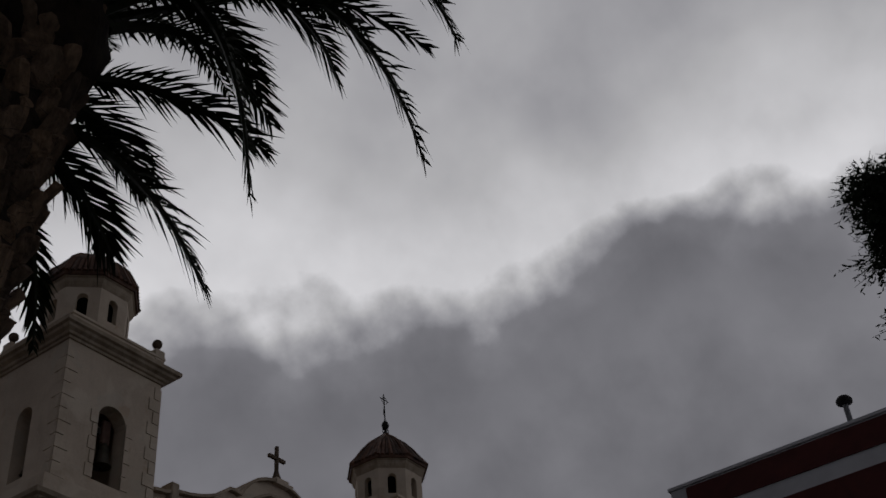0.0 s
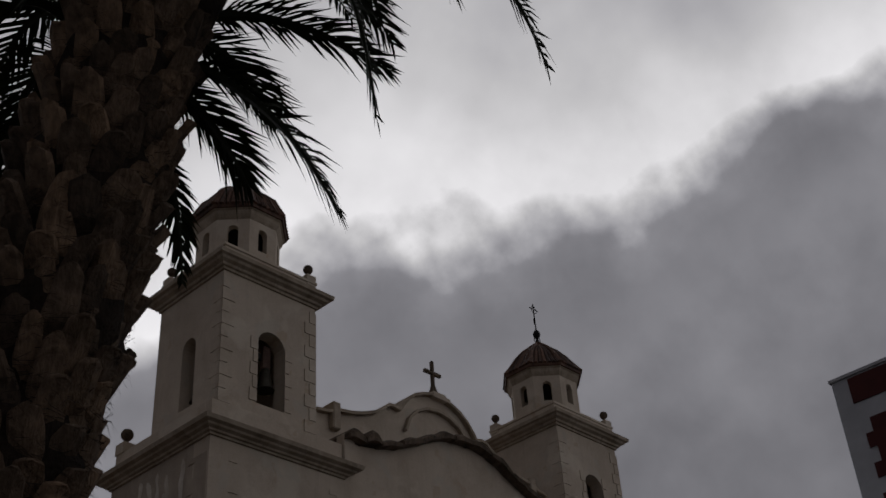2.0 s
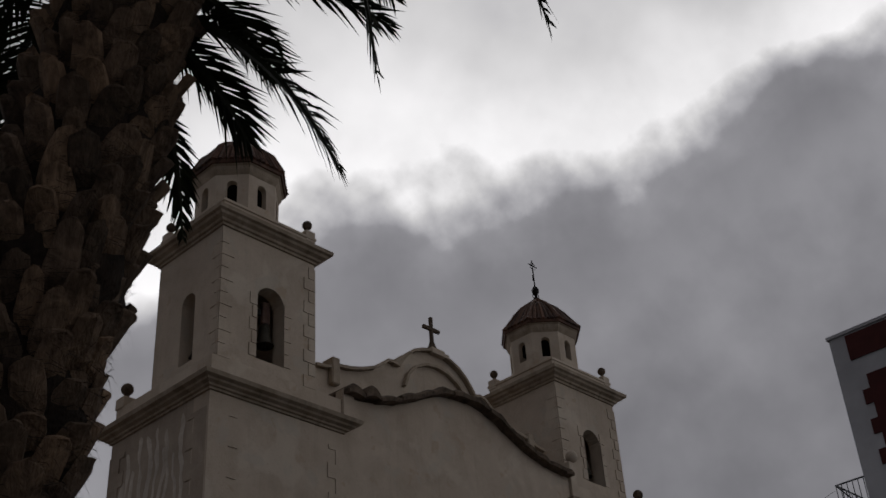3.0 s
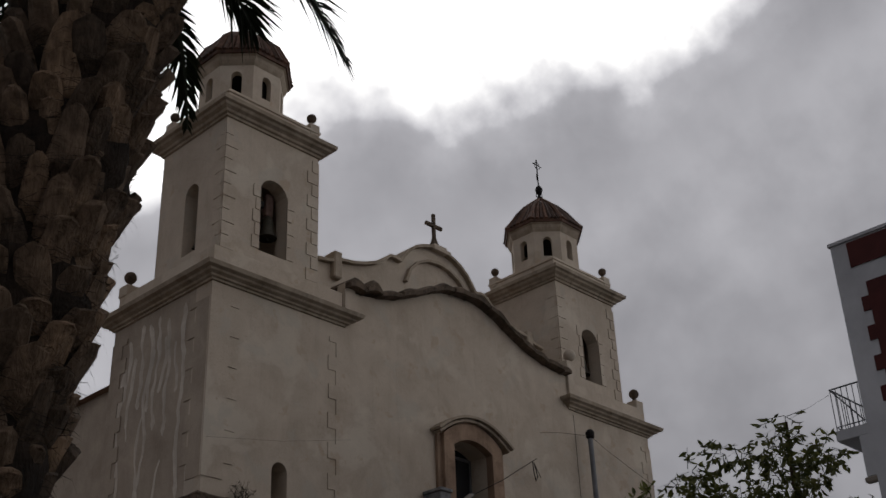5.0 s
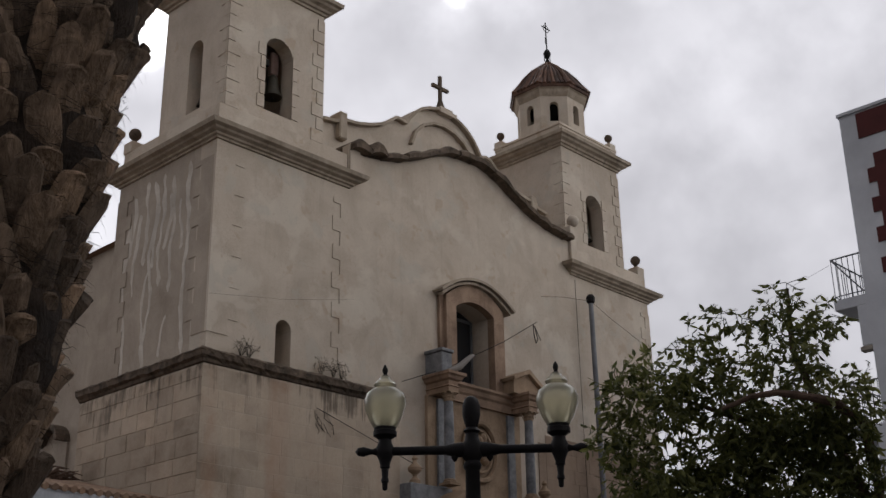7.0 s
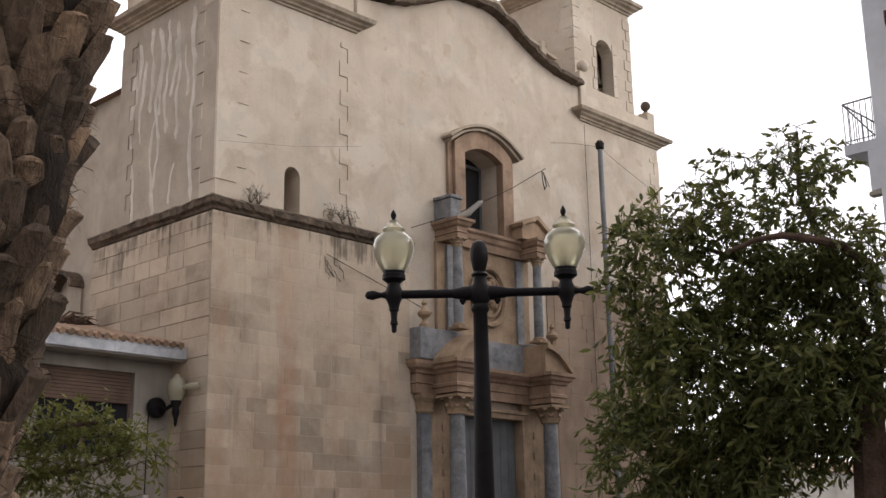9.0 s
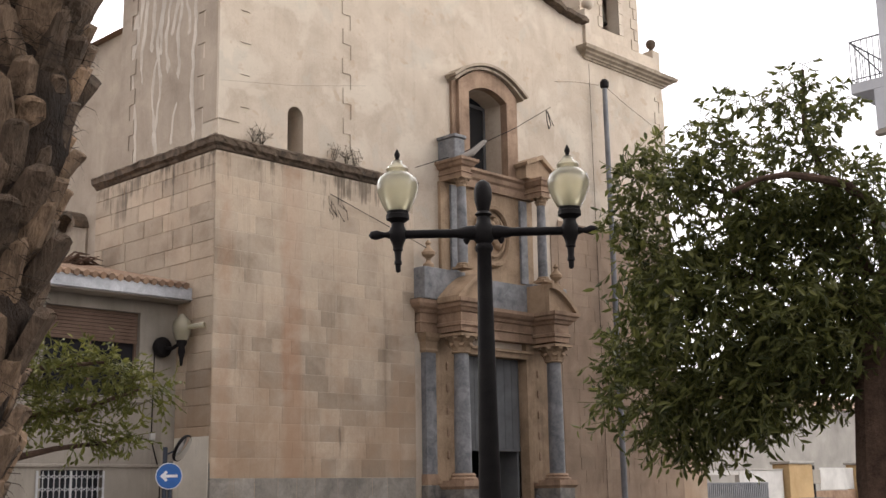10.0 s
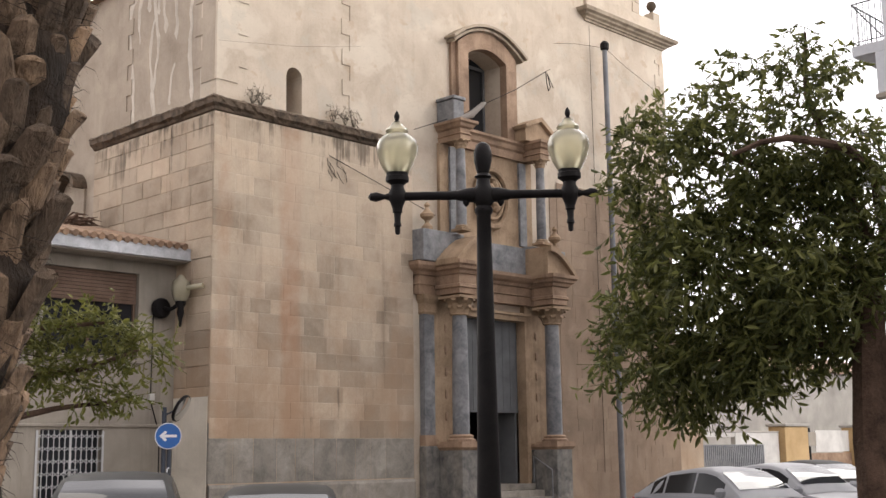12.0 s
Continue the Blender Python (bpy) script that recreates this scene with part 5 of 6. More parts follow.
# ---- street lamps ----
def lamp_head(parent, x, y, z, name="lantern"):
    """A cup, an urn-shaped globe with a lid and spike over it, and a turned drop below; z is the arm's height."""
    bm = B()
    lathe(bm, [(0.010, -0.335), (0.022, -0.325), (0.024, -0.27), (0.034, -0.262), (0.032, -0.235), (0.026, -0.225), (0.032, -0.15), (0.044, -0.14), (0.042, -0.115), (0.052, -0.08), (0.074, -0.03), (0.078, 0.03), (0.058, 0.075), (0.056, 0.10), (0.085, 0.125), (0.102, 0.135), (0.102, 0.175), (0.094, 0.18), (0.094, 0.215), (0.07, 0.22)], (x, y, z), 16)
    head = part(name, bm, IRON, parent, "black turned lamp holder", smooth=True)
    bm = B()
    lathe(bm, [(0.10, 0.205), (0.145, 0.29), (0.178, 0.38), (0.184, 0.44), (0.165, 0.50), (0.115, 0.545), (0.085, 0.56)], (x, y, z), 24)
    part("globe", bm, GLOBE, head, "cream translucent globe", smooth=True)
    bm = B()
    lathe(bm, [(0.035, 0.21), (0.035, 0.25), (0.05, 0.255), (0.05, 0.30), (0.028, 0.305), (0.034, 0.33), (0.03, 0.36), (0.008, 0.38)], (x, y, z), 12)
    part("bulb", bm, SOCKET, head, "pale bulb in its socket", smooth=True)
    bm = B()
    lathe(bm, [(0.085, 0.56), (0.10, 0.585), (0.085, 0.61), (0.055, 0.63), (0.045, 0.66)], (x, y, z), 16)
    part("lid", bm, GLOBE, head, smooth=True)
    bm = B()
    lathe(bm, [(0.03, 0.655), (0.035, 0.665), (0.014, 0.68), (0.026, 0.71), (0.024, 0.73), (0.004, 0.77)], (x, y, z), 10)
    part("spike", bm, IRON, head, smooth=True)


def build_street_lamp():
    c = Vector((7.63, 6.92, 0))
    lamp = thing("street_lamp", c, "black cast iron street lamp with two cream globes", "street lamp")
    t = Vector((0.672, -0.741, 0))
    az = 3.86
    bm = B()
    lathe(bm, [(0.20, 0.0), (0.20, 0.12), (0.16, 0.16), (0.15, 0.7), (0.17, 0.74), (0.115, 0.8), (0.105, 1.2), (0.094, 1.6), (0.066, 3.35), (0.061, 3.68), (0.075, 3.70), (0.08, 3.73), (0.062, 3.76), (0.09, 3.80), (0.095, 3.90), (0.065, 3.94), (0.055, 4.0), (0.075, 4.02), (0.05, 4.05), (0.06, 4.08), (0.078, 4.16), (0.078, 4.24), (0.06, 4.30), (0.02, 4.33)], c, 20)
    part("post", bm, IRON, lamp, smooth=True)
    for s in (-1, 1):
        bm = B()
        a = c + Vector((0, 0, az))
        e = lambda q: tuple(a + t * (s * q))
        tube(bm, [e(0.05), e(0.13), e(0.2), e(0.24), e(0.62), e(0.8), e(0.86), e(0.93), e(0.98), e(1.0)], [0.066, 0.064, 0.05, 0.040, 0.038, 0.042, 0.022, 0.044, 0.034, 0.008], 10)
        part("arm", bm, IRON, lamp, smooth=True)
        bm = B()
        lathe(bm, [(0.01, -0.10), (0.03, -0.07), (0.025, -0.02), (0.03, 0.0)], c + Vector((0, 0, az)) + t * (s * 0.15), 8)
        part("arm_drop", bm, IRON, lamp, smooth=True)
        p = c + t * (s * 0.747)
        lamp_head(lamp, p.x, p.y, az)
    return lamp


build_street_lamp()


# ---- broad-leaved trees ----
def leafy(bm, blobs, count, size, rnd, droop=0.5, narrow=0.3, twig=1.0):
    """Twigs with leaves, spread through the clumps (x, y, z, radius)."""
    weights = [b[3] ** 2 for b in blobs]
    for _ in range(count):
        x, y, z, r = rnd.choices(blobs, weights)[0]
        d = Vector((rnd.gauss(0, 1), rnd.gauss(0, 1), rnd.gauss(0, 1))).normalized()
        p = Vector((x, y, z)) + d * r * rnd.random() ** 0.45 * 1.12
        way = (d * 0.6 + Vector((rnd.uniform(-0.6, 0.6), rnd.uniform(-0.6, 0.6), rnd.uniform(-0.9, 0.5) * droop * 1.4))).normalized()
        ln = rnd.uniform(0.12, 0.26) * twig
        tube(bm, [p - way * 0.05, p + way * ln], [0.004, 0.002], 3)
        for k in range(rnd.randrange(4, 8)):
            q = p + way * ln * (k + 0.5) / 6
            lw = (way * 0.5 + Vector((rnd.uniform(-1, 1), rnd.uniform(-1, 1), rnd.uniform(-1.1, 0.4) * (0.5 + droop)))).normalized()
            s = size * rnd.uniform(0.6, 1.2)
            sd = lw.cross(Vector((rnd.uniform(-1, 1), rnd.uniform(-1, 1), rnd.uniform(-0.3, 1)))).normalized() * s * narrow * 0.5
            nrm = lw.cross(sd).normalized() * s * 0.06
            a, b = bm.verts.new(q), bm.verts.new(q + lw * s - nrm * 1.5)
            c0, c1 = bm.verts.new(q + lw * s * 0.32), bm.verts.new(q + lw * s * 0.68 - nrm * 0.4)
            l0, l1 = bm.verts.new(q + lw * s * 0.30 - sd * 0.9 + nrm), bm.verts.new(q + lw * s * 0.66 - sd * 0.8 + nrm * 0.6)
            r0, r1 = bm.verts.new(q + lw * s * 0.30 + sd * 0.9 + nrm), bm.verts.new(q + lw * s * 0.66 + sd * 0.8 + nrm * 0.6)
            bm.faces.new((a, c0, l0))
            bm.faces.new((a, r0, c0))
            bm.faces.new((l0, c0, c1, l1))
            bm.faces.new((c0, r0, r1, c1))
            bm.faces.new((l1, c1, b))
            bm.faces.new((c1, r1, b))


def limb(name, pts, r0, r1, parent, label=""):
    bm = B()
    n = len(pts)
    fine, rad = [], []
    for i in range((n - 1) * 4 + 1):
        f = i / 4
        k = min(int(f), n - 2)
        p = Vector(pts[k]).lerp(Vector(pts[k + 1]), f - k)
        p += Vector((noise.noise(p * 3), noise.noise(p * 3 + Vector((5, 5, 5))), 0)) * 0.03
        fine.append(p)
        rad.append(r0 + (r1 - r0) * i / ((n - 1) * 4))
    tube(bm, fine, rad, 8)
    return part(name, bm, BARK, parent, label, smooth=True)


def build_street_tree():
    t = thing("street_tree", (8.24, 3.72, 0), "small street tree with a dense crown of dark narrow leaves", "tree")
    limb("trunk", [(8.24, 3.72, 0), (8.2, 3.8, 0.9), (8.18, 3.83, 1.7), (8.2, 3.8, 2.3), (8.18, 3.8, 2.75)], 0.16, 0.11, t, "dark reddish brown trunk")
    for pts, a, b in (([(8.22, 3.74, 2.7), (8.1, 3.9, 2.95), (8.0, 4.1, 3.05), (7.7, 4.6, 3.2)], 0.07, 0.02), ([(8.22, 3.74, 2.7), (8.35, 3.72, 3.2), (8.1, 3.62, 3.60), (7.64, 3.60, 3.66), (7.47, 3.77, 3.71), (7.40, 3.90, 3.74), (7.31, 4.07, 3.73), (7.22, 4.24, 3.66)], 0.045, 0.016),
                      ([(8.2, 3.76, 3.1), (8.15, 3.95, 3.7), (8.0, 4.05, 4.2), (7.93, 4.0, 4.65)], 0.05, 0.012), ([(8.24, 3.72, 2.4), (8.0, 4.2, 2.4), (7.7, 4.7, 2.35), (7.5, 5.1, 2.4)], 0.05, 0.012),
                      ([(8.2, 3.76, 3.1), (7.9, 4.4, 3.7), (7.6, 4.8, 3.9)], 0.04, 0.012), ([(8.24, 3.72, 2.3), (8.6, 3.4, 2.9), (8.9, 3.1, 3.4)], 0.06, 0.015), ([(8.2, 3.76, 2.9), (7.8, 4.8, 2.9), (7.5, 5.2, 3.1)], 0.045, 0.012)):
        limb("limb", pts, a, b, t)
    rnd = random.Random(21)
    lower = [(7.41, 5.11, 2.30, 0.34), (7.80, 4.88, 2.18, 0.32), (7.57, 4.28, 2.24, 0.26), (8.29, 4.22, 2.36, 0.2), (7.65, 5.29, 2.83, 0.29), (7.39, 5.14, 3.28, 0.2), (7.27, 4.59, 2.93, 0.29), (8.24, 4.72, 2.83, 0.36), (7.73, 3.99, 2.79, 0.38), (8.19, 3.72, 3.15, 0.24), (8.63, 3.97, 2.62, 0.36),
             (8.8, 3.2, 3.0, 0.5), (8.9, 3.0, 3.5, 0.3), (8.5, 3.1, 2.5, 0.4), (7.3, 5.3, 2.6, 0.15), (7.75, 4.1, 2.75, 0.3), (8.0, 4.0, 2.55, 0.27), (7.75, 4.5, 2.45, 0.34), (7.6, 4.75, 2.35, 0.34), (8.1, 3.85, 2.95, 0.3)]
    middle = [(7.31, 5.06, 3.89, 0.17), (7.13, 4.69, 3.79, 0.14), (7.44, 4.66, 3.86, 0.15), (7.57, 4.45, 3.83, 0.15), (7.69, 4.30, 3.76, 0.13), (8.08, 4.24, 3.82, 0.13), (7.81, 3.89, 3.65, 0.19), (7.84, 3.61, 3.64, 0.19), (7.25, 5.08, 3.60, 0.19), (7.55, 4.76, 3.67, 0.10), (7.87, 4.65, 3.66, 0.12), (7.77, 4.36, 3.56, 0.12), (7.67, 4.10, 3.52, 0.14), (8.18, 4.13, 3.54, 0.16), (7.53, 4.69, 3.43, 0.08), (7.76, 4.54, 3.49, 0.09), (8.01, 3.79, 3.42, 0.21), (7.57, 4.30, 3.29, 0.12), (7.48, 4.99, 3.53, 0.10), (7.94, 4.36, 3.50, 0.17), (7.50, 4.40, 3.24, 0.16), (7.54, 4.70, 3.23, 0.15)]
    middle += [(7.8, 4.0, 3.3, 0.12), (7.4, 4.9, 3.05, 0.2), (7.5, 4.95, 2.9, 0.2), (7.45, 4.75, 3.2, 0.15), (7.45, 4.6, 3.35, 0.12), (7.95, 3.85, 3.55, 0.16), (7.79, 4.12, 3.27, 0.19), (7.23, 4.79, 3.26, 0.16), (7.52, 4.25, 3.62, 0.15), (7.67, 4.96, 3.77, 0.10), (7.98, 4.55, 3.23, 0.17), (7.57, 4.58, 3.15, 0.17)]
    top = [(7.91, 3.99, 4.70, 0.06), (7.71, 3.83, 4.50, 0.05), (7.89, 4.10, 4.68, 0.03), (7.24, 4.16, 4.31, 0.11), (7.63, 4.22, 4.37, 0.09), (7.59, 3.94, 4.36, 0.12), (8.00, 3.80, 4.37, 0.12), (7.60, 3.72, 4.18, 0.14), (7.97, 4.06, 4.23, 0.15), (7.68, 4.13, 4.21, 0.12), (7.63, 4.65, 4.36, 0.10), (7.32, 4.63, 4.22, 0.08), (7.18, 4.83, 4.13, 0.09), (7.33, 5.09, 4.11, 0.07), (7.57, 5.00, 4.09, 0.14), (7.33, 4.60, 3.97, 0.15), (7.78, 4.64, 4.10, 0.17), (7.87, 4.45, 4.06, 0.15), (7.52, 4.01, 3.96, 0.11), (7.89, 3.94, 4.02, 0.14), (8.02, 3.88, 3.95, 0.11), (8.27, 3.75, 3.93, 0.10)]
    bm = B()
    leafy(bm, lower, 2900, 0.094, rnd, 0.7, 0.32)
    leafy(bm, middle, 1500, 0.074, rnd, 0.6, 0.40, 0.7)
    leafy(bm, top, 430, 0.068, rnd, 0.5, 0.42, 0.5)
    part("crown", bm, LEAF, t, "dense dark green narrow leaves")


def build_small_tree():
    t = thing("young_tree", (2.9, 7.5, 0), "young tree with light green leaves on low spreading branches", "tree")
    limb("trunk", [(2.9, 7.5, 0), (2.95, 7.45, 1.0), (3.05, 7.4, 1.7), (3.1, 7.4, 2.3)], 0.10, 0.07, t)
    for pts in ([(2.98, 7.45, 1.72), (3.49, 7.2, 1.88), (3.78, 7.05, 1.96), (4.11, 6.87, 2.01)], [(3.05, 7.4, 1.9), (3.48, 7.2, 2.06), (3.66, 7.12, 2.16), (3.89, 6.99, 2.2), (4.2, 6.8, 2.33)], [(3.08, 7.4, 2.2), (3.6, 7.1, 2.45), (4.0, 6.9, 2.5)]):
        limb("limb", pts, 0.035, 0.01, t, "thin bare branch")
    rnd = random.Random(8)
    bm = B()
    leafy(bm, [(3.80, 7.04, 2.43, 0.16), (4.01, 6.92, 2.40, 0.17), (3.71, 7.09, 2.22, 0.14), (4.17, 6.82, 2.28, 0.12), (3.93, 6.97, 2.10, 0.13), (4.09, 6.87, 2.47, 0.12), (4.33, 6.72, 2.32, 0.07), (3.64, 7.12, 2.53, 0.13), (4.14, 6.85, 2.04, 0.08), (3.60, 7.14, 2.10, 0.12)], 420, 0.052, rnd, 0.4, 0.42, 0.8)
    part("crown", bm, LEAF_LIGHT, t, "loose yellow-green leaves")


def build_conifer():
    t = thing("conifer", (10.1, 0.55, 0), "tall dark conifer with ragged feathery branches", "tree")
    limb("trunk", [(10.1, 0.55, 0), (10.1, 0.55, 4), (10.05, 0.6, 8), (10.05, 0.6, 9.6)], 0.22, 0.05, t)
    for z, e in ((7.4, (8.86, 1.55, 7.65)), (7.9, (8.9, 1.35, 8.3)), (6.8, (8.9, 1.5, 7.0)), (7.6, (8.9, 1.3, 7.8))):
        limb("limb", [(10.08, 0.57, z - 0.2), (9.5, 0.95, z), e], 0.05, 0.015, t)
    rnd = random.Random(31)
    bm = B()
    leafy(bm, [(8.89, 1.37, 8.32, 0.24), (8.93, 1.33, 7.9, 0.22), (8.88, 1.55, 7.68, 0.13), (8.88, 1.50, 7.0, 0.12), (9.0, 1.05, 8.07, 0.42), (9.4, 0.8, 8.6, 0.5), (9.9, 0.6, 9.0, 0.6), (9.6, 0.9, 7.0, 0.5), (10.1, 0.5, 6.0, 0.8)], 900, 0.06, rnd, 0.2, 0.3)
    leafy(bm, [(8.89, 1.37, 8.30, 0.20), (8.93, 1.33, 7.92, 0.18), (8.87, 1.52, 7.68, 0.11), (8.88, 1.48, 7.0, 0.10), (8.96, 1.15, 8.1, 0.3)], 1700, 0.06, rnd, 0.2, 0.34)
    part("crown", bm, NEEDLE, t, "dark scaly foliage")


build_street_tree()
build_small_tree()
build_conifer()


# ---- weeds rooted on the stone ledge ----
def build_weeds():
    rnd = random.Random(77)
    dry = leaf_material("dry_weed", (0.055, 0.045, 0.032), (0.15, 0.12, 0.085), 0.7, 0.2)
    for x, n in ((18.05, 8), (17.8, 5), (20.45, 9), (20.9, 7), (21.2, 5)):
        w = thing("weed", (x, 23.9, 10.34), "dry weed growing from the stone ledge", "weed", "weeds on the ledge")
        bm = B()
        leafy(bm, [(x, 23.86, 10.5, 0.13), (x + 0.16, 23.86, 10.62, 0.12), (x - 0.12, 23.88, 10.72, 0.10)], n * 2, 0.05, rnd, 0.2, 0.3)
        for k in range(9):
            tube(bm, [(x, 23.9, 10.34), (x + rnd.uniform(-0.12, 0.15), 23.87, 10.55), (x + rnd.uniform(-0.32, 0.36), 23.87, rnd.uniform(10.65, 10.95))], [0.009, 0.007, 0.003], 4)
        part("foliage", bm, dry, w)


build_weeds()


# ---- house against the tower ----
SHUTTER = surface("brown_roller_shutter", (0.10, 0.06, 0.04), (0.17, 0.11, 0.08), 0.7, 30, 2, 0.1)
CREAM_WASH = surface("cream_limewash", (0.60, 0.54, 0.45), (0.78, 0.72, 0.62), 0.9, 30, 0.8, 0.15, streak=0.2, streak_col=(0.30, 0.25, 0.19))
GRILLE = surface("white_iron_grille", (0.40, 0.40, 0.40), (0.56, 0.56, 0.56), 0.5, 30, 2, 0.05)
LEAD = surface("pale_metal_flashing", (0.30, 0.31, 0.33), (0.55, 0.56, 0.58), 0.5, 18, 3.0, 0.2)


def build_house():
    house = thing("house", (10, 25.4, 0), "low grey rendered house with tiled eave beside the tower", "house")
    y = 25.4
    bm = B()
    wall(bm, 0, 16.70, 0, 3.0, [(14.03, 1.55, 0.5, 2.30, 0)], front(y), 0.3)
    wall(bm, 0, 16.70, 3.0, 6.32, [(14.42, 2.45, 3.95, 6.02, 0)], front(y), 0.3)
    box(bm, 0, 16.70, y + 0.3, 34, 6.2, 6.3)
    box(bm, 0, 16.70, y + 1.2, y + 1.3, 0, 6.2)
    body = part("wall", bm, HOUSE_GREY, house)
    bm = B()
    strip_moulding(bm, 0, 16.70, [(0.0, 2.36), (0.05, 2.37), (0.05, 2.42), (0.0, 2.44)], front(y), False)
    part("string_course", bm, HOUSE_GREY, body)
    bm = B()
    box(bm, -0.2, 16.72, y - 0.55, y + 0.3, 6.325, 6.46)
    part("soffit", bm, HOUSE_GREY, house)
    bm = B()
    box(bm, -0.2, 16.74, y - 0.62, y - 0.5, 6.36, 6.66, 0.015)
    part("flashing", bm, LEAD, house, "pale peeling metal flashing along the eave")
    bm = B()
    prism(bm, [(y - 0.6, 6.63), (y + 7.5, 8.55), (y + 7.5, 8.45), (y - 0.4, 6.47)], lambda u, d, z: (d, u, z), -0.2, 16.7)
    roof = part("roof", bm, CLAY, house, "clay tile roof")
    bm = B()
    rnd = random.Random(2)
    for i in range(28):
        x = 10.4 + i * 0.225
        tube(bm, [(x, y - 0.66 - 0.05 * rnd.random(), 6.69), (x, y + 7.4, 8.6)], [0.085, 0.08], 6)
    part("roof_tiles", bm, CLAY, roof, "rows of curved clay tiles", kind="stuff")
    # upper window with a half-raised shutter
    w = part("window_frame", box(B(), 13.2, 15.64, y + 0.12, y + 0.2, 3.95, 4.03), HOUSE_GREY, house)
    bm = B()
    box(bm, 13.2, 15.64, y + 0.2, y + 0.22, 3.95, 6.02)
    part("pane", bm, GLASS, w, "dark window pane")
    for k in range(9):
        bm = B()
        box(bm, 13.2, 15.64, y + 0.10, y + 0.135, 5.28 + k * 0.083, 5.355 + k * 0.083, 0.006)
        part("shutter_slat", bm, SHUTTER, w)
    for x in (13.2, 14.38, 15.58):
        bm = B()
        box(bm, x, x + 0.06, y + 0.14, y + 0.19, 4.03, 5.3)
        part("mullion", bm, SHUTTER, w)
    bm = B()
    box(bm, 13.1, 15.75, y - 0.1, y + 0.1, 3.86, 3.95, 0.01)
    part("sill", bm, HOUSE_GREY, house)
    # barred window on the ground floor
    g = part("grille", box(B(), 13.15, 14.82, y - 0.03, y - 0.015, 0.5, 0.54), GRILLE, house, "white folding iron grille")
    n = 12
    for i in range(n + 1):
        bm = B()
        x = 13.17 + i * 1.63 / n
        wide = 0.05 if i in (0, 6, 12) else 0.014
        box(bm, x - wide / 2, x + wide / 2, y - 0.03, y - 0.01, 0.54, 2.28)
        part("bar", bm, GRILLE, g)
    for j in range(6):
        bm = B()
        for i in range(n):
            xa, xb = 13.17 + i * 1.63 / n, 13.17 + (i + 1) * 1.63 / n
            za = 0.7 + j * 0.28
            tube(bm, [(xa, y - 0.02, za + (0.1 if i % 2 else 0)), (xb, y - 0.02, za + (0 if i % 2 else 0.1))], 0.008, 4)
            tube(bm, [(xa, y - 0.02, za + (0 if i % 2 else 0.1) + 0.0), (xb, y - 0.02, za + (0.1 if i % 2 else 0))], 0.008, 4)
        part("lattice", bm, GRILLE, g)
    bm = B()
    box(bm, 13.12, 14.85, y + 0.2, y + 0.23, 0.5, 2.3)
    part("ground_pane", bm, GLASS, house)
    # wall cable and junction box
    bm = B()
    tube(bm, [(16.05, y - 0.02, 5.2), (16.03, y - 0.02, 3.0), (16.3, y - 0.02, 2.2), (16.3, y - 0.02, 1.0)], 0.015, 5)
    part("cable", bm, IRON, house)
    bm = B()
    box(bm, 15.98, 16.12, y - 0.07, y, 3.0, 3.16, 0.01)
    part("junction_box", bm, WHITE_PAINT, house, "small white junction box")
    # painted strip on the tower side where the house meets it
    bm = B()
    box(bm, 16.655, 16.672, 23.95, 25.36, 0.1, 3.05)
    tagged(part("whitewash_panel", bm, CREAM_WASH, stone_base), "whitewashed patch low on the tower side")
    # lamp on a wall bracket
    l = thing("wall_lamp", (16.6, 25.3, 5.0), "black wall lamp with cream globe on a bracket", "wall lamp")
    bm = B()
    c = Vector((16.2, 25.38, 5.22))
    lathe(bm, [(0.02, -0.02), (0.2, 0.0), (0.25, 0.06), (0.25, 0.14), (0.2, 0.2), (0.02, 0.22)], (0, 0, 0), 18)
    bmesh.ops.transform(bm, matrix=Matrix.Translation(c) @ pose(0, 0, 0, 90, 0, 0), verts=bm.verts)
    part("wall_plate", bm, IRON, l, smooth=True)
    bm = B()
    tube(bm, [(16.2, 25.25, 5.22), (16.25, 24.95, 5.16), (16.33, 24.7, 5.28)], [0.06, 0.045, 0.05], 8)
    part("bracket", bm, IRON, l, smooth=True)
    p = (16.35, 24.68)
    bm = B()
    lathe(bm, [(0.01, 4.72), (0.035, 4.76), (0.045, 4.9), (0.09, 5.06), (0.075, 5.18), (0.13, 5.28), (0.12, 5.36)], (*p, 0), 12)
    part("holder", bm, IRON, l, smooth=True)
    bm = B()
    lathe(bm, [(0.15, 5.34), (0.21, 5.5), (0.235, 5.68), (0.2, 5.82), (0.11, 5.9), (0.05, 5.98)], (*p, 0), 18)
    part("globe", bm, GLOBE, l, "cream globe", smooth=True)
    # floodlight tube beside it
    bm = B()
    tube(bm, [(16.25, 24.72, 5.62), (16.62, 24.15, 5.70)], [0.075, 0.065], 10)
    tagged(part("floodlight", bm, GLOBE), "pale tubular floodlight fixed to the tower corner", "floodlight")


build_house()


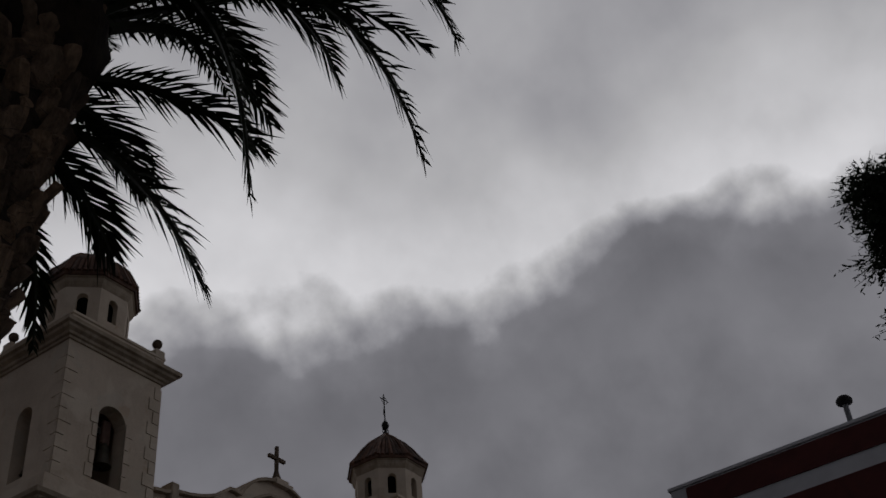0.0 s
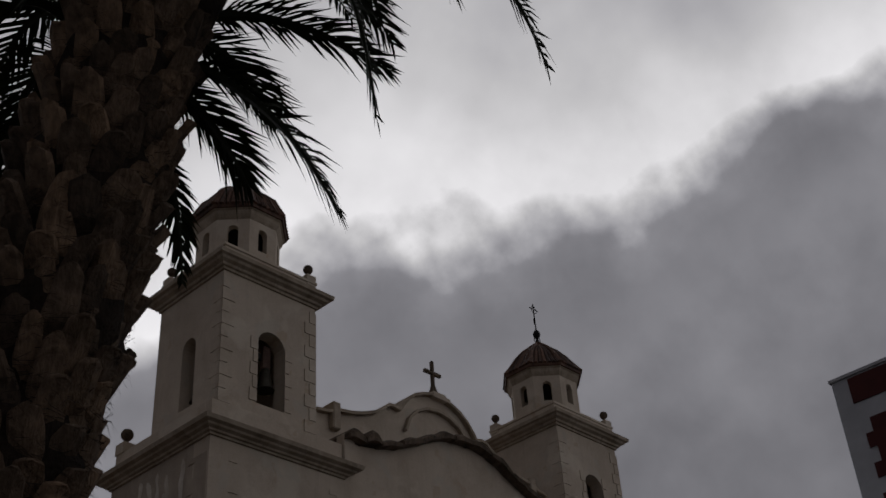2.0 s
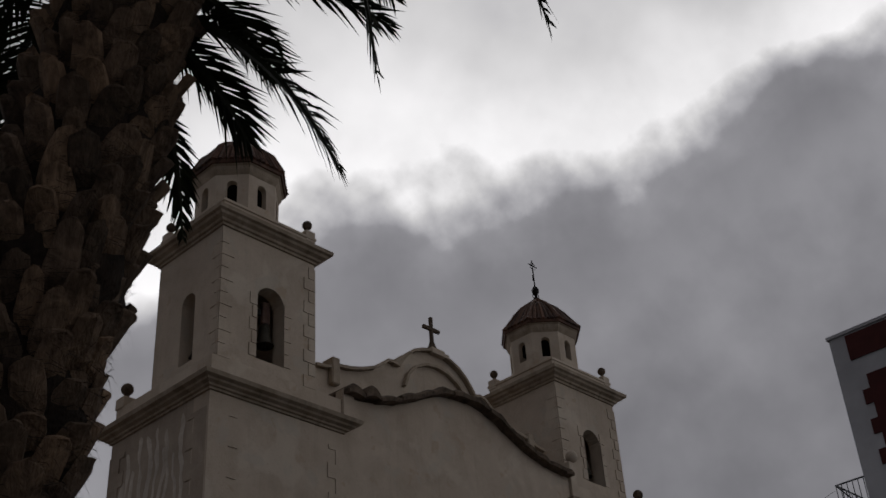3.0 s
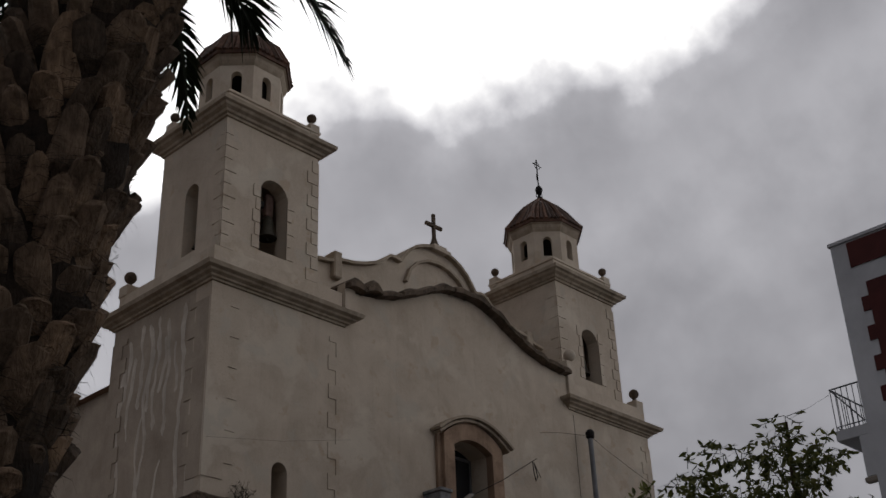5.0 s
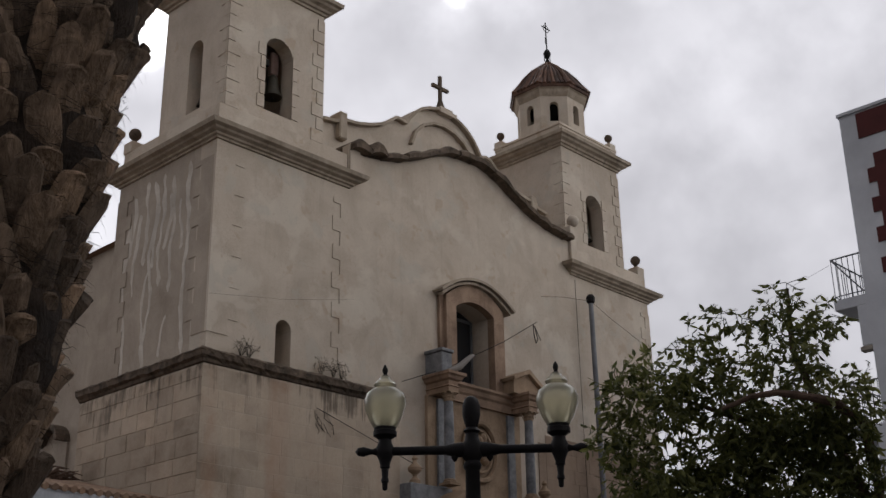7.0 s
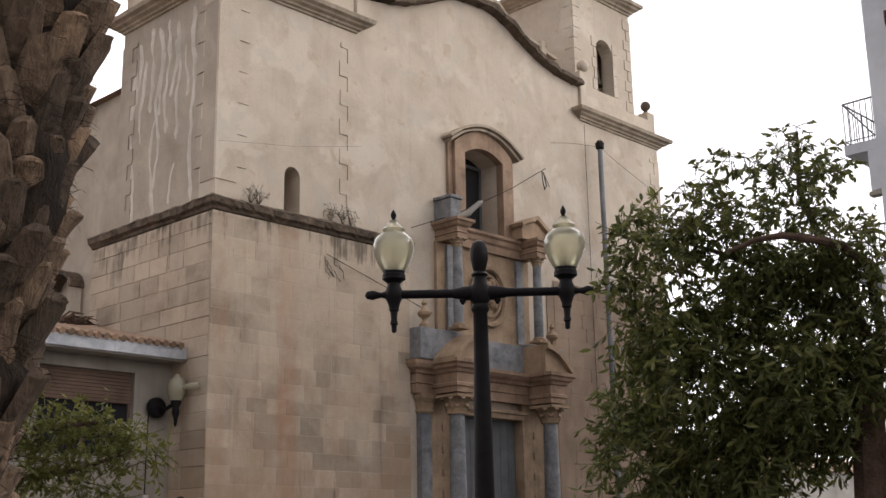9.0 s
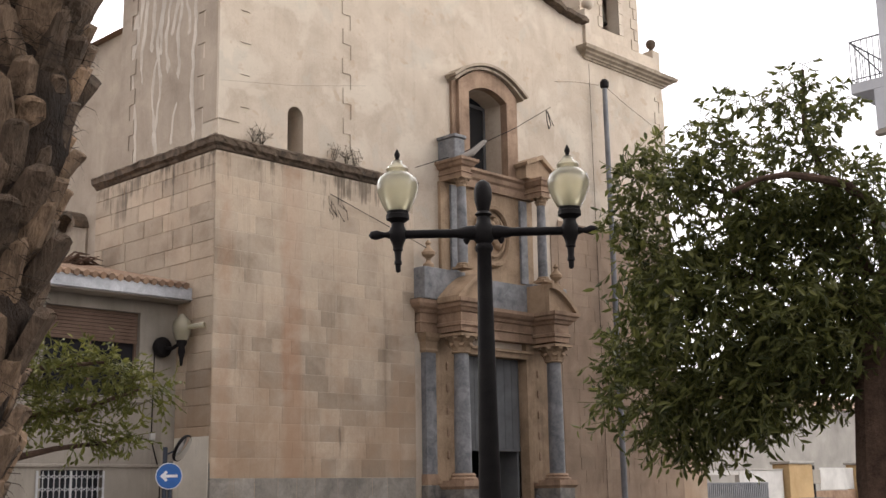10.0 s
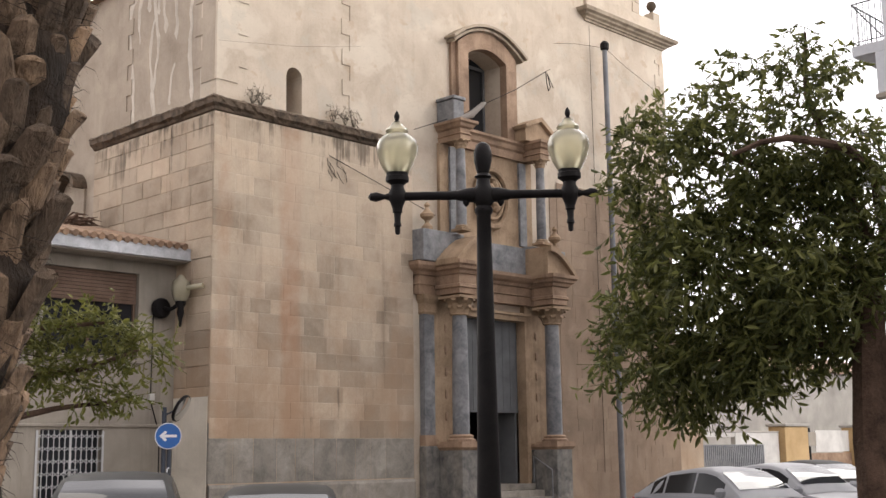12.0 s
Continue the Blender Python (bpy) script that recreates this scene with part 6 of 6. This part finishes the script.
def build_dry_branches():
    """Dead twigs heaped on the tiles in the corner against the tower."""
    rnd = random.Random(61)
    heap = thing("dry_branches", (15.45, 28.0, 7.5), "heap of dead dark branches lying on the tiled roof", "branches")
    for k in range(26):
        bm = B()
        a, ln = rnd.uniform(-0.5, 0.6), rnd.uniform(0.3, 0.75)
        c = Vector((15.45 + rnd.uniform(-0.35, 0.3), 28.0 + rnd.uniform(-0.2, 0.2), 7.58 + 0.2 * rnd.random() ** 2))
        d = Vector((math.cos(a), rnd.uniform(-0.4, 0.4), abs(math.sin(a)) * 0.7)).normalized() * ln / 2
        bend = Vector((0, 0, rnd.uniform(0.0, 0.14)))
        tube(bm, [c - d, c + bend, c + d], [0.03, 0.024, 0.008], 5)
        part("branch", bm, BARK, heap)


build_dry_branches()


# ---- traffic sign and mirror ----
BLUE = surface("blue_sign_face", (0.02, 0.11, 0.36), (0.03, 0.14, 0.42), 0.4, 10, 2, 0.0, spec=0.5)
SIGN_WHITE = surface("white_sign_face", (0.72, 0.73, 0.75), (0.8, 0.8, 0.82), 0.4, 10, 2, 0.0, spec=0.5)
POST_BLUE = surface("dark_blue_post", (0.035, 0.042, 0.06), (0.07, 0.08, 0.10), 0.6, 40, 2, 0.05)
MIRROR = surface("mirror_glass", (0.6, 0.62, 0.63), (0.7, 0.71, 0.72), 0.08, 5, 1, 0, metal=1.0)


def build_sign():
    x, y, z, r = 15.62, 23.95, 2.13, 0.30
    s = thing("traffic_sign", (x, y, 0), "round blue sign with a white arrow on a grey post", "traffic sign")
    bm = B()
    tube(bm, [(x + 0.06, y + 0.05, 0.14), (x + 0.06, y + 0.05, 2.45)], 0.05, 10)
    part("post", bm, POST_BLUE, s, smooth=True)
    face = Matrix.Translation((x, y, z)) @ pose(0, 0, 0, 90, 0, -33)
    def disc(name, r0, d0, d1, mat, label=""):
        bm = B()
        lathe(bm, [(r0, d0), (r0, d1)], (0, 0, 0), 28)
        bmesh.ops.transform(bm, matrix=face, verts=bm.verts)
        return part(name, bm, mat, s, label)
    disc("rim", r, 0.0, 0.02, SIGN_WHITE)
    disc("face", r * 0.93, 0.021, 0.026, BLUE, "blue sign face")
    bm = B()
    k = 0.2
    pts = [(-1, 0), (-0.35, 0.62), (-0.12, 0.42), (-0.36, 0.16), (0.95, 0.16), (0.95, -0.16), (-0.36, -0.16), (-0.12, -0.42), (-0.35, -0.62)]
    a = [bm.verts.new((px * k, py * k, 0.030)) for px, py in pts]
    b = [bm.verts.new((px * k, py * k, 0.027)) for px, py in pts]
    bm.faces.new(a)
    bm.faces.new(b[::-1])
    for i in range(len(a)):
        bm.faces.new((a[i], a[(i + 1) % 9], b[(i + 1) % 9], b[i]))
    bmesh.ops.transform(bm, matrix=face, verts=bm.verts)
    part("arrow", bm, SIGN_WHITE, s, "white arrow")
    m = thing("traffic_mirror", (x - 0.05, y + 0.1, 0), "convex traffic mirror tilted on a dark post", "mirror")
    turn = Matrix.Translation((15.91, y - 0.05, 2.76)) @ Vector((0.495, -0.77, -0.47)).to_track_quat("Z", "Y").to_matrix().to_4x4()
    bm = B()
    tube(bm, [(x - 0.05, y + 0.1, 0.0), (x - 0.05, y + 0.1, 2.78)], 0.055, 10)
    part("post", bm, POST_BLUE, m, "dark blue-grey post", smooth=True)
    bm = B()
    tube(bm, [(x - 0.05, y + 0.1, 2.6), (15.90, y - 0.03, 2.76)], 0.02, 6)
    part("bracket", bm, POST_BLUE, m, smooth=True)
    bm = B()
    lathe(bm, [(0.32, -0.03), (0.335, 0.0), (0.33, 0.03), (0.29, 0.04)], (0, 0, 0), 28)
    bmesh.ops.transform(bm, matrix=turn, verts=bm.verts)
    part("rim", bm, IRON, m, "dark rim")
    bm = B()
    lathe(bm, [(0.30, 0.042), (0.23, 0.06), (0.12, 0.075), (0.01, 0.08)], (0, 0, 0), 28)
    bmesh.ops.transform(bm, matrix=turn, verts=bm.verts)
    part("mirror_face", bm, MIRROR, m, "grey convex mirror face", smooth=True)


build_sign()


# ---- apartment block ----
def build_block():
    b = thing("apartment_block", (25.6, 5, 0), "white apartment block with dark red facing panels", "building")
    X = 25.6
    bm = B()
    box(bm, X, 45, -25, 11.0, 0, 15.15)
    part("wall", bm, FLAT_WHITE, b)
    bm = B()
    box(bm, X - 0.05, 45.05, -25.05, 11.05, 15.15, 15.24, 0.01)
    part("roof_edge", bm, FLAT_WHITE, b, "thin pale roof edge")
    bm = B()
    box(bm, X - 0.03, X + 0.1, -24, 10.58, 14.45, 15.1)
    part("upper_panel", bm, BRICK_RED, b, "dark red facing panel")
    bm = B()
    box(bm, X - 0.03, X + 0.1, -24, 9.0, 13.98, 14.02)
    box(bm, X - 0.03, X + 0.1, -24, 10.30, 3.3, 13.98)
    part("facing", bm, BRICK_RED, b, "dark red facing")
    for k in range(15):
        z = 13.27 - k * 0.74
        bm = B()
        box(bm, X - 0.032, X + 0.1, 10.3, 10.49, z, z + 0.36)
        part("tooth", bm, BRICK_RED, b)
    # balconies on the side wall
    for z in (10.44, 7.44, 4.44):
        bm = B()
        box(bm, X + 0.02, X + 3.2, 11.0, 11.78, z, z + 0.25, 0.01)
        slab = part("balcony", bm, FLAT_WHITE, b, "white balcony slab with dark railing")
        bm = B()
        tube(bm, [(X + 0.06, 11.02, z + 1.26), (X + 0.06, 11.74, z + 1.26), (X + 3.15, 11.74, z + 1.26)], 0.022, 6)
        tube(bm, [(X + 0.06, 11.02, z + 0.34), (X + 0.06, 11.74, z + 0.34), (X + 3.15, 11.74, z + 0.34)], 0.015, 6)
        tube(bm, [(X + 0.03, 11.06, z + 0.36), (X + 0.03, 11.72, z + 1.24)], 0.018, 6)
        rail = part("rail", bm, STEEL, slab, "thin metal railing")
        for i in range(6):
            bm = B()
            tube(bm, [(X + 0.06, 11.05 + i * 0.138, z + 0.25), (X + 0.06, 11.05 + i * 0.138, z + 1.26)], 0.011, 5)
            part("baluster", bm, STEEL, slab)
        for i in range(12):
            bm = B()
            tube(bm, [(X + 0.3 + i * 0.25, 11.74, z + 0.25), (X + 0.3 + i * 0.25, 11.74, z + 1.26)], 0.011, 5)
            part("baluster", bm, STEEL, slab)
        bm = B()
        box(bm, X + 0.02, X + 0.14, 11.0, 11.24, z - 0.95, z, 0.01)
        part("bracket", bm, FLAT_WHITE, slab)
        bm = B()
        box(bm, X + 0.0, X + 0.2, 11.0, 11.3, z - 1.08, z - 0.96, 0.02)
        part("corbel", bm, HOUSE_GREY, slab)
    bm = B()
    tube(bm, [(26.4, 6.48, 15.2), (26.4, 6.48, 16.15)], 0.07, 10)
    v = part("vent_pipe", bm, STEEL, b, "metal roof vent pipe")
    bm = B()
    lathe(bm, [(0.08, 16.1), (0.19, 16.16), (0.2, 16.24), (0.14, 16.32), (0.02, 16.34)], (26.4, 6.48, 0), 14)
    part("vent_cap", bm, IRON, v, "round dark cap", smooth=True)


build_block()


# ---- street beyond the church ----
OCHRE_PAINT = surface("ochre_render", (0.38, 0.25, 0.12), (0.52, 0.36, 0.19), 0.9, 30, 1.0, 0.15)
PALE = surface("pale_render", (0.27, 0.252, 0.228), (0.38, 0.355, 0.32), 0.9, 30, 0.7, 0.1)


def build_far_side():
    a = thing("annex", (37.5, 24.2, 0), "low brown stone annex beside the church tower", "building")
    bm = B()
    box(bm, 36.42, 38.35, 24.25, 40, 0.1, 5.6)
    part("wall", bm, STONE, a)
    bm = B()
    box(bm, 36.4, 38.45, 24.1, 40, 5.6, 5.75, 0.02)
    part("coping", bm, GRIME, a)
    w = thing("garden_wall", (50, 30, 0), "white garden wall with grey sliding gate", "wall")
    bm = B()
    box(bm, 40, 46.9, 30, 30.25, 0, 2.3)
    box(bm, 50.2, 54.2, 30, 30.25, 0, 2.45)
    box(bm, 46.9, 50.2, 30.02, 30.2, 2.25, 2.45)
    part("wall", bm, WHITE_PAINT, w)
    bm = B()
    box(bm, 40, 54.2, 29.95, 30.3, 2.45, 2.53, 0.01)
    part("coping", bm, PALE, w)
    gate = part("gate", box(B(), 46.9, 52.6, 29.9, 29.94, 1.83, 1.9), STEEL, w, "grey slatted sliding gate")
    for i in range(34):
        bm = B()
        box(bm, 46.9 + i * 0.167, 46.99 + i * 0.167, 29.86, 29.9, 0.1, 1.86)
        part("slat", bm, STEEL, gate)
    for x in (54.3, 62.0):
        p = thing("gate_pillar", (x + 1, 30, 0), "ochre rendered gate pillar with pale cap", "pillar", "gate pillars")
        bm = B()
        box(bm, x, x + 2.3, 29.7, 30.6, 0, 2.75, 0.02)
        part("shaft", bm, OCHRE_PAINT, p)
        bm = B()
        box(bm, x - 0.1, x + 2.4, 29.6, 30.7, 2.75, 2.9, 0.03)
        part("cap", bm, PALE, p)
    f = thing("front_wall_low", (60, 30, 0), "low brick wall with white panel fence above", "wall")
    bm = B()
    box(bm, 56.6, 72, 30.1, 30.3, 0, 1.45)
    part("brick_wall", bm, CLAY, f)
    bm = B()
    box(bm, 58.2, 61.9, 30.15, 30.2, 1.5, 2.6)
    box(bm, 64.4, 72, 30.15, 30.2, 1.5, 2.6)
    part("panel", bm, WHITE_PAINT, f)
    for x in (57.0, 57.4):
        bm = B()
        box(bm, x, x + 0.1, 30.05, 30.12, 0.2, 2.7)
        part("post", bm, IRON, f)
    bm = B()
    box(bm, 57.2, 58.0, 30.0, 30.1, 1.8, 2.5, 0.02)
    part("letter_box", bm, HOUSE_GREY, f)
    h = thing("terraced_house", (60, 38, 0), "pale rendered house across the street", "house")
    bm = B()
    box(bm, 44, 90, 38, 38.3, 0, 6.6)
    part("wall", bm, PALE, h)
    bm = B()
    prism(bm, [(37.6, 6.6), (44, 8.4), (50, 6.6)], lambda u, d, z: (d, u, z), 43.8, 90)
    part("roof", bm, CLAY, h)
    # rest of the street: plain house fronts that close the square
    for name, x0, x1, y0, y1, z in (("row_house", -30, -22, -20, 40, 8.5), ("row_house", -30, 24, -30, -22, 9.0), ("row_house", -22, -0.3, 26, 40, 7.5)):
        r = thing(name, ((x0 + x1) / 2, (y0 + y1) / 2, 0), "plain pale rendered row of houses round the square", "house", "houses round the square")
        bm = B()
        box(bm, x0, x1, y0, y1, 0, z, 0.05)
        part("wall", bm, PALE, r)
        bm = B()
        box(bm, x0 - 0.3, x1 + 0.3, y0 - 0.3, y1 + 0.3, z, z + 0.25, 0.05)
        part("roof", bm, CLAY, r)


build_far_side()


# ---- parked cars ----
def paint(name, col, rough=0.4, gloss=0.15):
    m = surface(name, tuple(c * 0.92 for c in col), col, rough, 3, 0.6, 0.0, spec=gloss)
    b = [n for n in m.node_tree.nodes if n.type == "BSDF_PRINCIPLED"][0]
    b.inputs["Coat Weight"].default_value = gloss * 0.2
    b.inputs["Coat Roughness"].default_value = 0.05
    return m


CAR_WHITE = paint("white_car_paint", (0.28, 0.285, 0.30))
CAR_SILVER = paint("silver_car_paint", (0.24, 0.245, 0.26))
CAR_GREY = paint("grey_car_paint", (0.05, 0.05, 0.05), 0.5, 0.03)
CAR_DARK = paint("dark_grey_car_paint", (0.045, 0.044, 0.043), 0.5, 0.03)
CAR_GLASS = glass_like("car_glass", (0.015, 0.017, 0.02), 0.03)
CAR_GLASS.node_tree.nodes["Principled BSDF"].inputs["IOR"].default_value = 1.75
SIDE_GLASS = glass_like("tinted_side_glass", (0.01, 0.011, 0.013), 0.15)
SIDE_GLASS.node_tree.nodes["Principled BSDF"].inputs["Specular IOR Level"].default_value = 0.15
RUBBER = surface("tyre_rubber", (0.012, 0.012, 0.012), (0.025, 0.025, 0.025), 0.9, 30, 3, 0.2)
ALLOY = surface("wheel_alloy", (0.4, 0.4, 0.42), (0.55, 0.55, 0.57), 0.35, 20, 2, 0, metal=0.8)
LAMP_GLASS = glass_like("headlamp_glass", (0.7, 0.72, 0.75), 0.08)
TAIL_RED = glass_like("tail_lamp_red", (0.35, 0.01, 0.01), 0.1)


def loft(bm, stations):
    """A closed skin through rings of equal length, capped at both ends."""
    rings = [[bm.verts.new(p) for p in st] for st in stations]
    n = len(rings[0])
    for a, b in zip(rings, rings[1:]):
        for i in range(n):
            bm.faces.new((a[i], a[(i + 1) % n], b[(i + 1) % n], b[i]))
    bm.faces.new(rings[0][::-1])
    bm.faces.new(rings[-1])


def car(name, at, heading, body, label, ln=4.1, w=1.74, h=1.42, rack=False):
    """A hatchback; built at the origin facing +x, then set down."""
    root = thing(name, (0, 0, 0), label, "car", "parked cars")
    hw, L = w / 2, ln / 2
    belt = h * 0.62
    def ring(x, z0, z1, k):
        q = hw * k
        return [(x, -q * 0.92, z0), (x, -q, z0 + 0.18), (x, -q, z1 - 0.22), (x, -q * 0.93, z1), (x, 0, z1 + 0.03), (x, q * 0.93, z1), (x, q, z1 - 0.22), (x, q, z0 + 0.18), (x, q * 0.92, z0)]
    bm = B()
    loft(bm, [ring(-L, 0.36, belt - 0.08, 0.80), ring(-L + 0.1, 0.24, belt, 0.93), ring(-L * 0.6, 0.2, belt, 1.0), ring(0, 0.2, belt - 0.02, 1.0), ring(L * 0.42, 0.2, belt - 0.03, 1.0), ring(L * 0.72, 0.2, belt - 0.12, 0.97), ring(L - 0.12, 0.22, belt - 0.26, 0.88), ring(L, 0.3, belt - 0.42, 0.74)])
    part("body", bm, body, root, smooth=True)
    # greenhouse: a rounded painted shell with glass let into it
    xs = [-L + 0.12, -L + 0.24, -L + 0.40, -L + 0.62, -L + 1.0, -0.35, 0.05, 0.32, 0.62, L * 0.5 + 0.08]
    zs = [belt - 0.03, belt + 0.06, belt + 0.19, h - 0.19, h - 0.07, h, h - 0.015, h - 0.07, h - 0.22, belt - 0.05] if not rack else [belt - 0.03, belt + 0.16, h - 0.17, h - 0.065, h - 0.015, h, h - 0.015, h - 0.07, h - 0.22, belt - 0.05]
    ws = [0.90, 0.86, 0.78, 0.74, 0.72, 0.71, 0.71, 0.72, 0.78, 0.88]
    bm = B()
    rings = []
    for x, z, k in zip(xs, zs, ws):
        lo, e = belt - 0.06, min(0.06, max(0.0, (z - belt) * 0.4))
        q = hw * k
        rings.append([bm.verts.new(p) for p in ((x, -hw * 0.94, lo), (x, -q, max(z - e, lo)), (x, -q * 0.88, max(z - e * 0.25, lo)), (x, -q * 0.45, z + 0.012), (x, q * 0.45, z + 0.012), (x, q * 0.88, max(z - e * 0.25, lo)), (x, q, max(z - e, lo)), (x, hw * 0.94, lo))])
    for a, b in zip(rings, rings[1:]):
        for i in range(7):
            bm.faces.new((a[i], a[i + 1], b[i + 1], b[i]))
    cabin = part("cabin", bm, body, root, smooth=True)
    top_of = lambda x: float(np.interp(x, xs, zs))
    wide_of = lambda x: float(np.interp(x, xs, ws)) * hw

    def flank(x, f, s):
        z1 = top_of(x) - 0.06
        return (x, s * (hw * 0.94 + (wide_of(x) - hw * 0.94) * f + 0.006), belt - 0.06 + (z1 - belt + 0.06) * f)

    for s in (-1, 1):
        for xa, xb in ((-L + 0.62, -L * 0.52), (-L * 0.49, -0.22), (-0.17, 0.60)):
            bm = B()
            n = 8
            cols = [[bm.verts.new(flank(xa + (xb - xa) * i / n, f, s)) for f in (0.2, 0.6, 0.94)] for i in range(n + 1)]
            for a, b in zip(cols, cols[1:]):
                for i in range(2):
                    bm.faces.new((a[i], a[i + 1], b[i + 1], b[i]))
            part("side_window", bm, SIDE_GLASS, cabin, "dark tinted window")
    for name, xa, xb in (("windscreen", 0.36, L * 0.5 - 0.16), ("rear_window", -L + 0.2, -L + 0.44)):
        bm = B()
        n = 6
        cols = []
        for i in range(n + 1):
            x = xa + (xb - xa) * i / n
            d = 0.012
            cols.append([bm.verts.new((x + (d if xa > 0 else -d), f * wide_of(x) * 0.86, top_of(x) + 0.016 - 0.012 * abs(f))) for f in (-1, -0.5, 0, 0.5, 1)])
        for a, b in zip(cols, cols[1:]):
            for i in range(4):
                bm.faces.new((a[i], a[i + 1], b[i + 1], b[i]))
        part(name, bm, CAR_GLASS, cabin, "dark glass", smooth=True)
    for s in (-1, 1):
        bm = B()
        x, y = L * 0.36, s * (hw + 0.09)
        lathe(bm, [(0.03, -0.08), (0.09, -0.06), (0.1, 0.03), (0.05, 0.09)], (x, y, belt + 0.06), 10)
        part("wing_mirror", bm, body, root, smooth=True)
        bm = B()
        box(bm, -0.75, -0.6, s * hw * 1.0 - 0.02, s * hw * 1.0 + 0.02, belt - 0.16, belt - 0.13, 0.008)
        part("door_handle", bm, body, root)
        bm = B()
        box(bm, L - 0.30, L - 0.10, min(s * hw * 0.5, s * hw * 0.86), max(s * hw * 0.5, s * hw * 0.86), belt - 0.36, belt - 0.24, 0.03)
        part("headlight", bm, LAMP_GLASS, root)
        bm = B()
        box(bm, -L + 0.0, -L + 0.12, min(s * hw * 0.62, s * hw * 0.86), max(s * hw * 0.62, s * hw * 0.86), belt - 0.3, belt - 0.06, 0.02)
        part("tail_light", bm, TAIL_RED, root)
        for x in (-L * 0.62, L * 0.64):
            m = Matrix.Translation((x, s * (hw - 0.1), 0.31)) @ pose(0, 0, 0, 90, 0, 0)
            bm = B()
            lathe(bm, [(0.2, -0.1), (0.29, -0.1), (0.31, -0.05), (0.31, 0.05), (0.29, 0.1), (0.2, 0.1)], (0, 0, 0), 20)
            bmesh.ops.transform(bm, matrix=m, verts=bm.verts)
            wheel = part("wheel", bm, RUBBER, root, "black tyre")
            bm = B()
            lathe(bm, [(0.2, -0.102), (0.2, 0.102)], (0, 0, 0), 16)
            bmesh.ops.transform(bm, matrix=m, verts=bm.verts)
            part("rim", bm, ALLOY, wheel)
        if rack:
            bm = B()
            tube(bm, [(-L + 0.55, s * hw * 0.66, h - 0.03), (-L + 0.62, s * hw * 0.66, h + 0.03), (0.1, s * hw * 0.66, h + 0.035), (0.2, s * hw * 0.66, h - 0.01)], 0.012, 6)
            part("roof_rail", bm, STEEL, root)
    bm = B()
    box(bm, L - 0.02, L + 0.02, -0.26, 0.26, 0.36, 0.47, 0.008)
    part("number_plate", bm, WHITE_PAINT, root)
    root.matrix_basis = pose(at[0], at[1], 0.0, 0, 0, heading)
    return root


car("hatchback", (20.5, 12.4), -106, CAR_SILVER, "silver five-door hatchback parked nose out in a row", h=1.33)
car("hatchback", (23.0, 12.5), -106, CAR_WHITE, "white compact car parked in the row", h=1.37)
car("hatchback", (25.6, 13.2), -106, CAR_DARK, "dark grey car parked at the end of the row", h=1.40)
car("estate_car", (7.68, 12.84), 236, CAR_GREY, "grey estate car with roof rails parked by the house", h=1.48, rack=True)
car("saloon", (8.05, 10.25), 230, CAR_DARK, "dark car parked by the square, roof showing", h=1.345, w=1.58)


# ---- ashlar of the lower storey, block by block ----
def lay_blocks():
    rnd = random.Random(17)
    ochre = [unit_block("stone", STONE, k) for k in range(4)]
    grey = [unit_block("stone", DADO, 10 + k) for k in range(3)]
    y = FY - 0.09
    xs = TOWERS[0][0] - LH - 0.09
    z = 1.02
    spare = B()
    while z < 9.9:
        h = rnd.choice((0.36, 0.42, 0.47)) if z > 2.0 else 1.06
        if z + h > 9.75:
            h = 9.95 - z
        kinds = grey if z < 2.05 else ochre
        x = xs - 0.012
        first = True
        while x < 23.38:
            w = min(rnd.uniform(0.48, 0.9), 23.40 - x)
            if 23.40 - x - w < 0.3:
                w = 23.40 - x
            d = rnd.uniform(0.002, 0.007)
            block("stone", rnd.choice(kinds), stone_base, x + w / 2, y - d / 2 + 0.002, z + h / 2, w - 0.012, d + 0.004, h - 0.012)
            x += w
        z += h
    z = 1.02
    while z < 9.9:
        h = rnd.choice((0.42, 0.46, 0.5))
        if z + h > 9.7:
            h = 9.95 - z
        kinds = grey if z < 2.05 else ochre
        yy = y + 0.004
        while yy < 29.5:
            w = min(rnd.uniform(0.7, 1.25), 29.54 - yy)
            if 29.54 - yy - w < 0.3:
                w = 29.54 - yy
            d = rnd.uniform(0.012, 0.026)
            if z > 3.0 or yy < 25:
                block("stone", rnd.choice(kinds), stone_base, xs - d / 2 + 0.002, yy + w / 2, z + h / 2, w - 0.016, d + 0.004, h - 0.018, -math.pi / 2)
            yy += w
        z += h
    # beyond the portal the blocks run on behind the tree
    z = 1.02
    while z < 9.9:
        h = rnd.choice((0.40, 0.44, 0.48))
        x = 29.95
        while x < 36.4:
            w = min(rnd.uniform(0.6, 1.05), 36.45 - x)
            d = rnd.uniform(0.006, 0.014)
            box(spare, x + 0.005, x + w - 0.005, FY - d - 0.03, FY - 0.03, z + 0.005, z + h - 0.005)
            x += w
        z += h
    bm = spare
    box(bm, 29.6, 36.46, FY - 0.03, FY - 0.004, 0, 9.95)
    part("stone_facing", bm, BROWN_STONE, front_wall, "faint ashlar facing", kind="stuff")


lay_blocks()
